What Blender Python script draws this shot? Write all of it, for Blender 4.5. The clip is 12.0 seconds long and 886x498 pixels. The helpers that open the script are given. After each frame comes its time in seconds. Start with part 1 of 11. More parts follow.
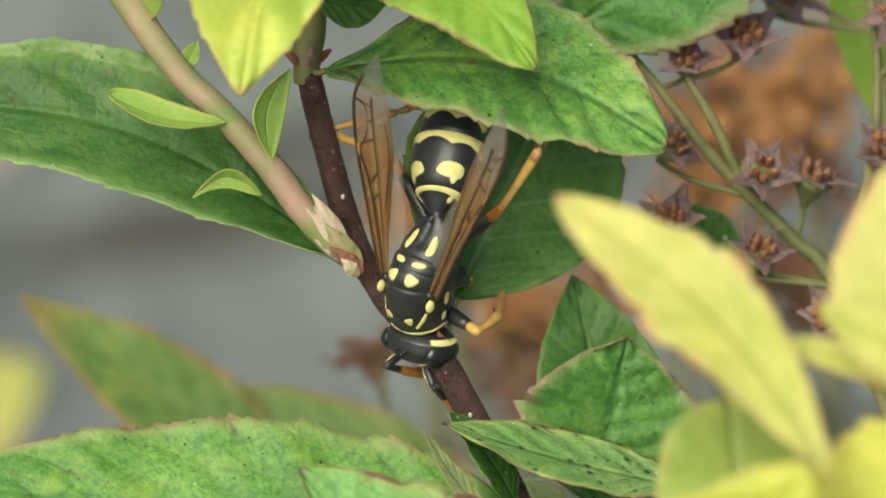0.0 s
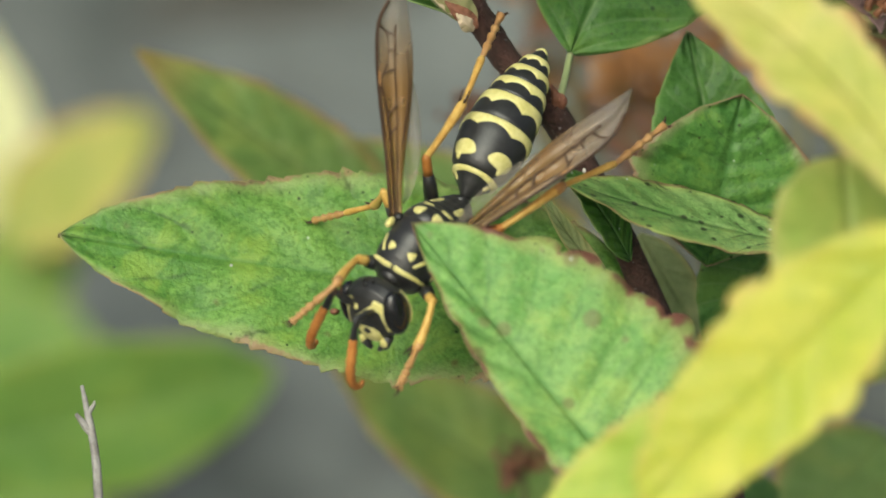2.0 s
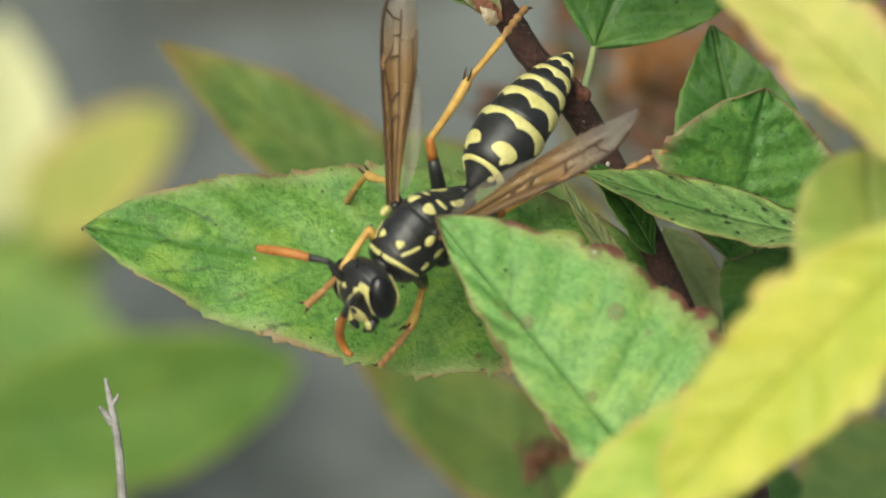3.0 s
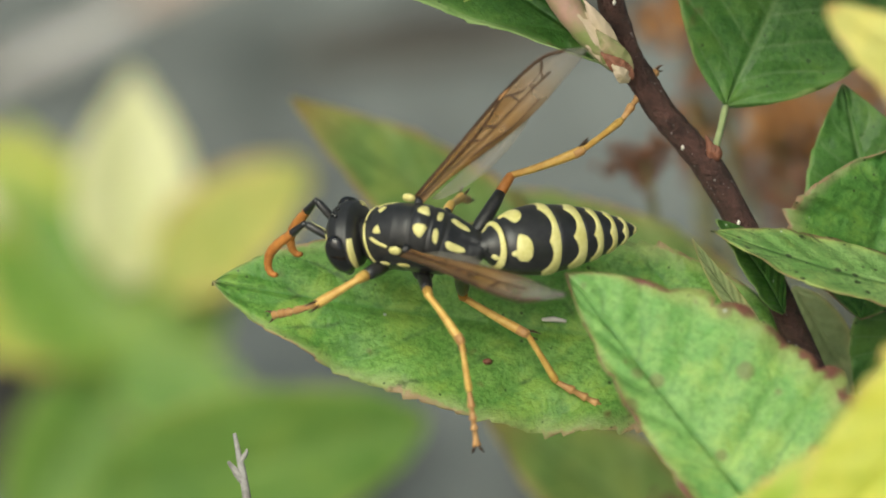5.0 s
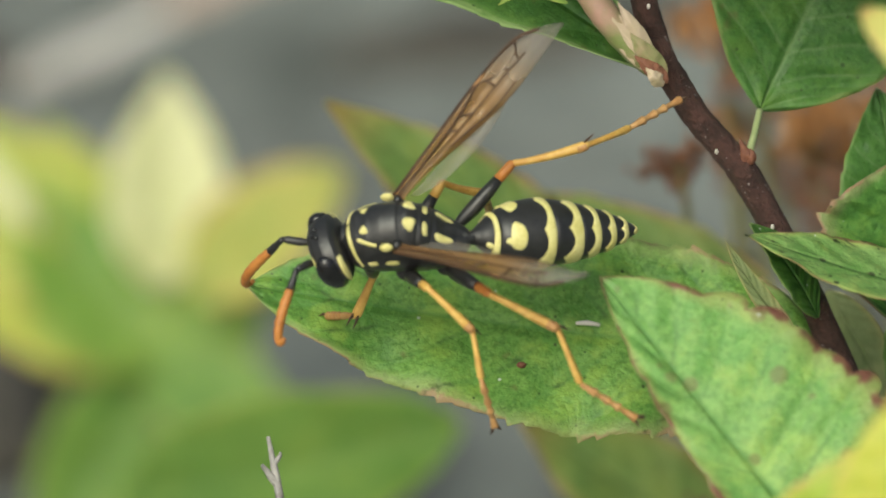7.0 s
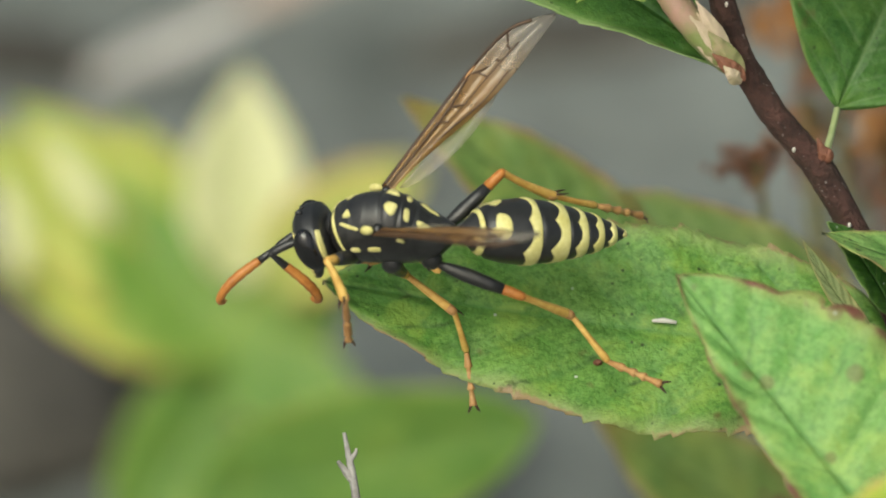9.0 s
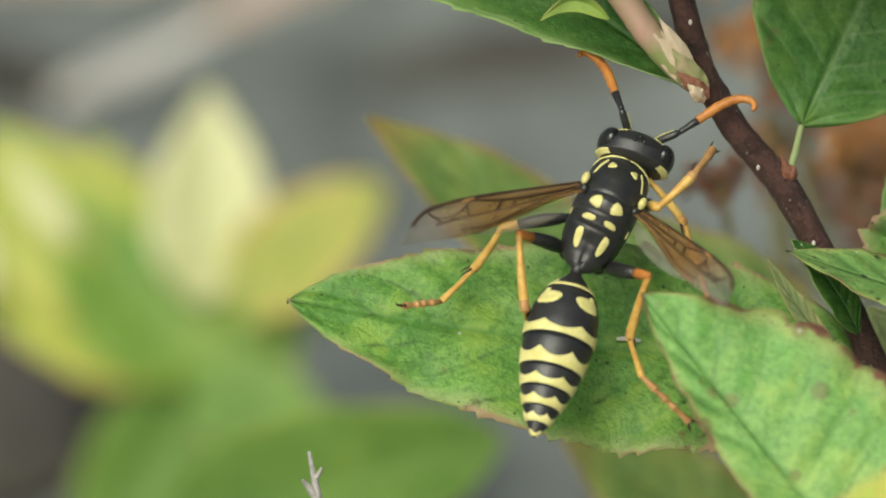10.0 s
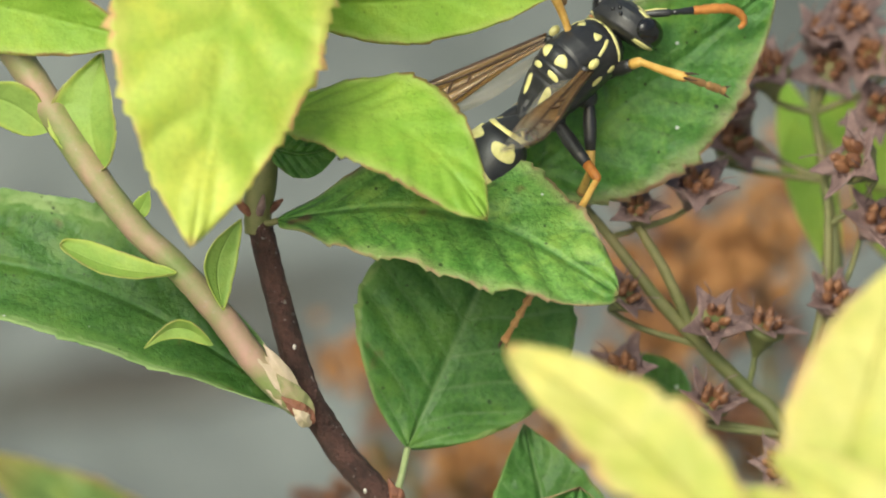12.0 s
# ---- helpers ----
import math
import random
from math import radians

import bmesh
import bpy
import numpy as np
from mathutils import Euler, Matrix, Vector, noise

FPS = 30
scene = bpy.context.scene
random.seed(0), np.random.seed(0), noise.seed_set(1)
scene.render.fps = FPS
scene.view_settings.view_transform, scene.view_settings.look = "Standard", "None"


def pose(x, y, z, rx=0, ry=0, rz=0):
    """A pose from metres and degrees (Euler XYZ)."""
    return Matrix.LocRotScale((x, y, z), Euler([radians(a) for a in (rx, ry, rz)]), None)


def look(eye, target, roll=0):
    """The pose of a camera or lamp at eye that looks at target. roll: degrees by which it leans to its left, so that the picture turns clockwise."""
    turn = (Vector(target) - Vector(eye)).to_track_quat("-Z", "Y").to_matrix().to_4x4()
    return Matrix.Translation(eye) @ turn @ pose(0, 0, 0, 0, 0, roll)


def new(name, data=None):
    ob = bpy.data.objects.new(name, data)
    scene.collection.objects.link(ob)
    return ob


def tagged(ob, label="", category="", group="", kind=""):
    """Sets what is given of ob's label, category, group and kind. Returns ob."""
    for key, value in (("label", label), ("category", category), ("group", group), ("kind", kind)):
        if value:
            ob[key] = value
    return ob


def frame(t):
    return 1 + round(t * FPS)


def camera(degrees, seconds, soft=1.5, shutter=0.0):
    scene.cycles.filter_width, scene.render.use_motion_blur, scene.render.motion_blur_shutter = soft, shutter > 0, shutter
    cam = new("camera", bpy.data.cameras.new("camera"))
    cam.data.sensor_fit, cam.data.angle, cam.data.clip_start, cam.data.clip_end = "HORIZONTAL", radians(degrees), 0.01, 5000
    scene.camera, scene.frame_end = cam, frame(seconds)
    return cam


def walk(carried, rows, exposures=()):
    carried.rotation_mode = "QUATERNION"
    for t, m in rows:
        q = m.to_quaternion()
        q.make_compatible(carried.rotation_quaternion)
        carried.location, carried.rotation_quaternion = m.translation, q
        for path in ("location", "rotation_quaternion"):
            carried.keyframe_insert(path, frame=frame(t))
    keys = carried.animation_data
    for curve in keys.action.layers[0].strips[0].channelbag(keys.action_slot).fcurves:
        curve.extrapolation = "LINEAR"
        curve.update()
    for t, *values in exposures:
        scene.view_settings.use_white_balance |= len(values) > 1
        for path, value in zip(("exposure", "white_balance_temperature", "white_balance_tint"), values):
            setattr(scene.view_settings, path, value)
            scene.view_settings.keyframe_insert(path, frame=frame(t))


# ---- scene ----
# Lengths below are in units of 0.025 mm where not said otherwise.
UNIT = 2.5e-5
REACH = 0.70                       # metres from the lens to the wasp
PITCH = radians(40)                # the camera looks down at the shrub
ORIGIN = Vector((0.0, 0.0, 0.10))  # the middle of the scene, 10 cm over the ground
RIGHT = Vector((1, 0, 0))
AHEAD = Vector((0, math.cos(PITCH), -math.sin(PITCH)))
UPWARD = Vector((0, math.sin(PITCH), math.cos(PITCH)))
EYE = ORIGIN - AHEAD * REACH
FRAME = Matrix.Translation(ORIGIN) @ Matrix((RIGHT, UPWARD, -AHEAD)).transposed().to_4x4()


def at(a, b, c=0.0):
    """A place in the shrub: a to the right, b down, c towards the lens."""
    k = 1 - c * UNIT / REACH
    return EYE + (RIGHT * (a * UNIT) - UPWARD * (b * UNIT) + AHEAD * REACH) * k


def view(a, b):
    return look(EYE, at(a, b))


# ---- camera ----
cam = camera(2 * math.degrees(math.atan(784 * UNIT / REACH)), 12.0, soft=1.9)
cam.data.dof.use_dof = True
cam.data.dof.focus_distance = REACH
cam.data.dof.aperture_fstop = cam.data.lens / 15.0
walk(cam, [
    (0, view(476, -345)),
    (0.5, view(407, -198)),
    (1.0, view(336, -51)),
    (1.5, view(273, 26)),
    (2.0, view(269, 86)),
    (2.5, view(248, 90)),
    (2.7, view(242, 98)),
    (4.3, view(76, 92)),
    (4.5, view(45, 57)),
    (5.0, view(-3, -4)),
    (5.5, view(0, 0)),
    (6.0, view(-13, -9)),
    (6.5, view(-47, -43)),
    (7.0, view(-63, -10)),
    (7.2, view(-45, -9)),
    (8.8, view(-162, 6)),
    (9.0, view(-199, -4)),
    (9.2, view(-219, -3)),
    (9.5, view(-207, -11)),
    (10.0, view(-136, -37)),
    (10.2, view(-44, -22)),
    (10.5, view(88, -62)),
    (10.8, view(255, -191)),
    (11.0, view(323, -226)),
    (11.2, view(361, -280)),
    (11.5, view(369, -356)),
    (11.7, view(438, -462)),
    (11.9, view(540, -577)),
    (12.0, view(566, -609)),
], exposures=[(0, 0.36, 6500, -1), (1.5, 0.19, 6500, -1), (2.7, 0.14, 6500, -1), (10.3, 0.14, 6500, -1), (11.2, 0.29, 6500, -1), (12, 0.48, 6500, -1)])

# ---- light ----
world = bpy.data.worlds.new("overcast_sky")
scene.world = world
world.use_nodes = True
sky = world.node_tree.nodes.new("ShaderNodeTexSky")
sky.sky_type = "NISHITA"
sky.sun_disc = False
sky.sun_elevation, sky.sun_rotation = radians(52), radians(-150)
sky.air_density, sky.dust_density = 1.0, 8.0
back = world.node_tree.nodes["Background"]
back.inputs["Strength"].default_value = 0.105
world.node_tree.links.new(sky.outputs[0], back.inputs["Color"])
sun = new("sun", bpy.data.lights.new("sun", "SUN"))
sun.data.energy, sun.data.angle, sun.data.color = 1.9, radians(40), (0.965, 0.965, 0.865)
sun.matrix_world = look((-0.4, -0.5, 1.5), (0, 0, 0.1))


# ---- materials ----
def graph(name):
    m = bpy.data.materials.new(name)
    m.use_nodes = True
    t = m.node_tree
    return m, t, t.nodes["Principled BSDF"]


class Net:
    """Short words for joining shader nodes."""

    def __init__(self, tree):
        self.tree = tree

    def put(self, socket, value):
        if hasattr(value, "is_output"):
            self.tree.links.new(value, socket)
        else:
            socket.default_value = value

    def math(self, op, a, b=0.0, c=0.0):
        n = self.tree.nodes.new("ShaderNodeMath")
        n.operation = op
        for s, v in zip(n.inputs, (a, b, c)):
            self.put(s, v)
        return n.outputs[0]

    def ramp(self, value, lo, hi, a=0.0, b=1.0):
        n = self.tree.nodes.new("ShaderNodeMapRange")
        n.interpolation_type = "SMOOTHSTEP"
        for s, v in zip(n.inputs, (value, lo, hi, a, b)):
            self.put(s, v)
        return n.outputs[0]

    def noise(self, where, scale, detail=3.0, rough=0.55):
        n = self.tree.nodes.new("ShaderNodeTexNoise")
        if where is not None:
            self.put(n.inputs["Vector"], where)
        n.inputs["Scale"].default_value, n.inputs["Detail"].default_value, n.inputs["Roughness"].default_value = scale, detail, rough
        return n.outputs["Fac"]

    def mix(self, f, a, b):
        n = self.tree.nodes.new("ShaderNodeMix")
        n.data_type = "RGBA"
        self.put(n.inputs["Factor"], f)
        for s, v in ((n.inputs[6], a), (n.inputs[7], b)):
            self.put(s, (*v, 1) if isinstance(v, tuple) and len(v) == 3 else v)
        return n.outputs[2]

    def cells(self, where, scale):
        """Distance to the walls of a net of cells."""
        n = self.tree.nodes.new("ShaderNodeTexVoronoi")
        n.feature = "DISTANCE_TO_EDGE"
        self.put(n.inputs["Vector"], where)
        n.inputs["Scale"].default_value = scale
        return n.outputs["Distance"]

    def bump(self, height, strength, distance):
        n = self.tree.nodes.new("ShaderNodeBump")
        n.inputs["Strength"].default_value, n.inputs["Distance"].default_value = strength, distance
        self.put(n.inputs["Height"], height)
        return n.outputs[0]

    def coords(self, kind):
        return self.tree.nodes.new("ShaderNodeTexCoord").outputs[kind]

    def dots(self, where, scale, size, share):
        """Scattered round dots, in a share of the cells."""
        n = self.tree.nodes.new("ShaderNodeTexVoronoi")
        self.put(n.inputs["Vector"], where)
        n.inputs["Scale"].default_value = scale
        pick = self.tree.nodes.new("ShaderNodeSeparateColor")
        self.put(pick.inputs[0], n.outputs["Color"])
        reach = self.math("MULTIPLY_ADD", pick.outputs[1], size, size * 0.4)
        near = self.ramp(self.math("DIVIDE", n.outputs["Distance"], reach), 0.6, 1.0, 1.0, 0.0)
        return self.math("MULTIPLY", near, self.ramp(pick.outputs[0], 1 - share, 1.01 - share))


def leaf_material(name, dark, light, vein, rim, through_light, specks=0.5, veins=8, gloss=0.42, rim_width=0.9, glow=0.35, soot=0.0, mottle=1.0, tip=0.965, band=None, vein_mix=0.5, spots=0.0, spot_tone=(0.02, 0.022, 0.014), spot_scale=1800, ridge=0.6):
    """A leaf blade: net of veins, quilted relief, coloured rim, specks; light passes through."""
    m, t, bsdf = graph(name)
    n = Net(t)
    uv = t.nodes.new("ShaderNodeSeparateXYZ")
    n.put(uv.inputs[0], n.coords("UV"))
    s, v = uv.outputs[0], uv.outputs[1]
    side = n.math("ABSOLUTE", n.math("MULTIPLY_ADD", v, 2.0, -1.0))
    where = n.coords("Object")
    wob = n.noise(where, 260, 3)
    phase = n.math("MULTIPLY", n.math("SUBTRACT", n.math("MULTIPLY_ADD", wob, 0.07, s), n.math("MULTIPLY", side, 0.2)), float(veins))
    tri = n.math("PINGPONG", phase, 0.5)
    line = n.ramp(tri, 0.0, 0.1, 1.0, 0.0)
    mid = n.ramp(side, 0.0, 0.05, 1.0, 0.0)
    fine_phase = n.math("MULTIPLY", n.math("ADD", n.math("MULTIPLY_ADD", wob, 0.25, s), n.math("MULTIPLY", side, 0.12)), float(veins) * 3.3)
    fine = n.math("MULTIPLY", n.ramp(n.math("PINGPONG", fine_phase, 0.5), 0.0, 0.16, 1.0, 0.0), n.ramp(wob, 0.45, 0.6))
    net = n.math("MAXIMUM", n.math("MULTIPLY", line, 0.6), mid)
    big = n.ramp(n.noise(where, 170, 4, 0.6), 0.36, 0.64)
    small = n.noise(where, 1300, 4, 0.75)
    gold = tuple(min(1, c * k) for c, k in zip(light, (1.75, 1.3, 1.1)))
    base = n.mix(big, dark, light)
    base = n.mix(n.math("MULTIPLY", n.ramp(small, 0.4, 0.66), 0.55 * mottle), base, tuple(min(1, c * k) for c, k in zip(light, (1.45, 1.28, 1.3))))
    base = n.mix(n.math("MULTIPLY", n.ramp(n.noise(where, 3200, 4, 0.8), 0.46, 0.6), 0.62 * mottle), base, tuple(c * 0.58 for c in dark))
    patch = n.ramp(n.noise(where, 430, 5, 0.7), 0.48, 0.66)
    base = n.mix(n.math("MULTIPLY", patch, 0.6 * mottle), base, gold)
    base = n.mix(n.math("MULTIPLY", net, vein_mix), base, vein)
    base = n.mix(n.math("MULTIPLY", fine, 0.1), base, vein)
    bent = t.nodes.new("ShaderNodeVectorMath")
    bent.operation = "MULTIPLY_ADD"
    warp = t.nodes.new("ShaderNodeTexNoise")
    n.put(warp.inputs["Vector"], where)
    warp.inputs["Scale"].default_value, warp.inputs["Detail"].default_value = 900, 3
    for socket, value in zip(bent.inputs, (warp.outputs["Color"], (0.0011, 0.0011, 0.0011), where)):
        n.put(socket, value)
    mesh_net = n.ramp(n.cells(bent.outputs[0], 1500), 0.0, 0.3)
    base = n.mix(n.math("MULTIPLY", n.math("SUBTRACT", 1.0, mesh_net), 0.1 * mottle), base, tuple(c * 0.72 for c in dark))
    ragged = n.math("MULTIPLY_ADD", n.noise(where, 420, 4, 0.7), 0.34, side)
    outer = n.math("MULTIPLY", n.ramp(ragged, rim_width + 0.02, rim_width + 0.24), 0.55)
    base = n.mix(outer, base, band or gold)
    edge = n.math("MULTIPLY", n.ramp(ragged, rim_width + 0.21, rim_width + 0.26), n.ramp(n.noise(where, 700, 3), 0.34, 0.56, 0.12, 0.95))
    ends = n.math("MULTIPLY", n.ramp(s, tip, 1.0), 0.7)
    base = n.mix(n.math("MAXIMUM", edge, ends), base, rim)
    dirt = n.math("MULTIPLY", n.ramp(n.math("MULTIPLY_ADD", n.noise(where, 2400, 4, 0.8), 0.34, tri), 0.14, 0.25, 1.0, 0.0), n.ramp(n.noise(where, 420, 4), 0.47, 0.62))
    base = n.mix(n.math("MULTIPLY", dirt, soot), base, (0.035, 0.045, 0.02))
    base = n.mix(n.math("MULTIPLY", n.dots(where, 900, 0.085, 0.7), min(1.0, specks)), base, (0.02, 0.024, 0.012))
    base = n.mix(n.math("MULTIPLY", n.dots(where, 2300, 0.16, 0.3), min(1.0, specks)), base, (0.03, 0.03, 0.016))
    if spots:
        base = n.mix(n.math("MULTIPLY", n.dots(where, spot_scale, 0.3, 0.7), spots), base, spot_tone)
    blot = n.math("MULTIPLY", n.ramp(n.noise(where, 330, 3, 0.6), 0.65, 0.73), min(1.0, specks))
    base = n.mix(blot, base, (0.16, 0.075, 0.04))
    base = n.mix(n.math("MULTIPLY", n.dots(where, 800, 0.075, 0.4), min(1.0, specks * 1.2)), base, (0.75, 0.77, 0.72))
    t.links.new(base, bsdf.inputs["Base Color"])
    n.put(bsdf.inputs["Roughness"], n.ramp(small, 0.2, 0.8, gloss - 0.07, gloss + 0.12))
    bsdf.inputs["Specular IOR Level"].default_value = 0.42
    relief = n.math("ADD", n.math("MULTIPLY", n.ramp(tri, 0.0, 0.5), 0.3 * (0.15 + 0.85 * mottle)), n.math("MULTIPLY", n.ramp(side, 0, 0.12), ridge))
    relief = n.math("ADD", relief, n.math("MULTIPLY", small, 0.6 * (0.4 + 0.6 * mottle)))
    relief = n.math("ADD", relief, n.math("MULTIPLY", mesh_net, 0.1 * mottle))
    nb = n.bump(relief, 0.7, 0.0003)
    t.links.new(nb, bsdf.inputs["Normal"])
    tl = t.nodes.new("ShaderNodeBsdfTranslucent")
    t.links.new(n.mix(0.6, base, through_light), tl.inputs["Color"])
    t.links.new(nb, tl.inputs["Normal"])
    mixer = t.nodes.new("ShaderNodeMixShader")
    mixer.inputs[0].default_value = glow
    t.links.new(bsdf.outputs[0], mixer.inputs[1])
    t.links.new(tl.outputs[0], mixer.inputs[2])
    t.links.new(mixer.outputs[0], t.nodes["Material Output"].inputs["Surface"])
    return m


def plain(name, dark, light, scale, rough=0.5, relief=0.3, depth=0.0001, spec=0.4, fine=5.0, flecks=0.0):
    """A surface with variation at two scales."""
    m, t, bsdf = graph(name)
    n = Net(t)
    where = n.coords("Object")
    one, two = n.noise(where, scale, 3), n.noise(where, scale * fine, 4, 0.7)
    f = n.ramp(n.math("MULTIPLY_ADD", two, 0.5, n.math("MULTIPLY", one, 0.6)), 0.35, 0.75)
    base = n.mix(f, dark, light)
    if flecks:
        base = n.mix(n.math("MULTIPLY", n.ramp(n.noise(where, 3800, 2, 0.5), 0.66, 0.72), flecks), base, (0.36, 0.32, 0.3))
    t.links.new(base, bsdf.inputs["Base Color"])
    n.put(bsdf.inputs["Roughness"], n.ramp(two, 0.2, 0.8, rough - 0.08, rough + 0.1))
    bsdf.inputs["Specular IOR Level"].default_value = spec
    t.links.new(n.bump(two, relief, depth), bsdf.inputs["Normal"])
    return m


# fresh_leaf's vein tone: darker green veins, with shade of their furrows coloured in
GREEN = leaf_material("fresh_leaf", (0.115, 0.295, 0.05), (0.22, 0.43, 0.09), (0.09, 0.25, 0.06), (0.43, 0.28, 0.16), (0.24, 0.48, 0.07), 1.0, soot=0.7, band=(0.42, 0.46, 0.19), mottle=1.05, rim_width=0.9, tip=0.985)
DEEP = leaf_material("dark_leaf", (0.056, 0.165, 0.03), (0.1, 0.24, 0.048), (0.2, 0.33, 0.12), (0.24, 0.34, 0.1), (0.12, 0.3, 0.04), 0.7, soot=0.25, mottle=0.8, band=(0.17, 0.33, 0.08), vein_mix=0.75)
MIDDLE = leaf_material("mid_leaf", (0.075, 0.22, 0.04), (0.135, 0.315, 0.06), (0.1, 0.25, 0.06), (0.36, 0.2, 0.13), (0.16, 0.38, 0.05), 1.0, soot=0.5, mottle=1.0, band=(0.42, 0.4, 0.2), rim_width=0.88)
DEEP_RIM = leaf_material("dark_leaf_light_rim", (0.048, 0.14, 0.026), (0.085, 0.2, 0.04), (0.12, 0.27, 0.08), (0.36, 0.5, 0.19), (0.12, 0.3, 0.04), 0.8, soot=0.4, mottle=0.9, rim_width=0.78, band=(0.24, 0.42, 0.11))
LIME = leaf_material("lime_leaf", (0.25, 0.45, 0.05), (0.37, 0.55, 0.08), (0.3, 0.49, 0.07), (0.32, 0.18, 0.08), (0.45, 0.65, 0.05), 0.3, mottle=0.35, band=(0.5, 0.56, 0.16), vein_mix=0.16, ridge=0.12, rim_width=0.87)
LITTLE = leaf_material("small_lime_leaf", (0.28, 0.45, 0.09), (0.39, 0.55, 0.14), (0.4, 0.54, 0.16), (0.38, 0.33, 0.12), (0.46, 0.62, 0.12), 0.05, veins=2, mottle=0.3, ridge=0.15, vein_mix=0.2, rim_width=0.92)
YELLOW = leaf_material("yellow_leaf", (0.5, 0.55, 0.1), (0.68, 0.65, 0.2), (0.56, 0.58, 0.15), (0.6, 0.32, 0.16), (0.72, 0.69, 0.2), 0.04, rim_width=0.9, mottle=0.4, band=(0.76, 0.58, 0.26), vein_mix=0.1)
GOLD = leaf_material("yellow_green_leaf", (0.38, 0.55, 0.07), (0.58, 0.66, 0.12), (0.46, 0.58, 0.12), (0.68, 0.4, 0.18), (0.64, 0.73, 0.12), 0.04, mottle=0.35, veins=6, band=(0.72, 0.64, 0.18), rim_width=0.91, vein_mix=0.18, ridge=0.15)
BLUNT = leaf_material("dull_yellow_leaf", (0.36, 0.49, 0.1), (0.52, 0.6, 0.17), (0.44, 0.54, 0.15), (0.56, 0.42, 0.18), (0.55, 0.64, 0.16), 0.04, mottle=0.4, veins=6, band=(0.58, 0.58, 0.2), vein_mix=0.2)
BUTTER = leaf_material("bright_yellow_leaf", (0.5, 0.58, 0.07), (0.7, 0.69, 0.12), (0.58, 0.62, 0.12), (0.66, 0.5, 0.16), (0.72, 0.72, 0.12), 0.04, mottle=0.4, veins=6, band=(0.7, 0.64, 0.16), vein_mix=0.2)
PALE = leaf_material("pale_leaf", (0.7, 0.72, 0.36), (0.85, 0.84, 0.56), (0.8, 0.8, 0.5), (0.6, 0.55, 0.25), (0.85, 0.85, 0.5), 0.05, mottle=0.3)
OLIVE = leaf_material("olive_leaf", (0.145, 0.27, 0.06), (0.24, 0.37, 0.1), (0.28, 0.38, 0.14), (0.46, 0.27, 0.09), (0.3, 0.44, 0.09), 0.2, mottle=0.9, tip=0.74, rim_width=0.83, band=(0.42, 0.4, 0.13))
SAGE = leaf_material("sage_leaf", (0.27, 0.35, 0.15), (0.38, 0.45, 0.22), (0.36, 0.44, 0.2), (0.42, 0.36, 0.16), (0.4, 0.48, 0.18), 0.2, mottle=0.5)
TUFT = leaf_material("yellowish_leaf", (0.36, 0.49, 0.08), (0.56, 0.63, 0.15), (0.58, 0.63, 0.2), (0.42, 0.27, 0.1), (0.56, 0.64, 0.14), 0.04, mottle=0.5, rim_width=0.86)
TUFT_OLD = leaf_material("olive_yellow_leaf", (0.36, 0.43, 0.09), (0.54, 0.55, 0.16), (0.52, 0.55, 0.18), (0.42, 0.25, 0.1), (0.52, 0.55, 0.14), 0.04, mottle=0.6, rim_width=0.82)
TUFT_GREEN = leaf_material("soft_green_leaf", (0.155, 0.315, 0.045), (0.245, 0.4, 0.075), (0.3, 0.44, 0.1), (0.36, 0.38, 0.12), (0.3, 0.5, 0.07), 0.04, mottle=0.5)
TUFT_DEEP = leaf_material("mid_green_leaf", (0.115, 0.25, 0.045), (0.195, 0.345, 0.07), (0.2, 0.36, 0.08), (0.36, 0.4, 0.12), (0.2, 0.4, 0.05), 0.04, mottle=0.5)
FRONT = leaf_material("bright_leaf", (0.205, 0.45, 0.11), (0.31, 0.55, 0.165), (0.11, 0.31, 0.08), (0.24, 0.075, 0.07), (0.3, 0.56, 0.1), 0.5, veins=7, soot=0.3, rim_width=0.87, mottle=0.9, band=(0.44, 0.45, 0.15), vein_mix=0.42, spots=0.5, spot_tone=(0.22, 0.12, 0.08), spot_scale=800)
SPOTTED = leaf_material("spotted_leaf", (0.2, 0.4, 0.1), (0.33, 0.51, 0.18), (0.22, 0.4, 0.13), (0.36, 0.25, 0.12), (0.38, 0.55, 0.16), 1.0, soot=1.0, spots=0.9, mottle=0.9, rim_width=0.88)
BARK = plain("bark", (0.03, 0.015, 0.012), (0.11, 0.052, 0.042), 900, 0.6, 0.9, 0.0004, flecks=0.6)
SHOOT = plain("young_shoot", (0.18, 0.25, 0.07), (0.44, 0.26, 0.21), 210, 0.45, 0.5, 0.0002, fine=2.6, flecks=0.3)
STALK = plain("green_stalk", (0.1, 0.115, 0.035), (0.23, 0.2, 0.085), 170, 0.55)
SCALE_LEAF = plain("bud_scale", (0.4, 0.34, 0.2), (0.58, 0.45, 0.35), 200, 0.5, 0.6, 0.0002)
RUSSET = plain("russet_scale", (0.13, 0.045, 0.028), (0.28, 0.12, 0.07), 600, 0.6, 0.6, 0.0002)
HUSK = plain("dry_husk", (0.105, 0.062, 0.058), (0.3, 0.195, 0.178), 900, 0.45, 0.7, 0.0002, flecks=0.5)
SEED = plain("seed_pod", (0.12, 0.048, 0.028), (0.27, 0.125, 0.06), 700, 0.36, 0.5)
ORANGE_DRY = plain("dry_flower", (0.26, 0.11, 0.035), (0.46, 0.23, 0.085), 400, 0.7)
DEAD = plain("dead_twig", (0.19, 0.175, 0.165), (0.4, 0.38, 0.36), 700, 0.7, 0.8)
STRAW = plain("straw", (0.55, 0.5, 0.44), (0.78, 0.72, 0.66), 150, 0.6)
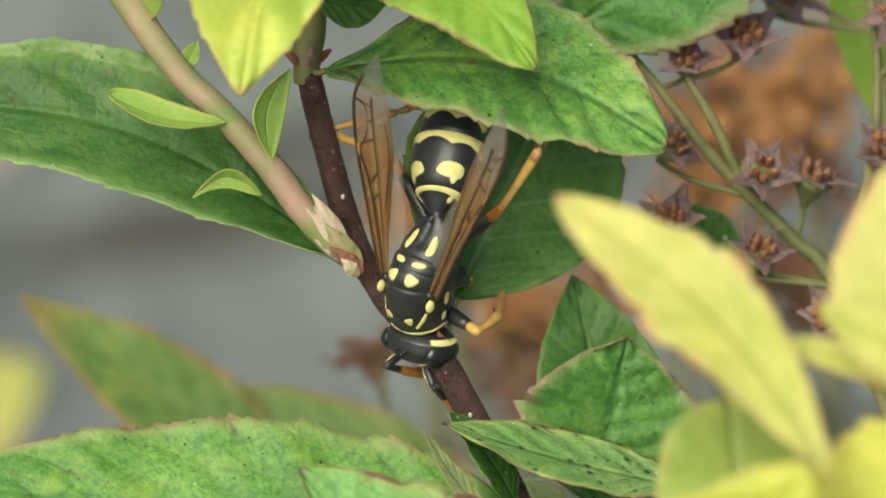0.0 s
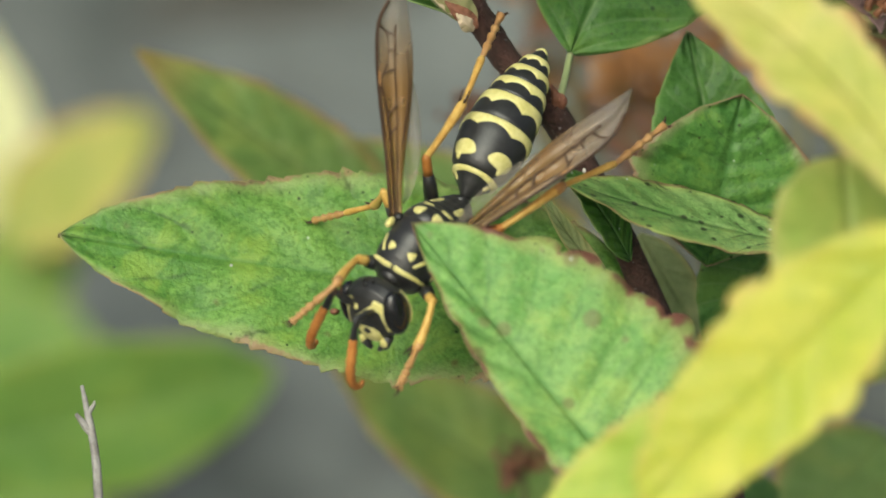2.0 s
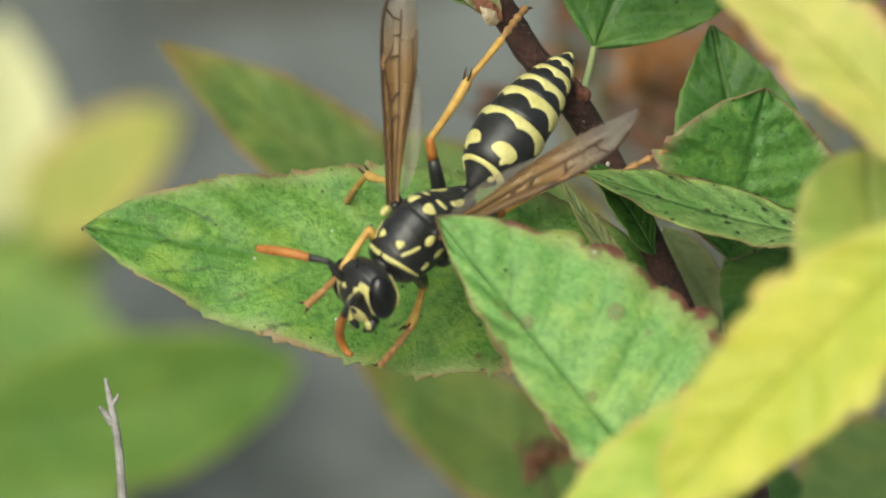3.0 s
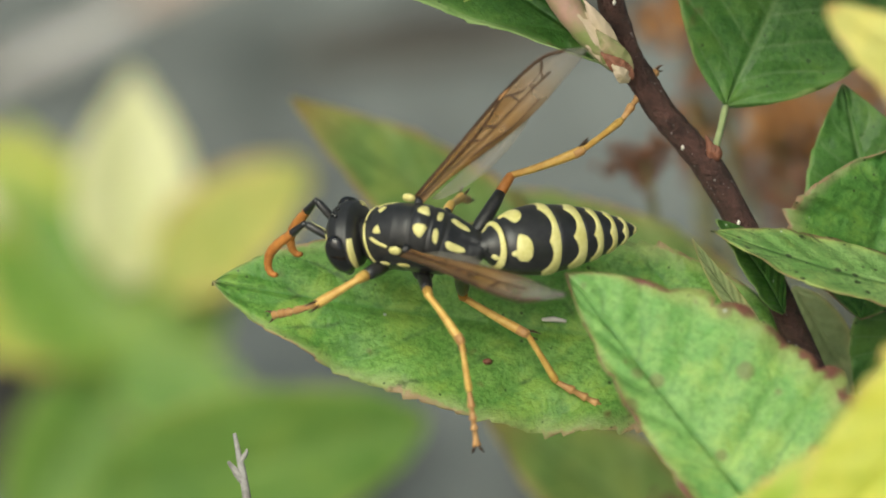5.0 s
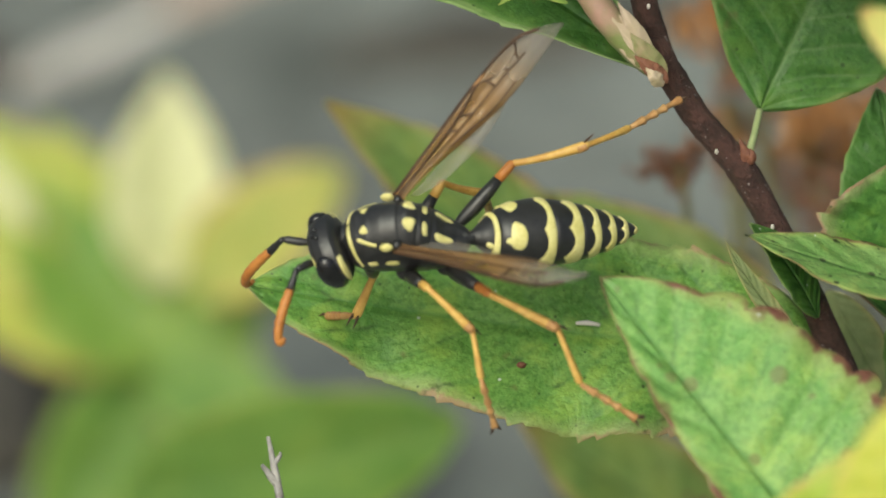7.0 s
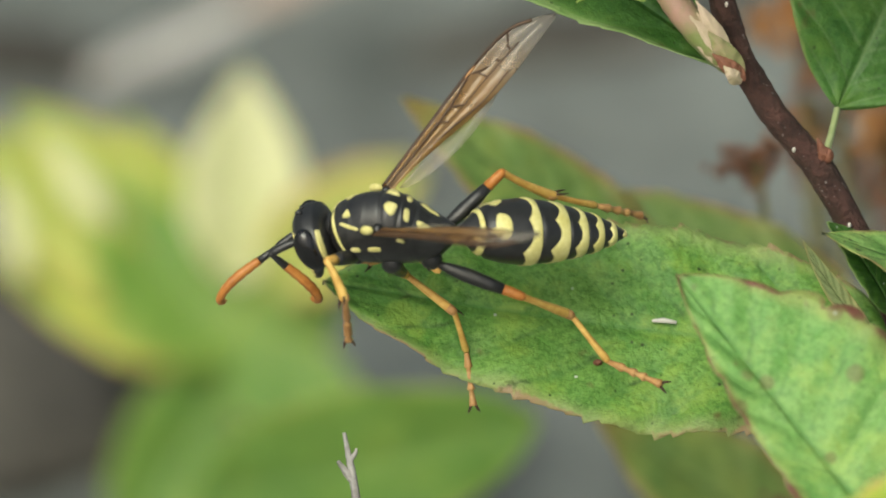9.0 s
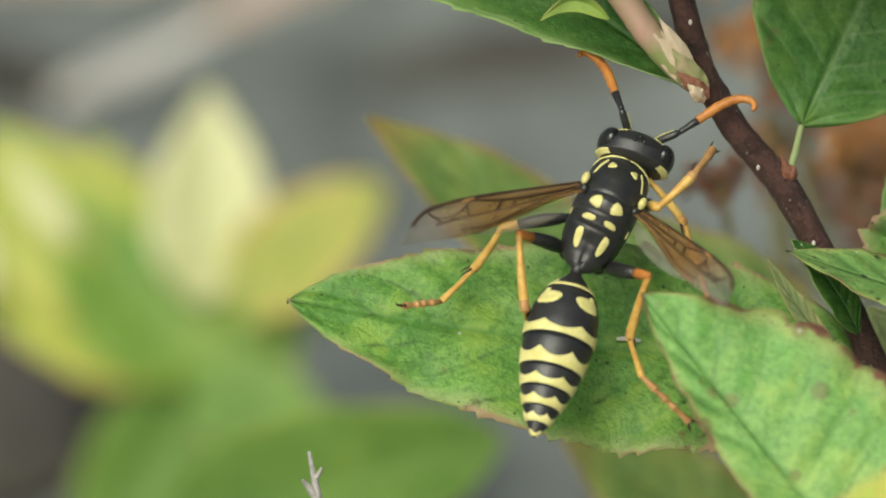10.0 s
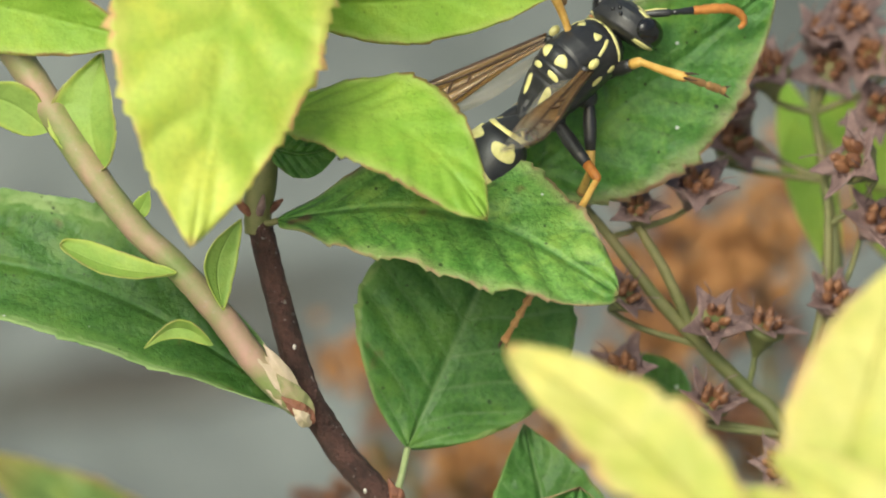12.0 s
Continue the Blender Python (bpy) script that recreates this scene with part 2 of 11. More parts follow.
GREY_STRAW = plain("weathered_straw", (0.4, 0.375, 0.35), (0.62, 0.59, 0.55), 90, 0.7)
PALE_STALK = plain("pale_stalk", (0.26, 0.33, 0.13), (0.46, 0.5, 0.26), 200, 0.5)
TAN = plain("tan_litter", (0.34, 0.25, 0.2), (0.48, 0.38, 0.32), 60, 0.8)
LITTER = plain("leaf_litter", (0.027, 0.025, 0.021), (0.095, 0.087, 0.074), 120, 0.8)
GROUND = plain("paving", (0.066, 0.073, 0.068), (0.225, 0.24, 0.227), 22, 0.85, 0.6, 0.002, 0.3, 8.0)
BLACK = plain("black_shell", (0.013, 0.013, 0.014), (0.03, 0.029, 0.029), 1500, 0.36, 0.3, 0.00004, 0.55)
EYE_BLACK = plain("eye", (0.006, 0.006, 0.007), (0.014, 0.013, 0.014), 900, 0.17, 0.1, 0.00001, 0.6)
LEMON = plain("yellow_shell", (0.58, 0.52, 0.17), (0.74, 0.68, 0.31), 1200, 0.4, 0.2, 0.00003)
AMBER = plain("orange_shell", (0.34, 0.115, 0.022), (0.52, 0.215, 0.05), 900, 0.45, 0.2, 0.00003)
HONEY = plain("honey_shell", (0.46, 0.23, 0.045), (0.72, 0.49, 0.14), 400, 0.4, 0.2, 0.00003)
TARSE = plain("brown_orange_shell", (0.35, 0.165, 0.058), (0.53, 0.31, 0.125), 900, 0.45, 0.2, 0.00003)
VEIN = plain("wing_vein", (0.035, 0.018, 0.01), (0.085, 0.042, 0.02), 900, 0.4)


def membrane(name, near, far, body, cover, wrinkle):
    """A wing skin: tinted clear film, amber towards the base and smoky towards the tip, with a wrinkled sheen, part of
    it coloured in.
    """
    m, t, bsdf = graph(name)
    n = Net(t)
    where = n.coords("Object")
    along = t.nodes.new("ShaderNodeSeparateXYZ")
    n.put(along.inputs[0], where)
    out = n.ramp(along.outputs[0], 0.0055, 0.0098)
    pleat = t.nodes.new("ShaderNodeCombineXYZ")
    n.put(pleat.inputs[0], n.math("MULTIPLY", along.outputs[0], 90.0))
    n.put(pleat.inputs[1], n.math("MULTIPLY", along.outputs[1], 2600.0))
    streak = n.ramp(n.noise(pleat.outputs[0], 1.0, 3, 0.6), 0.46, 0.62)
    # grey outer tone and pale pleat streaks put sheen into the colour
    tone = n.mix(out, body, (0.34, 0.32, 0.29))
    n.put(bsdf.inputs["Base Color"], n.mix(n.math("MULTIPLY", streak, 0.4), tone, n.mix(out, (0.46, 0.33, 0.17), (0.58, 0.55, 0.52))))
    bsdf.inputs["Roughness"].default_value = 0.28
    bsdf.inputs["Specular IOR Level"].default_value = 1.0
    t.links.new(n.bump(n.noise(where, 420, 3), wrinkle, 0.0004), bsdf.inputs["Normal"])
    clear = t.nodes.new("ShaderNodeBsdfTransparent")
    n.put(clear.inputs["Color"], n.mix(out, near, far))
    mixer = t.nodes.new("ShaderNodeMixShader")
    n.put(mixer.inputs[0], n.math("MULTIPLY", n.ramp(n.noise(where, 220, 2), 0.2, 0.8, cover - 0.08, cover + 0.1), n.ramp(out, 0.0, 1.0, 1.0, 0.62)))
    t.links.new(clear.outputs[0], mixer.inputs[1])
    t.links.new(bsdf.outputs[0], mixer.inputs[2])
    t.links.new(mixer.outputs[0], t.nodes["Material Output"].inputs["Surface"])
    return m


WING = membrane("amber_membrane", (0.8, 0.62, 0.36), (0.87, 0.84, 0.8), (0.31, 0.18, 0.07), 0.42, 0.8)
HIND_WING = membrane("clear_membrane", (0.94, 0.92, 0.87), (0.95, 0.94, 0.92), (0.45, 0.43, 0.4), 0.16, 0.8)


# ---- mesh tools ----
def part(name, mesh, material, parent=None, label="", smooth=True, thick=0.0):
    """Links a mesh (verts, faces, uvs) as one object under its thing; vertices are in the parent's space or, for a still thing, in the world."""
    data = bpy.data.meshes.new(name)
    verts, faces, *rest = mesh
    data.from_pydata(verts, [], faces)
    if rest:
        layer = data.uv_layers.new(name="UVMap")
        flat = np.array(rest[0], dtype=np.float32)
        idx = np.empty(len(data.loops), dtype=np.int32)
        data.loops.foreach_get("vertex_index", idx)
        layer.data.foreach_set("uv", flat[idx].ravel())
    data.materials.append(material)
    data.update()
    if smooth:
        data.polygons.foreach_set("use_smooth", [True] * len(data.polygons))
    ob = new(name, data)
    if thick:
        mod = ob.modifiers.new("thickness", "SOLIDIFY")
        mod.thickness, mod.offset = thick, 0
    if parent:
        ob.parent = parent
        if parent.get("still"):
            ob.matrix_parent_inverse = parent.matrix_world.inverted()
            ob["still"] = 1
            if parent.type == "MESH":
                ob.matrix_parent_inverse = Matrix.Identity(4)
    if label:
        tagged(ob, label)
    return ob


def join(*meshes):
    verts, faces = [], []
    for m in meshes:
        k = len(verts)
        verts += list(m[0])
        faces += [tuple(i + k for i in f) for f in m[1]]
    return verts, faces


def tube(points, radii, sides=10, lump=0.0, seed=0):
    """A round rod through points, closed at both ends."""
    pts = [Vector(p) for p in points]
    verts, faces = [], []
    rng = random.Random(seed)
    ref = Vector((0.31, 0.2, 0.93))
    for i, p in enumerate(pts):
        d = (pts[min(i + 1, len(pts) - 1)] - pts[max(i - 1, 0)]).normalized()
        x = d.cross(ref)
        if x.length < 0.05:
            x = d.cross(Vector((1, 0, 0)))
        x.normalize()
        y = d.cross(x)
        for k in range(sides):
            a = 2 * math.pi * k / sides
            r = radii[i] * (1 + rng.uniform(-lump, lump))
            verts.append(p + x * (math.cos(a) * r) + y * (math.sin(a) * r))
    for i in range(len(pts) - 1):
        for k in range(sides):
            j = (k + 1) % sides
            faces.append((i * sides + k, i * sides + j, (i + 1) * sides + j, (i + 1) * sides + k))
    faces.append(tuple(reversed(range(sides))))
    faces.append(tuple((len(pts) - 1) * sides + k for k in range(sides)))
    return verts, faces


def smooth_line(points, steps=6):
    """A gliding line through points (and radii, as further numbers)."""
    p = [np.array(q, dtype=float) for q in points]
    out = []
    for i in range(len(p) - 1):
        a, b, c, d = p[max(i - 1, 0)], p[i], p[i + 1], p[min(i + 2, len(p) - 1)]
        for k in range(steps):
            u = k / steps
            out.append(0.5 * (2 * b + (c - a) * u + (2 * a - 5 * b + 4 * c - d) * u * u + (3 * b - a - 3 * c + d) * u ** 3))
    out.append(p[-1])
    return out


def ball(cx, cy, cz, rx, ry, rz, rings=12, sides=18):
    verts = [(cx, cy, cz + rz)]
    for i in range(1, rings):
        th = math.pi * i / rings
        for k in range(sides):
            ph = 2 * math.pi * k / sides
            verts.append((cx + rx * math.sin(th) * math.cos(ph), cy + ry * math.sin(th) * math.sin(ph), cz + rz * math.cos(th)))
    verts.append((cx, cy, cz - rz))
    faces = [(0, 1 + k, 1 + (k + 1) % sides) for k in range(sides)]
    for i in range(rings - 2):
        for k in range(sides):
            j = (k + 1) % sides
            a, b = 1 + i * sides, 1 + (i + 1) * sides
            faces.append((a + k, b + k, b + j, a + j))
    last, a = len(verts) - 1, 1 + (rings - 2) * sides
    faces += [(last, a + (k + 1) % sides, a + k) for k in range(sides)]
    return verts, faces


def leaf_mesh(base, tip, width, tilt=0.0, fold=12.0, bow=0.0, arch=0.0, teeth=15, tooth=0.07, full=0.42, curl=0.0, ripple=0.03, seed=0, lean=0.0, blunt=0.9, lobes=0.0, quilt=0.0, veins=8):
    """A toothed blade from base to tip (a, b, c each); width is the half width, tilt turns it about its midrib, bow bends it in its plane,
    arch lifts its middle, fold lifts both halves, curl rolls the rims, full says where it is widest, lean adds width to one half,
    lobes rounds the teeth into scallops, quilt swells the blade between its side veins."""
    rng = random.Random(seed)
    p0, p1 = Vector((base[0], -base[1], base[2])), Vector((tip[0], -tip[1], tip[2]))
    axis = (p1 - p0)
    way = axis.normalized()
    flat = Vector((-way.y, way.x, 0)).normalized()
    up = way.cross(flat)
    if up.z < 0:
        up = -up
    ct, st = math.cos(radians(tilt)), math.sin(radians(tilt))
    side, face = flat * ct + up * st, up * ct - flat * st
    half = width / max(0.2, abs(ct))
    n = max(96, teeth * 7)
    m = 12
    skew = math.log(0.5) / math.log(full)
    ph = rng.uniform(0, 6)
    verts, uvs, faces = [], [], []
    for i in range(n + 1):
        s = i / n
        w = max(0.0, math.sin(math.pi * s ** skew)) ** blunt + 1e-4
        q = s * teeth
        cut = q - math.floor(q)
        saw = (cut * (1 - lobes) + lobes * max(0.0, math.sin(math.pi * cut)) ** 0.55) * (0.3 + 1.3 * math.sin(math.floor(q) * 2.4 + ph) ** 4)
        mid = p0 + axis * s + flat * (bow * math.sin(math.pi * s)) + face * (arch * math.sin(math.pi * s))
        for k in range(-m, m + 1):
            t = k / m
            e = abs(t)
            out = half * w * t * (1 + (lean if t > 0 else -lean))
            if e > 0.85:
                out *= 1 + tooth * (saw - 0.4) * (e - 0.85) / 0.15 * (1 if s > 0.12 else 0)
            lift = math.hypot(out, half * 0.07) * math.tan(radians(fold)) + curl * half * max(0, e - 0.6) ** 2 * 4
            lift += half * ripple * math.sin(s * 19 + t * 2.2 + ph) * e + half * ripple * 0.7 * math.sin(s * 37 - ph + (3 if t > 0 else 0)) * e * e
            lift += half * quilt * (abs(math.sin(math.pi * veins * (s + 0.035 - 0.2 * e + 0.02 * math.sin(s * 23 + ph)))) - 0.5) * (0.65 + 0.35 * math.sin(s * 11 + t * 3 + ph)) * min(1.0, e * 5) * min(1.0, w * 1.6)
            p = mid + side * out + face * lift
            verts.append(at(p.x, -p.y, p.z))
            uvs.append((s, 0.5 + 0.5 * t))
    cols = 2 * m + 1
    for i in range(n):
        for k in range(cols - 1):
            a = i * cols + k
            faces.append((a, a + 1, a + cols + 1, a + cols))
    return verts, faces, uvs


LEAF_COUNT = [0]


def leaf(parent, material, base, tip, width, label="", petiole=None, stalk=None, **k):
    """A leaf with its stalk."""
    LEAF_COUNT[0] += 1
    ob = part("leaf", leaf_mesh(base, tip, width, seed=LEAF_COUNT[0], **k), material, parent, label, thick=6e-5)
    if petiole:
        line = smooth_line([(*petiole, 7), ((petiole[0] + base[0]) / 2, (petiole[1] + base[1]) / 2 + 4, (petiole[2] + base[2]) / 2, 6), (*base, 6)], 4)
        part("petiole", tube([at(*q[:3]) for q in line], [q[3] * UNIT for q in line], 8), stalk or STALK, ob)
    return ob


def stem(parent, name, points, material, label="", sides=12, lump=0.03, steps=8):
    line = smooth_line(points, steps)
    return part(name, tube([at(*q[:3]) for q in line], [q[3] * UNIT for q in line], sides, lump, 3), material, parent, label)


def thing(name, place, label, category, group="", kind=""):
    ob = new(name)
    ob.location = place
    ob.empty_display_size = 0.01
    ob["still"] = 1
    bpy.context.view_layer.update()
    return tagged(ob, label, category, group, kind)


# ---- the ground ----
def sheet(size, n, rough):
    verts, faces = [], []
    for i in range(n + 1):
        for k in range(n + 1):
            u, v = 2 * i / n - 1, 2 * k / n - 1
            x, y = math.copysign(abs(u) ** 3, u) * size, math.copysign(abs(v) ** 3, v) * size
            near = math.exp(-(x * x + y * y) / 2)
            verts.append((x, y + 0.3, rough * near * noise.noise((x * 30, y * 30, 0))))
    for i in range(n):
        for k in range(n):
            a = i * (n + 1) + k
            faces.append((a, a + n + 1, a + n + 2, a + 1))
    return verts, faces


tagged(part("ground", sheet(60, 120, 0.004), GROUND), "grey weathered paving under the shrub", "ground", kind="structure")


def on_ground(a, b):
    """Where the line of sight through (a, b) meets the ground."""
    way = (at(a, b) - EYE).normalized()
    return EYE + way * (-EYE.z / way.z)


def ground_strip(name, a, b, width, height, material, label, category, seed):
    """A long flat piece of litter that lies on the ground between two places."""
    p, q = on_ground(*a), on_ground(*b)
    line = [p.lerp(q, i / 8) + Vector((0, 0, height + 0.0004 * math.sin(i * 0.8 + seed))) for i in range(9)]
    radii = [width * (0.35 + 0.65 * math.sin(math.pi * (i + 0.7) / 9.4)) for i in range(9)]
    verts, faces = tube(line, radii, 10, 0.12, seed)
    verts = [Vector((v.x, v.y, max(0.0002, (v.z - height) * 0.45 + height))) for v in verts]
    return tagged(part(name, (verts, faces), material), label, category)


ground_strip("dry_stalk", (-825, -262), (-545, -398), 0.0013, 0.0012, GREY_STRAW, "pale dry stalk lying on the paving", "stalk", 1)
ground_strip("dry_leaf", (-1000, -500), (-300, -560), 0.0022, 0.001, TAN, "tan dry leaf lying on the paving", "leaf", 2)
ground_strip("dry_leaf", (-600, -372), (-150, -620), 0.0022, 0.001, TAN, "brown dry leaf lying flat on the paving", "leaf", 3)
ground_strip("rotten_litter", (-240, -325), (330, -395), 0.003, 0.0009, LITTER, "dark strip of rotten litter on the paving", "litter", 8)
ground_strip("rotten_litter", (-520, -265), (-90, -330), 0.0011, 0.0009, LITTER, "thin dark strip of rotten litter on the paving", "litter", 9)
ground_strip("rotten_litter", (-80, -470), (420, -520), 0.0022, 0.0008, LITTER, "dark strip of rotten litter on the paving", "litter", 4)
ground_strip("rotten_litter", (-240, -600), (130, -620), 0.0016, 0.0008, LITTER, "dark strip of rotten litter on the paving", "litter", 7)
ground_strip("rotten_litter", (-1080, -330), (-800, -300), 0.0025, 0.0012, LITTER, "dark rotten leaf litter on the paving", "litter", 5)
ground_strip("rotten_litter", (-1090, 60), (-885, 440), 0.0085, 0.0012, LITTER, "dark rotten leaf litter on the paving", "litter", 6)


# ---- the shrub ----
def grounded(parent, name, points, foot, material, label="", sides=12):
    """A stem that comes out of the ground at foot (metres) and runs through points."""
    line = [(*at(*p[:3]), p[3] * UNIT) for p in points]
    end, ground = line[-1], (foot[0], foot[1], -0.002, points[-1][3] * 1.4 * UNIT)
    gap = math.dist(line[-1][:3], line[-2][:3]) / math.dist(end[:3], ground[:3])
    while gap < 1:
        line.append(tuple(p + (q - p) * gap for p, q in zip(end, ground)))
        gap = gap * 2 + 0.01
    line.append(ground)
    line = smooth_line(line, 8)
    return part(name, tube([q[:3] for q in line], [q[3] for q in line], sides, 0.04, 3), material, parent, label)


shrub = thing("shrub", (0.026, 0.04, 0), "leafy shrub with serrated green and yellow leaves on dark red stems", "shrub")
grounded(shrub, "main_stem", [
    (240, -668, -60, 23), (262, -570, -60, 23), (292, -450, -60, 24), (322, -345, -60, 27), (345, -310, -60, 26), (382, -250, -60, 25), (442, -180, -60, 26),
    (480, -128, -60, 27), (546, -8, -65, 25), (626, 159, -80, 25), (760, 480, -130, 27)], (0.026, 0.04), BARK, "dark red-brown woody stem")
stem(shrub, "stem_top", [(236, -640, -60, 20), (240, -690, -55, 26), (250, -760, -40, 27), (252, -900, -20, 24), (245, -1150, 0, 22)], STALK, "green upper stem")
for k in range(5):
    a = k * 1.3
    stem(shrub, "bud_scale", [(238 + 14 * math.cos(a), -676, -50 + 14 * math.sin(a), 7), (238 + 30 * math.cos(a), -690, -50 + 28 * math.sin(a), 8),
                              (238 + 46 * math.cos(a), -702 - 8 * (k % 2), -50 + 42 * math.sin(a), 2)], HUSK if k % 2 else RUSSET, sides=7, steps=4)
stem(shrub, "side_shoot", [(322, -322, -40, 17), (290, -350, -15, 24), (232, -413, 0, 26), (168, -500, 10, 25), (86, -594, 15, 24), (18, -660, 15, 24), (-72, -784, 15, 26), (-164, -934, 15, 27), (-224, -1020, 15, 26), (-306, -1165, 15, 24)], SHOOT, "pinkish green young side shoot")
# papery scales round the foot of the side shoot
for k, (a, b, c, d, r, mat) in enumerate(((318, -322, 206, -450, 25, SCALE_LEAF), (330, -312, 268, -392, 20, SHOOT), (306, -352, 246, -446, 14, SCALE_LEAF),
                                          (334, -306, 276, -352, 15, RUSSET), (326, -300, 296, -330, 13, SCALE_LEAF), (214, -438, 150, -520, 15, SHOOT))):
    part("bud_scale", leaf_mesh((a, b, 2 + k), (c, d, 24 + k), r, arch=9, fold=-30, teeth=4, tooth=0.03, full=0.36, ripple=0.08, seed=k), mat, shrub, thick=6e-5)
for a, b, c, d in ((470, -165, 466, -205), (480, -165, 484, -188), (474, -170, 474, -192)):
    stem(shrub, "bud", [(a, b, -45, 8), ((a + c) / 2 + 2, (b + d) / 2, -36, 8), (c - 4, d, -36, 1.5)], RUSSET, sides=8, steps=4)
for k, (a, b) in enumerate(((421, -183), (300, -440), (520, -50))):
    part("fleck", ball(*at(a, b, -60 + 27), 3.5 * UNIT, 3.5 * UNIT, 6 * UNIT, 5, 8), STRAW, shrub, "small white fleck on the bark")

# the leaf on which the wasp stands, and the bright one before it
leaf(shrub, GREEN, (610, 180, -90), (-411, 55, -70), 182, "serrated green leaf with a reddish rim, flat underfoot", tilt=24, fold=3, bow=13, teeth=32, tooth=0.05, quilt=0.04, ripple=0.05, full=0.41, blunt=0.68,
     petiole=(640, 190, -70))
leaf(shrub, FRONT, (594, 512, 420), (214, 40, 300), 162, "bright green serrated leaf with a purple rim", tilt=18, fold=9, bow=0, lean=-0.5, teeth=9, tooth=0.12, lobes=0.9, quilt=0.06, veins=7, full=0.3, blunt=0.74)
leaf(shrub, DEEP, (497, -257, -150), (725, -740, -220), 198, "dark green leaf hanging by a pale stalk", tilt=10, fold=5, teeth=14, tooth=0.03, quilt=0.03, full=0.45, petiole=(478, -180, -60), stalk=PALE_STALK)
leaf(shrub, GREEN, (275, -664, -30), (874, -522, 130), 118, "green leaf with a yellow rim and dark specks", tilt=-38, fold=6, bow=78, teeth=26, tooth=0.05, quilt=0.06, ripple=0.05, full=0.55, blunt=0.62, petiole=(240, -664, -50))
leaf(shrub, LIME, (252, -850, 60), (645, -658, 260), 92, "lime green leaf with a brown-dotted rim", tilt=-35, fold=3, arch=14, bow=76, teeth=18, tooth=0.05, quilt=0.03, full=0.5, blunt=0.75)
leaf(shrub, DEEP, (248, -800, -10), (405, -815, -40), 42, "small dark green leaf under a lime one", tilt=20, teeth=6, tooth=0.03, bow=-25)
leaf(shrub, GOLD, (256, -1360, 320), (120, -620, 430), 200, "bright yellow-green leaf pointing down", tilt=-12, fold=2, lean=-0.1, teeth=26, tooth=0.07, lobes=0.1, quilt=0.06, ripple=0.04, veins=6, full=0.42, blunt=0.86)
leaf(shrub, LIME, (-420, -1110, 60), (50, -985, 100), 80, "lime green leaf at the shoot's top", tilt=20, teeth=12, tooth=0.03)
leaf(shrub, LIME, (285, -1050, 40), (810, -1075, 90), 70, "lime green leaf at the stem's top", tilt=30, teeth=14, tooth=0.04, bow=-10)
leaf(shrub, MIDDLE, (700, -725, -170), (1160, -1066, -140), 158, "green leaf with a red tip, behind the stem", tilt=8, fold=6, teeth=16, tooth=0.07, quilt=0.026, full=0.43, blunt=0.72, bow=-5)
leaf(shrub, DEEP_RIM, (318, -318, -70), (-650, -590, -120), 122, "dark green leaf folded along a light rim", tilt=24, fold=8, bow=-128, teeth=24, tooth=0.035, quilt=0.035, full=0.48, curl=0.3)
# small leaves on the side shoot
leaf(shrub, LITTLE, (92, -572, 40), (-112, -626, 60), 24, "small curled lime leaf with a brown rim, clasping the shoot", tilt=38, teeth=5, tooth=0.02, fold=18, full=0.62, blunt=0.5, bow=16, curl=0.3)
leaf(shrub, LITTLE, (156, -446, 40), (34, -442, 60), 17, "tiny arched lime leaf on the shoot", tilt=-30, teeth=4, tooth=0.0, bow=-34, fold=20)
leaf(shrub, LITTLE, (174, -508, 30), (208, -668, 40), 28, "small narrow lime leaf on the shoot", tilt=25, teeth=4, tooth=0.0, bow=24, full=0.5, curl=0.25)
leaf(shrub, LITTLE, (-34, -758, 20), (-30, -965, 40), 60, "small lime leaf with a curled brown rim", tilt=-25, teeth=8, tooth=0.04, bow=22, fold=22, curl=0.3)
leaf(shrub, LITTLE, (-128, -830, 10), (-290, -900, 50), 42, "small lime leaf beside the shoot", tilt=-25, teeth=6, tooth=0.02, bow=-20)
leaf(shrub, LITTLE, (22, -670, 5), (48, -720, 30), 16, "tiny lime leaf in the shoot's axil", teeth=3, tooth=0.0)
# leaves right of the stem
leaf(shrub, SPOTTED, (1000, 100, -40), (472, -36, 90), 46, "green leaf with dark spots, seen along its blade", tilt=58, fold=6, bow=14, teeth=13, tooth=0.08, lobes=0.5, quilt=0.032, full=0.55)
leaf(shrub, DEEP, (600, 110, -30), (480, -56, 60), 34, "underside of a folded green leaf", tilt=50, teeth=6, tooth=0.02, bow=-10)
leaf(shrub, MIDDLE, (735, 120, -120), (800, -184, -90), 168, "green leaf with black stains along its veins", tilt=16, fold=6, teeth=11, tooth=0.07, quilt=0.032, full=0.5)
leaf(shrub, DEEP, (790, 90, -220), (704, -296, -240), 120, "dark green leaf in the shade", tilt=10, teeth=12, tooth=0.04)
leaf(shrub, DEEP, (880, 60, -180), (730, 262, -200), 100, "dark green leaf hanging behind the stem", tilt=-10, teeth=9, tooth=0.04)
leaf(shrub, SAGE, (570, 156, -25), (438, -22, 40), 18, "pale green blade turned on its edge", tilt=20, teeth=4, tooth=0.0, bow=8)
leaf(shrub, SAGE, (618, 62, -330), (740, 275, -350), 48, "narrow pale green leaf beside the stem", tilt=0, teeth=4, tooth=0.0)
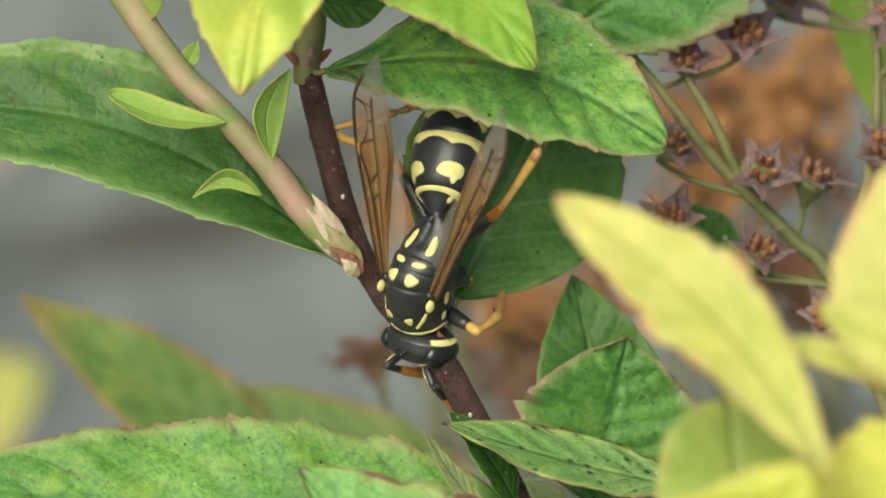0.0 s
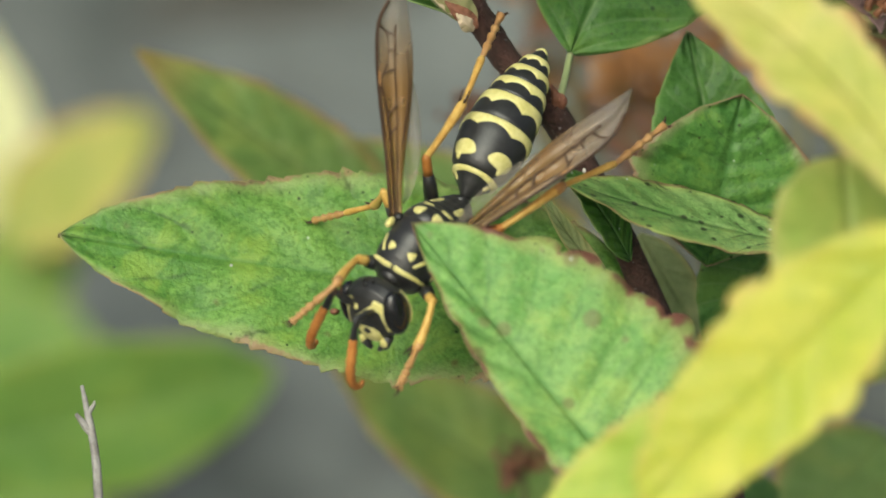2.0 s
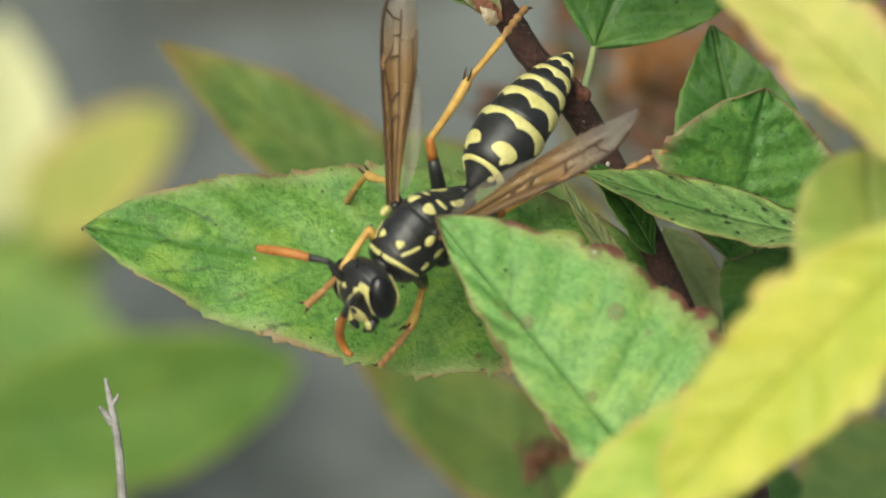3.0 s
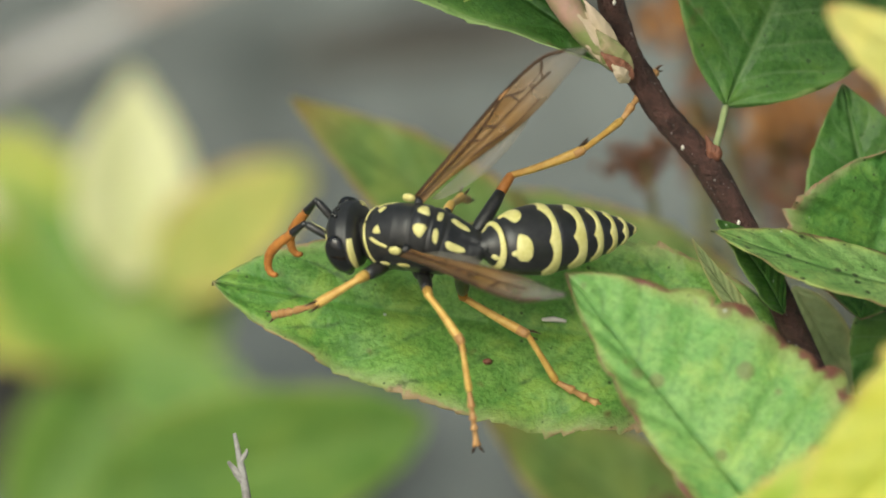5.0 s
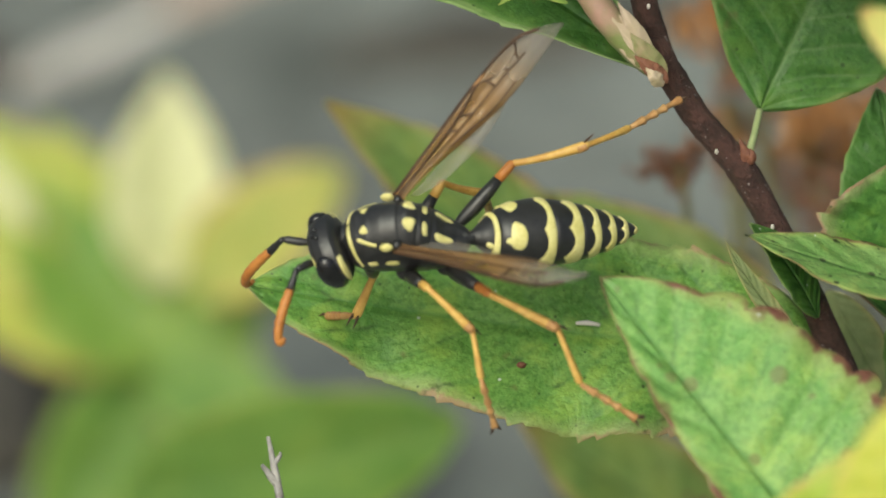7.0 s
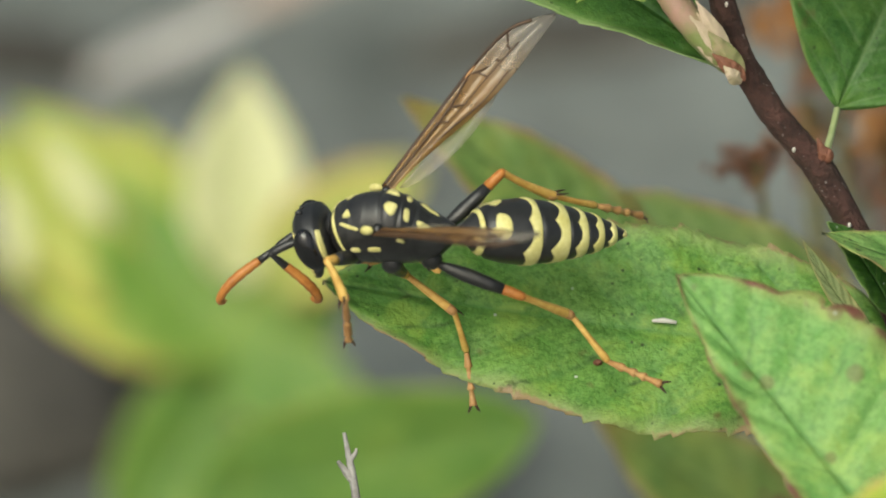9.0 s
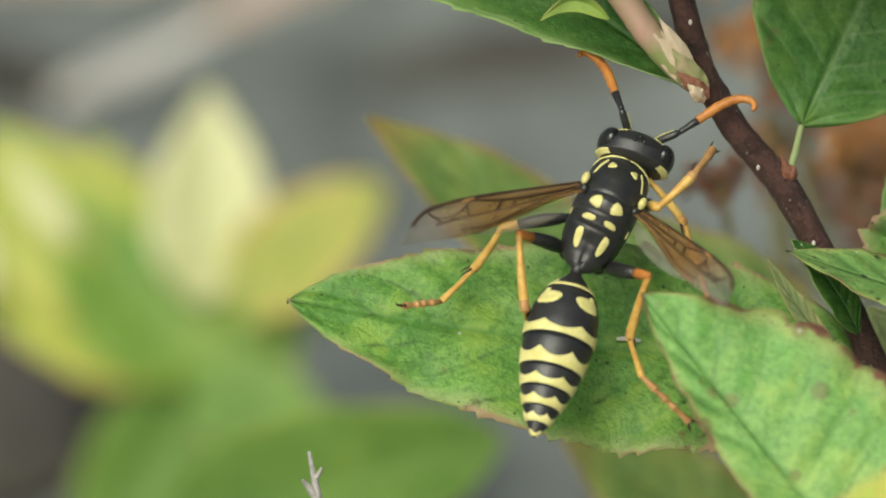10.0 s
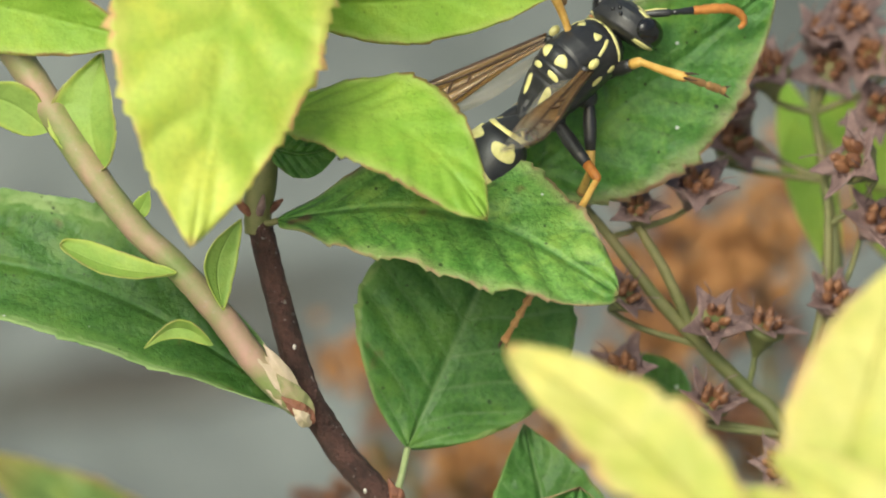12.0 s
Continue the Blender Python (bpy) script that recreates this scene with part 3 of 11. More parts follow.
# yellow leaves close to the lens
leaf(shrub, YELLOW, (1420, -70, 1480), (1140, -238, 1400), 62, "small yellow leaf with an orange rim", tilt=12, fold=8, teeth=8, tooth=0.1, blunt=0.7)
leaf(shrub, YELLOW, (1163, 74, 1480), (676, -434, 1200), 90, "yellow leaf with a faint red rim", tilt=14, fold=8, teeth=8, tooth=0.2, lobes=0.7, quilt=0.02, ripple=0.06, full=0.56, bow=-52, blunt=0.7)
leaf(shrub, YELLOW, (1300, -90, 1400), (1030, -176, 1330), 27, "small yellow-orange leaf lying across another", tilt=20, fold=10, teeth=6, tooth=0.1, bow=-12)
leaf(shrub, BUTTER, (1430, 50, 1350), (1050, 150, 1280), 125, "yellow leaf with a pointed end", tilt=10, fold=8, teeth=8, tooth=0.08)
leaf(shrub, YELLOW, (1240, -80, 1300), (1392, -592, 1200), 134, "yellow leaf turning orange at its rim", tilt=-10, fold=8, teeth=10, tooth=0.05)
leaf(shrub, BLUNT, (1012, 330, 1150), (978, -76, 1050), 150, "dull yellow leaf with a blunt end", tilt=10, fold=6, teeth=8, tooth=0.06, full=0.55, blunt=0.42, quilt=0.02)
leaf(shrub, GOLD, (900, 320, 1200), (410, 640, 1120), 112, "lime-yellow leaf under a yellow one", tilt=12, fold=8, teeth=10, tooth=0.08, quilt=0.02, full=0.5, blunt=0.6)
leaf(shrub, BUTTER, (1120, 50, 1500), (616, 545, 1380), 132, "broad yellow leaf with blurred scalloped rims", tilt=12, fold=10, teeth=8, tooth=0.16, lobes=0.7, quilt=0.03, full=0.5, blunt=0.6)
grounded(shrub, "side_stem", [(1500, -700, 1250, 18), (1480, -300, 1300, 20), (1440, 100, 1380, 22), (1400, 520, 1400, 24)], (0.042, -0.02), BARK, "dark red stem bearing yellow leaves")

# ---- dried flower heads on their stalks ----
grounded(shrub, "flower_stalk", [(800, -700, -230, 7.2), (862, -625, -230, 8.8), (940, -520, -235, 11.2), (1022, -430, -245, 12.8), (1100, -350, -255, 13.6), (1170, -270, -255, 14.4), (1300, 60, -265, 16.0)], (0.045, 0.06), STALK, "green-brown stalk of a dried flower head")
stem(shrub, "flower_stalk", [(1015, -435, -245, 11.2), (960, -560, -230, 9.6), (915, -640, -225, 8.0), (880, -720, -230, 6.4)], STALK)
stem(shrub, "flower_stalk", [(1170, -270, -255, 12.8), (1235, -480, -265, 10.4), (1250, -640, -265, 8.8), (1245, -730, -265, 5.6)], STALK)
stem(shrub, "flower_stalk", [(1180, -260, -265, 11.2), (1262, -500, -405, 10.4), (1245, -720, -465, 9.6), (1225, -860, -475, 7.2), (1230, -930, -475, 4.8)], STALK)
JOINTS_LOW = ((862, -625, -230), (940, -520, -235), (1022, -430, -245), (1100, -350, -255), (1170, -270, -255), (960, -560, -230), (915, -640, -225), (1205, -390, -261), (1235, -480, -265), (1250, -640, -265))
JOINTS_HIGH = ((1255, -600, -435), (1245, -720, -465), (1228, -840, -473), (1262, -500, -405))
CAPSULES = ((1017, -717, 44), (1044, -476, 42), (1135, -466, 42), (880, -391, 42), (1038, -333, 38), (1153, -216, 40), (1256, -512, 40), (890, -524, 36),
            (1145, -921, 46), (1087, -857, 42), (1087, -793, 46), (1256, -921, 44), (1291, -1009, 48), (1326, -939, 44), (1291, -758, 50), (1338, -646, 44), (911, -676, 34), (1344, -845, 44), (1240, -985, 36))


def sepal(spot_at, ca, sa, far, tall, wide):
    """A broad papery point of a dried flower's star, cupped along its middle."""
    verts, faces = [], []
    for i in range(8):
        u = i / 7
        out = 0.3 + u * (far - 0.3)
        for k in range(-2, 3):
            v = k / 2
            across = v * wide * (1 - u) ** 0.75 * (0.72 + 0.28 * math.sin(math.pi * min(1, u + 0.3))) + 0.05 * math.sin(u * 5 + far * 9)
            rise = -0.12 + 0.3 * u + tall * u * u + 0.16 * v * v * (1 - u)
            verts.append(at(*spot_at(ca * out - sa * across, rise, sa * out + ca * across)))
    for i in range(7):
        for k in range(4):
            q = i * 5 + k
            faces.append((q, q + 1, q + 6, q + 5))
    return verts, faces


for k, (a, b, r) in enumerate(CAPSULES):
    rng = random.Random(k)
    r *= 1.15
    c = -190 - rng.uniform(0, 60) if b > -760 else -430 - rng.uniform(0, 90)
    la, lb = a + rng.uniform(-0.3, 0.3), b
    lean, yaw = radians(rng.uniform(28, 78)), rng.uniform(-0.8, 0.8)
    turn = Matrix.Rotation(lean, 3, Vector((math.cos(yaw), 0, math.sin(yaw))))

    def spot_at(x, y, z):
        q = turn @ Vector((x * r, y * r, z * r))
        return a + q.x, b - q.y, c + q.z

    cup = stem(shrub, "capsule", [(*spot_at(0, -1.4, 0), 5), (*spot_at(0, -0.95, 0), r * 0.3), (*spot_at(0, -0.5, 0), r * 0.62), (*spot_at(0, -0.15, 0), r * 0.8), (*spot_at(0, 0.05, 0), r * 0.3)],
               STALK if k % 3 else HUSK, "cup of a dried flower", 10, 0.05, 4)
    for j in range(5):
        an = j * 1.256 + rng.uniform(-0.3, 0.3)
        ca, sa = math.cos(an), math.sin(an)
        part("husk_point", sepal(spot_at, ca, sa, rng.uniform(1.3, 1.75), rng.uniform(-0.25, 0.35), rng.uniform(0.5, 0.66)), HUSK, cup, thick=7e-5)
        size = rng.uniform(0.55, 0.85)
        stem(cup, "seed_pod", [(*spot_at(ca * 0.3, -0.05, sa * 0.3), r * 0.2), (*spot_at(ca * 0.4, 0.3 * size, sa * 0.4), r * 0.28 * size),
                               (*spot_at(ca * 0.42, 0.55 * size, sa * 0.42), r * 0.15), (*spot_at(ca * 0.5, 0.78 * size, sa * 0.5), 1.2)], SEED, sides=7, steps=3, lump=0.18)
        stem(cup, "dry_thread", [(*spot_at(ca * 0.7, 0.1, sa * 0.7), 1.6), (*spot_at(ca * 0.8, 0.6, sa * 0.9), 1.3), (*spot_at(ca * 1.2 + rng.uniform(-0.3, 0.3), 0.9, sa * 1.1), 1)], HUSK, sides=5, steps=3)
    foot = spot_at(0, -1.35, 0)
    # thin stalk to the nearest main stalk
    options = [q for q in (JOINTS_LOW if b > -760 else JOINTS_HIGH) if q[1] > foot[1] + 15] or [(1170, -270, -230)]
    end = min(options, key=lambda q: math.hypot(q[0] - foot[0], q[1] - foot[1]))
    stem(shrub, "flower_stalk", [(*foot, 5), ((foot[0] * 2 + end[0]) / 3, (foot[1] + end[1]) / 2, (foot[2] + end[2]) / 2, 5.5), (*end, 7)], STALK, sides=7, steps=4)
leaf(shrub, LIME, (1175, -900, -760), (1268, -520, -760), 46, "narrow lime leaf behind the flower heads", teeth=6, tooth=0.02)
leaf(shrub, LIME, (1420, -700, -760), (1215, -880, -760), 62, "lime leaf behind the flower heads", teeth=6, tooth=0.02)
leaf(shrub, LIME, (1440, -560, -800), (1290, -740, -780), 60, "lime leaf low behind the flower heads", teeth=6, tooth=0.02)
leaf(shrub, DEEP, (1000, -330, -400), (880, -420, -400), 40, "small green leaf behind the flower heads", teeth=6, tooth=0.02)

# ---- the shrub's lower twigs, out of focus behind ----
rear = thing("shrub", (0.008, 0.055, 0), "low leafy twigs of a green shrub growing behind", "shrub")
grounded(rear, "main_stem", [(560, 110, -1330, 14), (640, 320, -1360, 18), (720, 640, -1400, 22)], (0.008, 0.055), BARK)
leaf(rear, OLIVE, (225, 85, -1300), (-272, -270, -1250), 92, "olive green leaf with an orange tip", petiole=(560, 120, -1330), tilt=25, fold=8, teeth=12, tooth=0.04)
leaf(rear, OLIVE, (560, 110, -1300), (-60, -110, -1350), 85, "olive green leaf behind the main leaf", tilt=30, teeth=12, tooth=0.04)
leaf(rear, OLIVE, (480, 560, -1900), (60, 270, -1800), 110, "dull olive leaf under the main leaf", tilt=20, teeth=12, tooth=0.05)
leaf(rear, DEEP, (860, 520, -900), (420, 640, -900), 120, "dull green leaf low in the shrub", tilt=20, teeth=12, tooth=0.05)
leaf(rear, OLIVE, (1050, 420, -1500), (860, 640, -1500), 120, "olive leaf low in the shrub", tilt=20, teeth=12, tooth=0.05)

left = thing("shrub", (-0.016, 0.085, 0), "young shrub with pale yellow and green leaves", "shrub")
grounded(left, "main_stem", [(-560, 150, -4800, 14), (-552, 260, -4800, 16), (-550, 420, -4800, 20), (-540, 700, -4850, 24)], (-0.016, 0.085), BARK)
leaf(left, TUFT, (-690, 120, -4800), (-1060, -230, -4850), 80, "pale leaf with bright stripes", tilt=-15, fold=14, teeth=10, tooth=0.03)
leaf(left, TUFT, (-600, 130, -4850), (-960, -260, -4900), 120, "yellow-green leaf of the tuft", tilt=15, fold=14, teeth=10, tooth=0.03)
leaf(left, PALE, (-566, 60, -4700), (-551, -322, -4700), 108, "nearly white young leaf", tilt=15, fold=14, teeth=10, tooth=0.03, blunt=0.85)
# two added blades stand in for whitish stripes on the yellow-green leaf
leaf(left, PALE, (-790, -40, -4770), (-925, -222, -4790), 30, "narrow whitish blade added as a stripe of the yellow-green leaf", teeth=6, tooth=0.02)
leaf(left, PALE, (-945, 60, -4770), (-985, -150, -4790), 26, "narrow whitish blade added as a second stripe of the yellow-green leaf", teeth=6, tooth=0.02)
leaf(left, TUFT, (-600, 90, -4860), (-770, -235, -4900), 85, "yellow-green leaf beside the white one", tilt=-10, fold=12, teeth=10, tooth=0.03)
leaf(left, TUFT_GREEN, (-560, 140, -4820), (-410, -120, -4800), 90, "lime green leaf behind the yellow one", tilt=-10, teeth=10, tooth=0.03)
leaf(left, TUFT_OLD, (-510, 60, -4600), (-240, -150, -4500), 95, "yellow leaf turning olive", tilt=-20, fold=10, teeth=10, tooth=0.03, blunt=0.6)
leaf(left, TUFT_GREEN, (-660, 60, -4900), (-350, 60, -4750), 150, "lime green leaf in the middle of the tuft", tilt=-20, teeth=10, tooth=0.03, blunt=0.6)
leaf(left, TUFT, (-540, 190, -4800), (-1000, 20, -4900), 95, "yellow-green leaf low in the tuft", tilt=20, teeth=10, tooth=0.03)
leaf(left, TUFT_GREEN, (-560, 200, -4750), (-820, -100, -4800), 130, "lime green leaf of the tuft", tilt=20, teeth=10, tooth=0.03)
leaf(left, TUFT_GREEN, (-570, 230, -4750), (-370, 60, -4700), 90, "lime green leaf beside the tuft's stem", tilt=-20, teeth=10, tooth=0.03)
leaf(left, TUFT_DEEP, (-600, 430, -3300), (-30, 290, -3100), 140, "large green leaf with a yellow rim", tilt=20, fold=6, bow=-10, teeth=12, tooth=0.03, blunt=0.6)
leaf(left, TUFT_DEEP, (-570, 200, -4800), (-770, 540, -4800), 115, "green leaf low in the tuft", tilt=-10, teeth=10, tooth=0.03, blunt=0.6)
leaf(left, TUFT_DEEP, (-570, 190, -4720), (-330, 330, -4600), 95, "green leaf hanging beside the tuft's stem", tilt=-10, teeth=10, tooth=0.03, blunt=0.6)
leaf(left, TUFT_DEEP, (-560, 330, -4600), (-430, 720, -4500), 150, "green leaf at the foot of the tuft", tilt=-10, teeth=10, tooth=0.03, blunt=0.6)

# dead twig that stands up beside the main leaf
twig = thing("twig", (-0.007, 0.02, 0), "dead grey forked twig standing in the shrub", "twig")
grounded(twig, "main_stem", [(-372, 322, -60, 3.4), (-366, 352, -60, 5), (-358, 392, -60, 7.4), (-350, 440, -60, 7.6), (-344, 520, -62, 8.5), (-335, 760, -70, 10)], (-0.007, 0.02), DEAD, sides=8)
stem(twig, "fork", [(-354, 410, -60, 7), (-368, 392, -58, 7), (-383, 372, -56, 3)], DEAD, sides=7, steps=4, lump=0.1)
stem(twig, "fork", [(-362, 372, -60, 6), (-352, 358, -58, 4), (-350, 350, -56, 2)], DEAD, sides=7, steps=4, lump=0.1)


# brown dried flower heads far behind
def brown_head(a, b, c, r, seed):
    rng = random.Random(seed)
    bits = []
    for _ in range(46):
        x, y, z = rng.gauss(0, 0.45) * r, rng.gauss(0, 0.32) * r, rng.gauss(0, 0.45) * r
        p = at(a + x, b + y, c + z)
        s = rng.uniform(0.1, 0.2) * r * UNIT
        bits.append(ball(*p, s, s * rng.uniform(0.7, 1.2), s * rng.uniform(0.7, 1.2), 5, 7))
    return join(*bits)


tagged(part("seed_head", brown_head(404, 470, -1250, 60, 71), SEED, rear, "dark dried seed head under the leaves"), kind="stuff")
grounded(rear, "seed_stalk", [(404, 470, -1250, 6), (412, 560, -1255, 7), (420, 700, -1270, 8)], (0.012, 0.05), STALK, sides=7)
dry = thing("flower_stand", (0.03, 0.11, 0), "stand of dried orange-brown flower heads", "dried flowers")
for k, (a, b, r, mat) in enumerate(((356, -160, 70, SEED), (575, -250, 110, ORANGE_DRY), (640, -190, 90, ORANGE_DRY), (1110, -600, 150, ORANGE_DRY), (1010, -560, 110, ORANGE_DRY),
                                    (1230, -680, 120, ORANGE_DRY), (1120, -470, 110, SEED), (420, -420, 90, ORANGE_DRY), (760, -300, 100, SEED), (860, -250, 80, ORANGE_DRY),
                                    (480, -330, 95, SEED), (530, -150, 95, SEED), (640, -90, 100, SEED), (700, -270, 100, ORANGE_DRY), (450, -230, 80, SEED), (960, -430, 110, ORANGE_DRY), (1040, -300, 110, SEED), (1130, -250, 100, ORANGE_DRY), (880, -340, 110, ORANGE_DRY), (1000, -650, 110, SEED), (890, -570, 100, ORANGE_DRY), (930, -480, 100, SEED))):
    c = -2300 - 120 * (k % 3) if k else -1450
    tagged(part("flower_head", brown_head(a, b, c, r, k), mat, dry), kind="stuff")
    grounded(dry, "flower_stalk", [(a, b, c, 7), (a + 30, b + 200, c - 30, 9), (a + 40, b + 420, c - 60, 11)], (0.03 + 0.002 * (k - 5), 0.11 + 0.002 * (k % 4)), STALK, sides=7)


# specks and scraps on the main leaf
chip = part("leaf_scrap", tube([at(172, 121, -78), at(192, 120, -77), at(215, 124, -78)], [3 * UNIT, 5 * UNIT, 3 * UNIT], 7), GREY_STRAW)
tagged(chip, "thin white scrap lying on the green leaf", "scrap")
crumb = part("leaf_crumb", ball(*at(76, 195, -40), 9 * UNIT, 6 * UNIT, 6 * UNIT, 6, 8), RUSSET)
tagged(crumb, "rust-brown crumb lying on the green leaf", "crumb")


# ---- the wasp ----
WASP = {}


def sized(mesh):
    return [Vector(v) * UNIT for v in mesh[0]], mesh[1]


def profile(table, x):
    for p, q in zip(table, table[1:]):
        if p[0] <= x <= q[0]:
            u = (x - p[0]) / (q[0] - p[0])
            u = u * u * (3 - 2 * u) * 0.35 + u * 0.65
            return [a + (b - a) * u for a, b in zip(p[1:], q[1:])]
    return list((table[0] if x < table[0][0] else table[-1])[1:])


def skin(table, x, phi, lift=0.0):
    """A point of a body whose cross sections are (x, half width, top, bottom); phi is 0 on the back, positive to the left."""
    w, top, low = profile(table, x)
    mid, h = (top + low) / 2, (top - low) / 2
    return (x, (w + lift) * math.sin(phi), mid + (h + lift) * math.cos(phi))


def hull(table, n=40, sides=32):
    x0, x1 = table[0][0], table[-1][0]
    verts = [skin(table, x0 + (x1 - x0) * i / n, 2 * math.pi * k / sides) for i in range(n + 1) for k in range(sides)]
    faces = [(i * sides + k, i * sides + (k + 1) % sides, (i + 1) * sides + (k + 1) % sides, (i + 1) * sides + k) for i in range(n) for k in range(sides)]
    faces += [tuple(reversed(range(sides))), tuple(n * sides + k for k in range(sides))]
    return verts, faces


def spot(table, x, phi, dx, dphi, turn=0.0, lift=1.6, pinch=0.0):
    """A rounded yellow mark lying on the body."""
    verts, faces = [], []
    rings, sides = 4, 20
    for r in range(rings + 1):
        for k in range(sides):
            a = 2 * math.pi * k / sides
            u, v = (math.copysign(abs(f) ** 0.75, f) for f in (math.cos(a), math.sin(a)))
            v *= 1 - pinch * math.cos(a)
            ct, st = math.cos(turn), math.sin(turn)
            q = r / rings
            verts.append(skin(table, x + dx * q * (u * ct - v * st), phi + dphi * q * (u * st + v * ct), lift * (1 if r < rings else 0.1)))
    faces = [(r * sides + k, r * sides + (k + 1) % sides, (r + 1) * sides + (k + 1) % sides, (r + 1) * sides + k) for r in range(rings) for k in range(sides)]
    return verts, faces


def ribbon(table, edge0, edge1, phi0, phi1, n=72, lift=1.5):
    """A band between two lines x = edge(phi) round the body."""
    verts, faces = [], []
    m = 5
    for i in range(n + 1):
        phi = phi0 + (phi1 - phi0) * i / n
        a, b = edge0(phi), edge1(phi)
        for k in range(m + 1):
            verts.append(skin(table, a + (b - a) * k / m, phi, lift if 0 < k < m else 0.1))
    faces = [(i * (m + 1) + k, i * (m + 1) + k + 1, (i + 1) * (m + 1) + k + 1, (i + 1) * (m + 1) + k) for i in range(n) for k in range(m)]
    return verts, faces


wasp = new("wasp")
tagged(wasp, "black and yellow paper wasp with amber wings and orange antennae", "wasp")
WASP["wasp"] = wasp

THORAX = [(-112, 14, 4, -18), (-104, 25, 8, -30), (-88, 39, 14, -44), (-70, 48, 25, -54), (-52, 53, 42, -60), (-40, 55, 52, -63), (-20, 57, 66, -66), (0, 58, 71, -68), (20, 57, 71, -68), (45, 57, 66, -67), (70, 55, 56, -62), (88, 50, 46, -54), (99, 43, 37, -42), (107, 32, 27, -28), (112, 20, 16, -16)]
# seams between the plates of the back: depth, place along the back by angle, and how far down they run
SEAMS = ((0.7, lambda p: 92 - 44 * (p / 1.3) ** 2, 1.4), (1.6, lambda p: 14 - 5 * p * p, 0.9), (2.0, lambda p: -21 + 5 * p * p, 1.3), (2.4, lambda p: -46 + 7 * p * p, 1.4))


def thorax_mesh(n=170, sides=64):
    """The thorax with sunk seams between its plates and fine pits."""
    verts = []
    for i in range(n + 1):
        x = -112 + 224 * i / n
        for k in range(sides):
            phi = 2 * math.pi * k / sides
            p = phi if phi <= math.pi else phi - 2 * math.pi
            sink = 0.0
            for deep, line, reach in SEAMS:
                if abs(p) < reach + 0.2:
                    sink -= deep * math.exp(-((x - line(p)) / 3.2) ** 2) * min(1.0, (reach + 0.2 - abs(p)) / 0.4)
            # the pleura: two upright seams and a ledge under the wings
            if abs(p) > 1.35:
                fade = min(1.0, (abs(p) - 1.35) / 0.2) * (1 if abs(p) < 2.5 else 0)
                sink -= 1.2 * fade * (math.exp(-((x - 26 + 14 * (abs(p) - 1.9)) / 3.5) ** 2) + math.exp(-((x + 44) / 3.5) ** 2))
            sink -= 3.0 * math.exp(-((abs(p) - 1.42) / 0.07) ** 2) * (1 if -90 < x < 60 else 0)
            if x < -50:
                sink -= 3.0 * math.exp(-(p / 0.12) ** 2) * min(1.0, (-50 - x) / 12)
            if -20 < x < 13 and abs(p) < 0.75:
                sink += 3.0 * math.sin(math.pi * (x + 20) / 33) * (1 - (abs(p) / 0.75) ** 2)
            verts.append(skin(THORAX, x, phi, sink))
    faces = [(i * sides + k, i * sides + (k + 1) % sides, (i + 1) * sides + (k + 1) % sides, (i + 1) * sides + k) for i in range(n) for k in range(sides)]
    faces += [tuple(reversed(range(sides))), tuple(n * sides + k for k in range(sides))]
    return verts, faces


def stroke(table, line, half, lift=1.4):
    """A narrow band on the body along points (x, angle), thinning at both ends."""
    pts = smooth_line(line, 8)
    verts = []
    for i, p in enumerate(pts):
        w = max(4.0, profile(table, p[0])[0])
        a, b = pts[max(i - 1, 0)], pts[min(i + 1, len(pts) - 1)]
        dx, dq = b[0] - a[0], (b[1] - a[1]) * w
        n = math.hypot(dx, dq) or 1
        u = i / (len(pts) - 1)
        h = half * (0.35 + 0.65 * math.sin(math.pi * min(1.0, 0.08 + u * 0.84)) ** 0.5)
        for v in (-1, -0.5, 0, 0.5, 1):
            verts.append(skin(table, p[0] - dq / n * h * v, p[1] + dx / n * h * v / w, lift if abs(v) < 1 else 0.1))
    faces = [(i * 5 + k, i * 5 + k + 1, i * 5 + k + 6, i * 5 + k + 5) for i in range(len(pts) - 1) for k in range(4)]
    return verts, faces


thorax = part("thorax", sized(thorax_mesh()), BLACK, wasp, "finely pitted black thorax")


def mark(parent, mesh):
    part("marking", sized(mesh), LEMON, parent, "pale yellow marking")


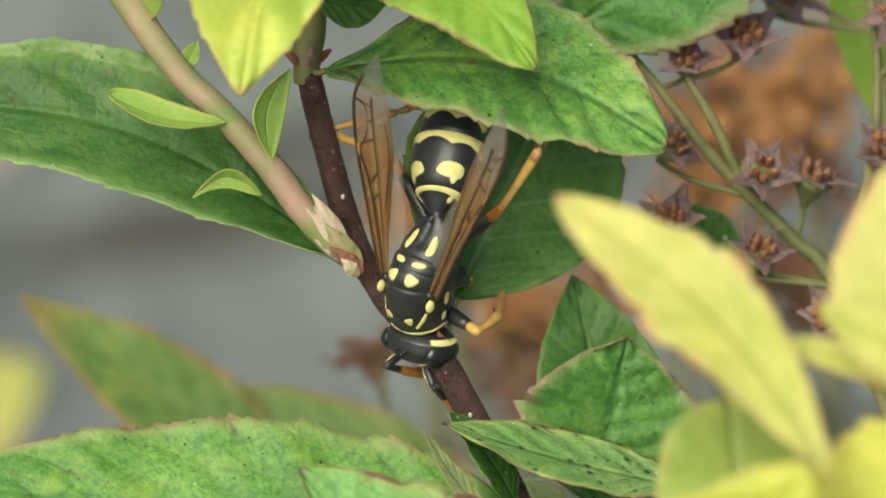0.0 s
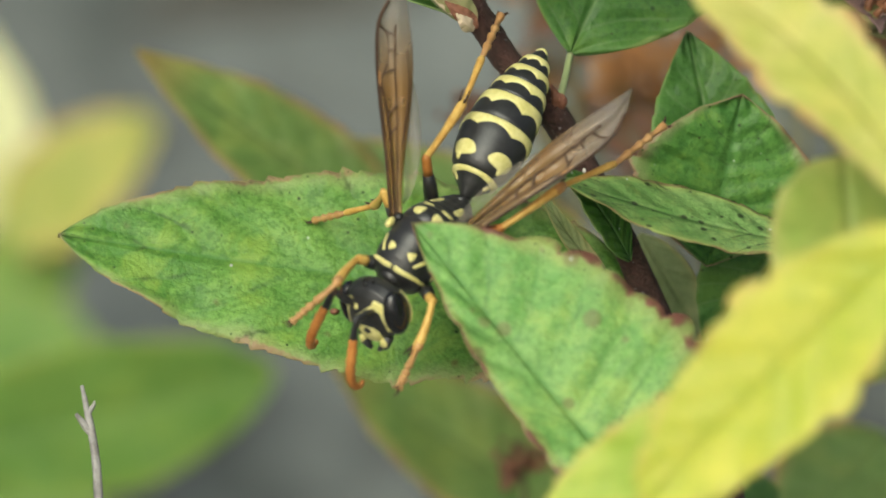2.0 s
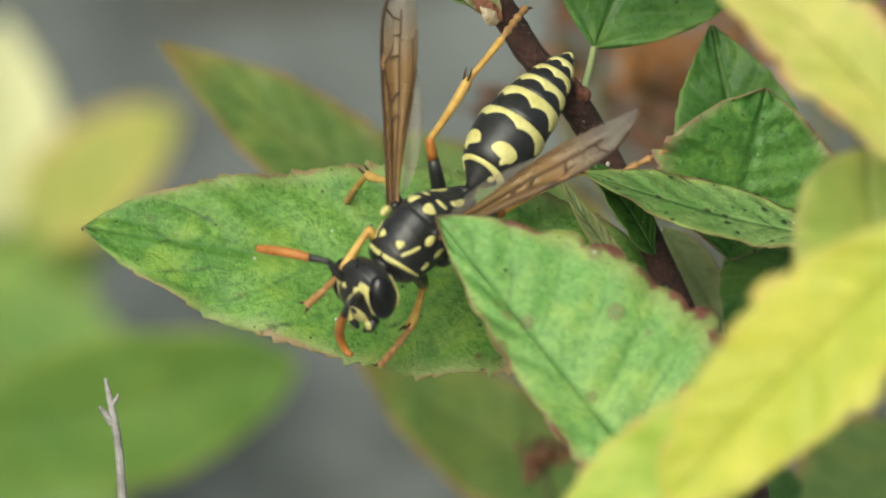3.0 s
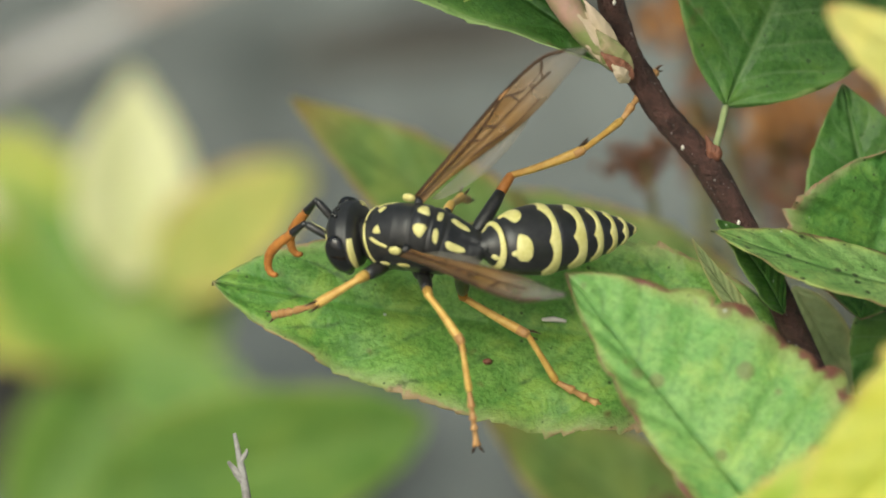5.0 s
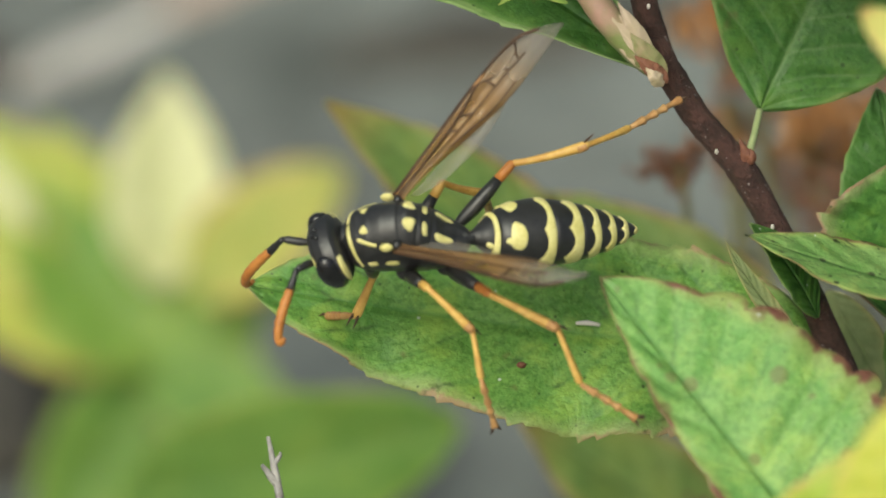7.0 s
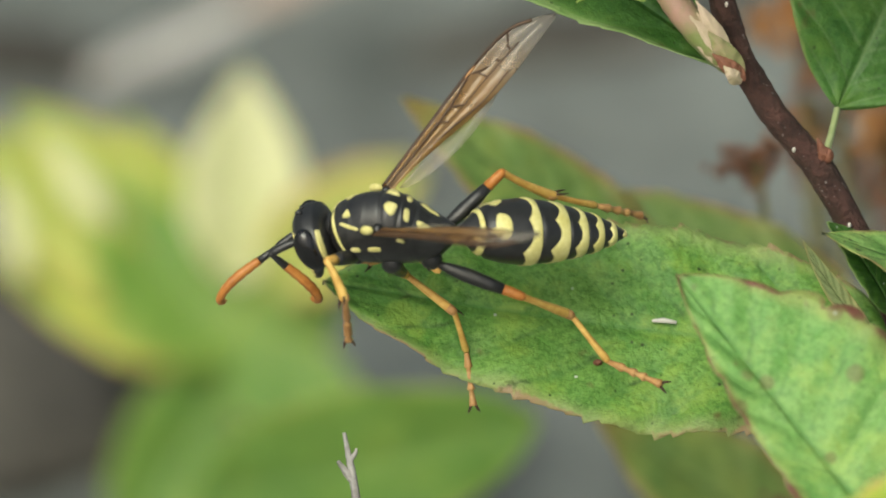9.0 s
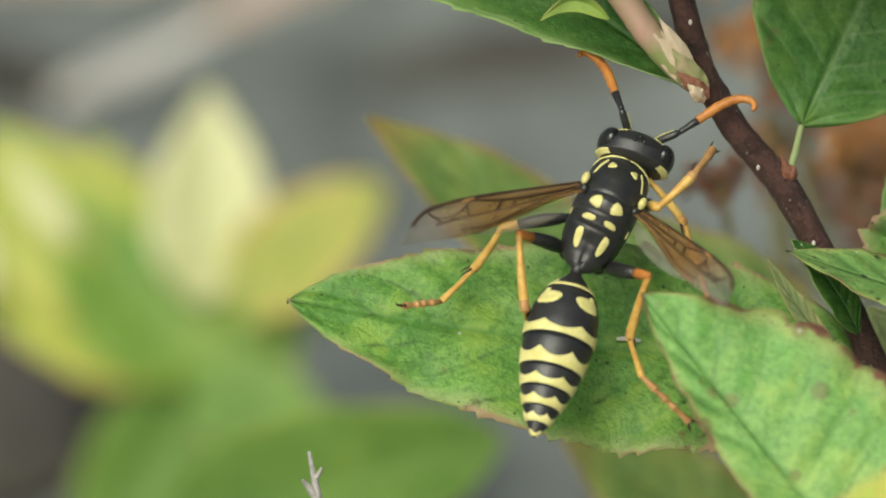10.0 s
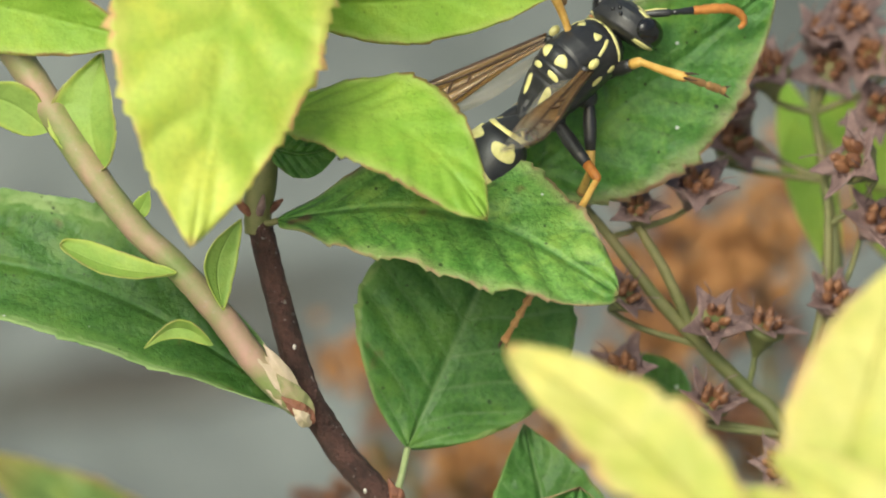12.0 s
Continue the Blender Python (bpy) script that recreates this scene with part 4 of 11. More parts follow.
for s in (1, -1):
    mark(thorax, spot(THORAX, -4, s * 0.33, 11.5, 0.21, s * -0.35, lift=4.2, pinch=0.45))
    mark(thorax, spot(THORAX, -33, s * 0.38, 4.6, 0.23, s * -0.16, lift=1.8))
    mark(thorax, spot(THORAX, -66, s * 0.5, 16, 0.15, s * 0.1, lift=1.8, pinch=-0.15))
    mark(thorax, spot(THORAX, 76, s * 0.42, 7, 0.13, s * 0.5, pinch=0.7))
    mark(thorax, stroke(THORAX, [(86, s * 0.68), (72, s * 0.82), (52, s * 0.96)], 3.2))
    mark(thorax, stroke(THORAX, [(103, s * 0.06), (102, s * 0.45), (97, s * 0.9), (88, s * 1.35), (76, s * 1.8)], 3.4, 2.0))
    mark(thorax, spot(THORAX, 24, s * 1.6, 12, 0.09, s * 0.1))
    mark(thorax, spot(THORAX, 58, s * 1.62, 9, 0.1, 0.3))
    mark(thorax, spot(THORAX, -24, s * 1.25, 7, 0.06, 0.2))
    part("tegula", sized(ball(34, s * 55, 43, 12, 7, 9)), LEMON, thorax, "yellow wing-base scale")
    part("wing_root", sized(tube([(14, s * 44, 42), (16, s * 51, 42), (18, s * 57, 40)], [9, 8, 5], 10)), BLACK, thorax, "black wing joint")
    for n, (x, y, z, rx) in enumerate(((62, 30, -40, 17), (0, 36, -54, 20), (-70, 30, -46, 20))):
        part("coxa", sized(ball(x, s * y, z + 2, rx, 17, 20)), BLACK, thorax)
part("waist", sized(tube([(-98, 0, -5), (-110, 0, -6), (-120, 0, -6)], [15, 10, 12], 12)), BLACK, thorax)
part("neck", sized(tube([(98, 0, -2), (106, 0, -2), (116, 0, -2)], [24, 22, 24], 14)), BLACK, thorax)

# head: x forward through the face, z to the crown
HEAD = [(0, 34, 24, -22), (3, 54, 38, -42), (12, 66, 49, -54), (30, 68, 52, -60), (46, 61, 48, -58), (56, 47, 37, -50), (64, 22, 14, -22)]
head = part("head", sized(hull(HEAD, 30, 36)), BLACK, wasp, "black head")
WASP["head"] = head
for s in (1, -1):
    part("eye", sized(ball(34, s * 49, -2, 26, 22, 43, 16, 24)), EYE_BLACK, head, "shiny black eye")
    mark(head, stroke(HEAD, [(7, s * 0.85), (8, s * 1.3), (10, s * 1.75), (13, s * 2.15)], 4.2, 3.0))
    part("ocellus", sized(ball(32, s * 9, 53, 4, 4, 4, 6, 8)), EYE_BLACK, head)
    part("mandible", sized(tube([(44, s * 28, -50), (52, s * 22, -66), (55, s * 8, -76)], [11, 9, 4], 10)), BLACK, head, "black jaw")
    part("mandible_mark", sized(ball(53, s * 24, -59, 9, 8, 11, 6, 8)), LEMON, head, "yellow patch on the jaw")
    mark(head, stroke(HEAD, [(59, s * 0.55), (57, s * 0.8), (55, s * 1.15), (55, s * 1.6), (53, s * 2.1)], 4.4, 2.6))
    mark(head, stroke(HEAD, [(63, s * 0.4), (62, s * 0.7), (60, s * 0.95)], 2.2, 2.0))
    part("antenna_socket", sized(ball(59, s * 13, 8, 6, 7, 7, 6, 8)), BLACK, head)
part("ocellus", sized(ball(41, 0, 50, 4, 4, 4, 6, 8)), EYE_BLACK, head)
part("clypeus", sized(ball(49, 0, -34, 16, 30, 28, 10, 14)), LEMON, head, "yellow shield of the face")
part("clypeus_spot", sized(ball(62, 0, -32, 5, 9, 7, 8, 12)), BLACK, head, "black spot on the face shield")
part("face_plate", sized(ball(57, 0, -4, 7, 20, 8, 8, 12)), LEMON, head, "yellow band between the antennae")

# abdomen: x backwards from the waist
ABDOMEN = [(0, 10, 9, -9), (8, 16, 15, -14), (20, 27, 25, -24), (36, 41, 38, -36), (56, 53, 49, -45), (84, 61, 56, -50), (116, 64, 59, -52), (152, 62, 57, -50), (200, 54, 48, -43), (246, 41, 36, -33), (284, 26, 22, -20), (308, 12, 10, -9), (320, 3, 2, -2)]
abdomen = part("abdomen", sized(tube([(-4, 0, 0), (8, 0, 0), (30, 0, 0)], [9, 14, 26], 12)), BLACK, wasp, "banded black and yellow abdomen")
WASP["abdomen"] = abdomen
JOINTS = (2, 40, 139, 195, 233, 267, 296, 320)
for i, (x0, x1) in enumerate(zip(JOINTS, JOINTS[1:])):
    # each ring swells a little towards its rear rim and overlaps the next
    ring = []
    for k in range(9):
        x = x0 + (x1 - x0) * k / 8
        w, top, low = profile(ABDOMEN, x)
        g = 1.0 + 0.03 * (k / 8) ** 1.5 - (0.05 if k == 0 else 0)
        ring.append((x, w * g, top * g, low * g))
    seg = part("abdomen_ring", sized(hull(ring, 16, 40)), BLACK, abdomen)
    length = x1 - x0
    # yellow rims whose front edge is bitten by round black lobes
    if i == 0:
        mark(seg, ribbon(ring, lambda p: x1 - 8 - 3 * min(1.0, abs(p) / 1.2) ** 2, lambda p: x1 - 0.5, -2.6, 2.6))
        for s in (1, -1):
            mark(seg, spot(ring, 24, s * 1.25, 5, 0.2, s * 0.3))
    elif i == 1:
        mark(seg, ribbon(ring, lambda p: x1 - 12 - 11 * (1 - abs(math.cos(2.9 * p)) ** 0.8) - 11 * min(1.0, abs(p) / 1.5) ** 2, lambda p: x1 - 0.5, -2.6, 2.6, 130))
        for s in (1, -1):
            mark(seg, spot(ring, 70, s * 0.72, 14, 0.46, s * 0.2, pinch=0.2))
            mark(seg, spot(ring, 55, s * 0.88, 7, 0.12, s * 0.5, lift=1.8))
    elif i < 6:
        f = (0, 0, 0.27, 0.3, 0.31, 0.33)[i]
        mark(seg, ribbon(ring, lambda p: x1 - length * (f + 0.24 * (1 - abs(math.cos(3.1 * p)) ** 0.85) + 0.2 * min(1.0, abs(p) / 1.6) ** 2), lambda p: x1 - 0.5, -2.7, 2.7, 150))
    else:
        mark(seg, ribbon(ring, lambda p: x0 + 15 + 3 * math.cos(3 * p), lambda p: x1 - 1, -2.0, 2.0, 40))


# wings: x along the wing, the leading edge at s * y < 0
def wing_edges(x):
    """Leading and trailing edge; the leading one rounds off towards a tip that lies on the trailing side."""
    u = x / 430
    k = min(1.0, max(0.0, (u - 0.04) / 0.62))
    q = max(0.0, (u - 0.72) / 0.28)
    return -8 - 12 * k * k * (3 - 2 * k) + 52 * q ** 2.3, 12 + 30 * k * k * (3 - 2 * k) - 8 * q


def wing_mesh(s, n=44, m=8):
    verts, faces = [], []
    for i in range(n + 1):
        x = 430 * i / n
        a, b = wing_edges(x)
        for k in range(m + 1):
            v = k / m
            y = a + (b - a) * v
            z = 5 * math.sin(v * 9 + x * 0.006) * min(1, x / 90) - 9 * v * math.sin(math.pi * x / 430) + 6 * math.sin(math.pi * x / 430)
            verts.append((x, s * y, z))
    faces = [(i * (m + 1) + k, i * (m + 1) + k + 1, (i + 1) * (m + 1) + k + 1, (i + 1) * (m + 1) + k) for i in range(n) for k in range(m)]
    return verts, faces


def on_wing(s, x, v):
    a, b = wing_edges(x)
    z = 5 * math.sin(v * 9 + x * 0.006) * min(1, x / 90) - 9 * v * math.sin(math.pi * x / 430) + 6 * math.sin(math.pi * x / 430)
    return (x, s * (a + (b - a) * v), z)


def build_wing(s):
    w = part("wing", sized(wing_mesh(s)), WING, wasp, "narrow folded amber wing", thick=4e-5)
    for path, r in (([(0, 0.0), (120, 0.0), (260, 0.0), (350, 0.0), (395, 0.05)], 3.2), ([(0, 0.35), (90, 0.3), (180, 0.22), (250, 0.06)], 2.6), ([(0, 0.6), (100, 0.62), (190, 0.55), (270, 0.5), (350, 0.55)], 2.1),
                    ([(60, 0.6), (150, 0.85), (230, 0.9), (300, 0.85)], 1.9), ([(185, 0.22), (205, 0.55), (225, 0.9)], 2.0), ([(250, 0.06), (285, 0.3), (330, 0.3), (352, 0.0)], 2.0),
                    ([(262, 0.14), (268, 0.5)], 1.9), ([(300, 0.3), (305, 0.52)], 1.9), ([(335, 0.28), (330, 0.54)], 1.9), ([(150, 0.24), (165, 0.56)], 1.9), ([(270, 0.5), (275, 0.87)], 1.9)):
        line = smooth_line([(*on_wing(s, x, v), r) for x, v in path], 6)
        part("wing_vein", sized(tube([q[:3] for q in line], [q[3] for q in line], 6)), VEIN, w)
    part("wing_stigma", sized(tube([on_wing(s, x, 0.03) for x in (238, 248, 262, 274)], [1, 3, 3, 1], 8)), TARSE, w, "amber spot on the wing's front edge")
    verts, faces = [], []
    for i in range(25):
        x = 20 + 250 * i / 24
        u = i / 24
        a, b = 14 + 18 * u, 14 + 18 * u + 28 * math.sin(math.pi * u ** 0.8) ** 0.8
        for k in range(7):
            v = k / 6
            verts.append((x, s * (a + (b - a) * v), -10 - 7 * v + 4 * math.sin(v * 7 + u * 5)))
    faces = [(i * 7 + k, i * 7 + k + 1, (i + 1) * 7 + k + 1, (i + 1) * 7 + k) for i in range(24) for k in range(6)]
    part("hind_wing", sized((verts, faces)), HIND_WING, w, "clear pale hind wing", thick=3e-5)
    return w


WASP["wing_l"], WASP["wing_r"] = build_wing(1), build_wing(-1)


# antennae: a dark scape, then a hooked orange flagellum, each swinging on its joint
def build_antenna(s, key):
    scape = part("scape", sized(tube([(0, 0, 0), (6, 0, 0), (28, 0, 1), (50, 0, 0), (58, 0, 0)], [4.5, 6, 7.5, 7, 4], 10)), BLACK, wasp, "black base of an antenna")
    part("scape_stripe", sized(tube([(8, s * -4.6, 3), (28, s * -6, 4), (48, s * -5.4, 3)], [2, 2.8, 2], 6)), LEMON, scape)
    whip = part("flagellum", sized(tube([(-2, 0, 0), (4, 0, 0), (8, 0, 0), (10, 0, 0), (26, 0, 0), (28, 0, 0), (38, 0, 0)], [4, 5.6, 5.6, 5, 7, 6.5, 7.8], 10)), BLACK, wasp, "black and orange antenna")
    line = smooth_line([(37, 0, 0, 7.8), (58, 0, 1, 9.0), (84, 0, 1, 9.4), (108, s * 3, -1, 9.0), (126, s * 11, -5, 8.0), (136, s * 22, -9, 7.0), (136, s * 33, -13, 5.8), (128, s * 38, -14, 4)], 4)
    radii = [q[3] * (1.0 if i % 3 else 0.88) for i, q in enumerate(line)]
    part("flagellum_tip", sized(tube([q[:3] for q in line], radii, 10)), AMBER, whip, "hooked orange end of an antenna")
    WASP["scape_" + key], WASP["flagellum_" + key] = scape, whip


build_antenna(1, "l")
build_antenna(-1, "r")


# legs: every piece runs along x from its joint
def build_leg(key, a, b, c, girth):
    g = girth
    femur = part("femur", sized(tube([(-14, 0, 0), (0, 0, 0), (a * 0.1, 0, 0), (a * 0.3, 0, 1), (a * 0.55, 0, 1), (a * 0.75, 0, 0)], [7 * g, 10 * g, 13 * g, 15.5 * g, 14 * g, 11 * g], 12)), BLACK, wasp, "black upper leg")
    part("knee", sized(tube([(a * 0.74, 0, 0), (a * 0.84, 0, 0), (a * 0.95, 0, 0), (a, 0, 0), (a + 6, 0, 0)], [11.1 * g, 10.6 * g, 10 * g, 9 * g, 4 * g], 12)), AMBER if key[1] == "3" else HONEY, femur, "orange knee")
    line = smooth_line([(-4, 0, 0, 5), (4, 0, 0, 7), (b * 0.2, 0, 2, 7.2), (b * 0.5, 0, 3, 8.4), (b * 0.8, 0, 2, 10), (b - 3, 0, 0, 9.6), (b + 3, 0, 0, 5)], 4)
    tibia = part("tibia", sized(tube([q[:3] for q in line], [q[3] * g for q in line], 12)), HONEY, wasp, "honey-yellow shin")
    part("tibia_end", sized(tube([(b * 0.86, 0, 2.4), (b - 3, 0, 0.4), (b + 3.4, 0, 0)], [10.3 * g, 10 * g, 6 * g], 12)), TARSE, tibia, "brownish lower end of a shin")
    for s in (1, -1):
        part("spur", sized(tube([(b - 6, s * 4 * g, -5 * g), (b + 6, s * 7 * g, -13 * g), (b + 17, s * 7 * g, -20 * g)], [3.2 * g, 2.4 * g, 0.6], 6)), VEIN, tibia)
    first, rest = 0.47 * c, 0.53 * c
    tarsus = part("tarsus", sized(tube([(-2, 0, 0), (first * 0.06, 0, 0), (first * 0.5, 0, 0.8), (first * 0.93, 0, 0), (first, 0, 0)], [4.6 * g, 6 * g, 6.4 * g, 8.2 * g, 6 * g], 9)), HONEY if key[1] != "1" else TARSE, wasp, "slender first joint of a foot")
    pts, radii = [], []
    x = 0.0
    for f in (0.3, 0.22, 0.18, 0.3):
        pts += [(x, 0, 0), (x + f * rest * 0.5, 0, 0), (x + f * rest * 0.88, 0, 0), (x + f * rest * 0.96, 0, 0)]
        radii += [5 * g, 6.6 * g, 9.4 * g, 8 * g]
        x += f * rest
    toes = part("foot_tip", sized(tube(pts, radii, 9)), TARSE, wasp, "jointed brown-orange end of a foot")
    for s in (1, -1):
        part("claw", sized(tube([(rest - 4, s * 3, 0), (rest + 6, s * 8, -1), (rest + 11, s * 11, -7)], [3, 2.4, 0.5], 6)), VEIN, toes)
    WASP["femur_" + key], WASP["tibia_" + key], WASP["tarsus_" + key], WASP["toes_" + key] = femur, tibia, tarsus, toes


for side in "LR":
    build_leg(side + "1", 92, 88, 105, 0.9)
    build_leg(side + "2", 112, 108, 185, 0.82)
    build_leg(side + "3", 145, 137, 222, 0.88)


def stand(x, y, z, rx, ry, rz):
    return FRAME @ pose(x * UNIT, y * UNIT, z * UNIT, rx, ry, rz)


def joint(x, y, z, rx, ry, rz):
    return pose(x * UNIT, y * UNIT, z * UNIT, rx, ry, rz)


def motions():
    # rows: seconds and the pose of the wasp in the shrub's frame, of its parts in the wasp's own space
    walk(WASP['wasp'], [
        (0, stand(441.6, 300.6, -22, 34.3, 19.8, -101.8)),
        (0.25, stand(427.2, 223.1, -11, 22.2, 24.5, -108.1)),
        (0.5, stand(412.8, 145.8, 0, 9.3, 28.5, -114.5)),
        (0.75, stand(382.1, 95.2, 15, 17, 15.6, -110.6)),
        (1, stand(351.4, 44.6, 30, 23.7, 2.5, -108.2)),
        (1.25, stand(338.2, 1.5, 40, 16, -7.6, -109.5)),
        (1.5, stand(324.9, -41.5, 50, 8.7, -18.2, -109.8)),
        (1.75, stand(281.6, -54.5, 91.1, 14.1, -24.4, -120.5)),
        (2, stand(238.3, -67.4, 163.2, 22.3, -28.3, -132.5)),
        (2.25, stand(233.4, -70.1, 172, 26, -28.1, -133)),
        (2.5, stand(228.4, -72.6, 179.1, 29.8, -27.8, -133.5)),
        (2.9, stand(205.3, -64, 175.8, 32.5, -23.1, -136.5)),
        (3.3, stand(150.4, -43.5, 165.9, 37.3, -11.9, -144.2)),
        (3.7, stand(84.9, -19, 44.1, 40, 0.5, -155.1)),
        (4.1, stand(29.9, 1.5, 43.2, 39, 9, -165.8)),
        (4.3, stand(13.1, 7.7, 49.1, 38.1, 11.2, -169.5)),
        (4.5, stand(6.9, 10.1, 53.3, 37.8, 11.9, -170.8)),
        (4.75, stand(-14.9, 15.7, 69.7, 33.9, 12.8, -179.1)),
        (5, stand(-36.6, 21.3, 125.7, 29.6, 13.2, 172.6)),
        (5.25, stand(-42.3, 13.7, 118.6, 30, 10.3, 173.9)),
        (5.5, stand(-47.9, 6, 120.3, 30.2, 7.5, 175.3)),
        (5.75, stand(-50.2, 16, 135.8, 30.3, 8.1, 172.9)),
        (6, stand(-52.4, 25.9, 158, 30.4, 8.8, 170.5)),
        (6.25, stand(-69.2, 30.5, 128.9, 32.5, 5.5, 171.7)),
        (6.5, stand(-85.8, 35.2, 168, 34.6, 2.1, 172.8)),
        (6.75, stand(-106.1, 33.2, 176, 35.4, 1.7, 176.5)),
        (7, stand(-126.4, 31.2, 183.3, 36.1, 1.2, -179.8)),
        (7.2, stand(-131, 38.9, 178.6, 39, 1.4, 179.7)),
        (7.6, stand(-146.9, 35.3, 129.2, 40.1, 3.3, -179.2)),
        (8, stand(-182.2, 26.9, 195.3, 43.2, 6.3, -177.1)),
        (8.4, stand(-217.4, 18.5, 168.7, 46.6, 9.3, -174.9)),
        (8.8, stand(-233.4, 14.8, 158, 48, 11.1, -173.9)),
        (9, stand(-286.8, 40.9, 135.1, 46.5, 9.6, 178.1)),
        (9.1, stand(-248.4, 47.3, 98.6, 32.3, 5, 162.5)),
        (9.2, stand(-209.9, 53.6, 78.1, 20.4, -2.1, 147.5)),
        (9.35, stand(-148.7, 85.6, 52.4, 20, 12.8, 129)),
        (9.5, stand(-87.5, 117.7, 61.6, 14.3, 28.9, 110.4)),
        (9.75, stand(29.6, 107.8, 121.2, 4.4, 27.2, 86.6)),
        (10, stand(146.8, 97.8, 51.5, -1.5, 20.6, 64.8)),
        (10.1, stand(173.1, 135.8, 41.3, -1, 16.2, 63)),
        (10.2, stand(199.5, 173.7, 41.3, -0.4, 12, 61.3)),
        (10.35, stand(261.1, 179.4, 80.4, 2.2, 10.8, 48.1)),
        (10.5, stand(322.8, 185.1, 125, 5, 10.3, 35)),
        (10.65, stand(344.8, 230.3, 125, -0.2, 6.7, 39.3)),
        (10.8, stand(366.7, 275.5, 125, -5.9, 3.7, 43.8)),
        (11, stand(396, 335.8, 125, -14.3, 1, 49.8)),
        (11.25, stand(486.6, 465.5, -22.5, -18.3, -1.6, 46.6)),
        (11.5, stand(577.1, 595.4, -45, -22.5, -4.2, 43.8)),
        (11.6, stand(631.8, 654.3, -45, -27, -0.2, 39.5)),
        (11.7, stand(686.4, 713.3, -45, -32.4, 3.5, 35.7)),
        (11.8, stand(720.7, 782.6, -45, -34.3, 2.7, 37.1)),
        (11.9, stand(755, 851.8, -45, -36.1, 2, 38.6)),
        (12, stand(791.6, 919.1, -45, -33.8, 8.2, 41.9)),
    ])
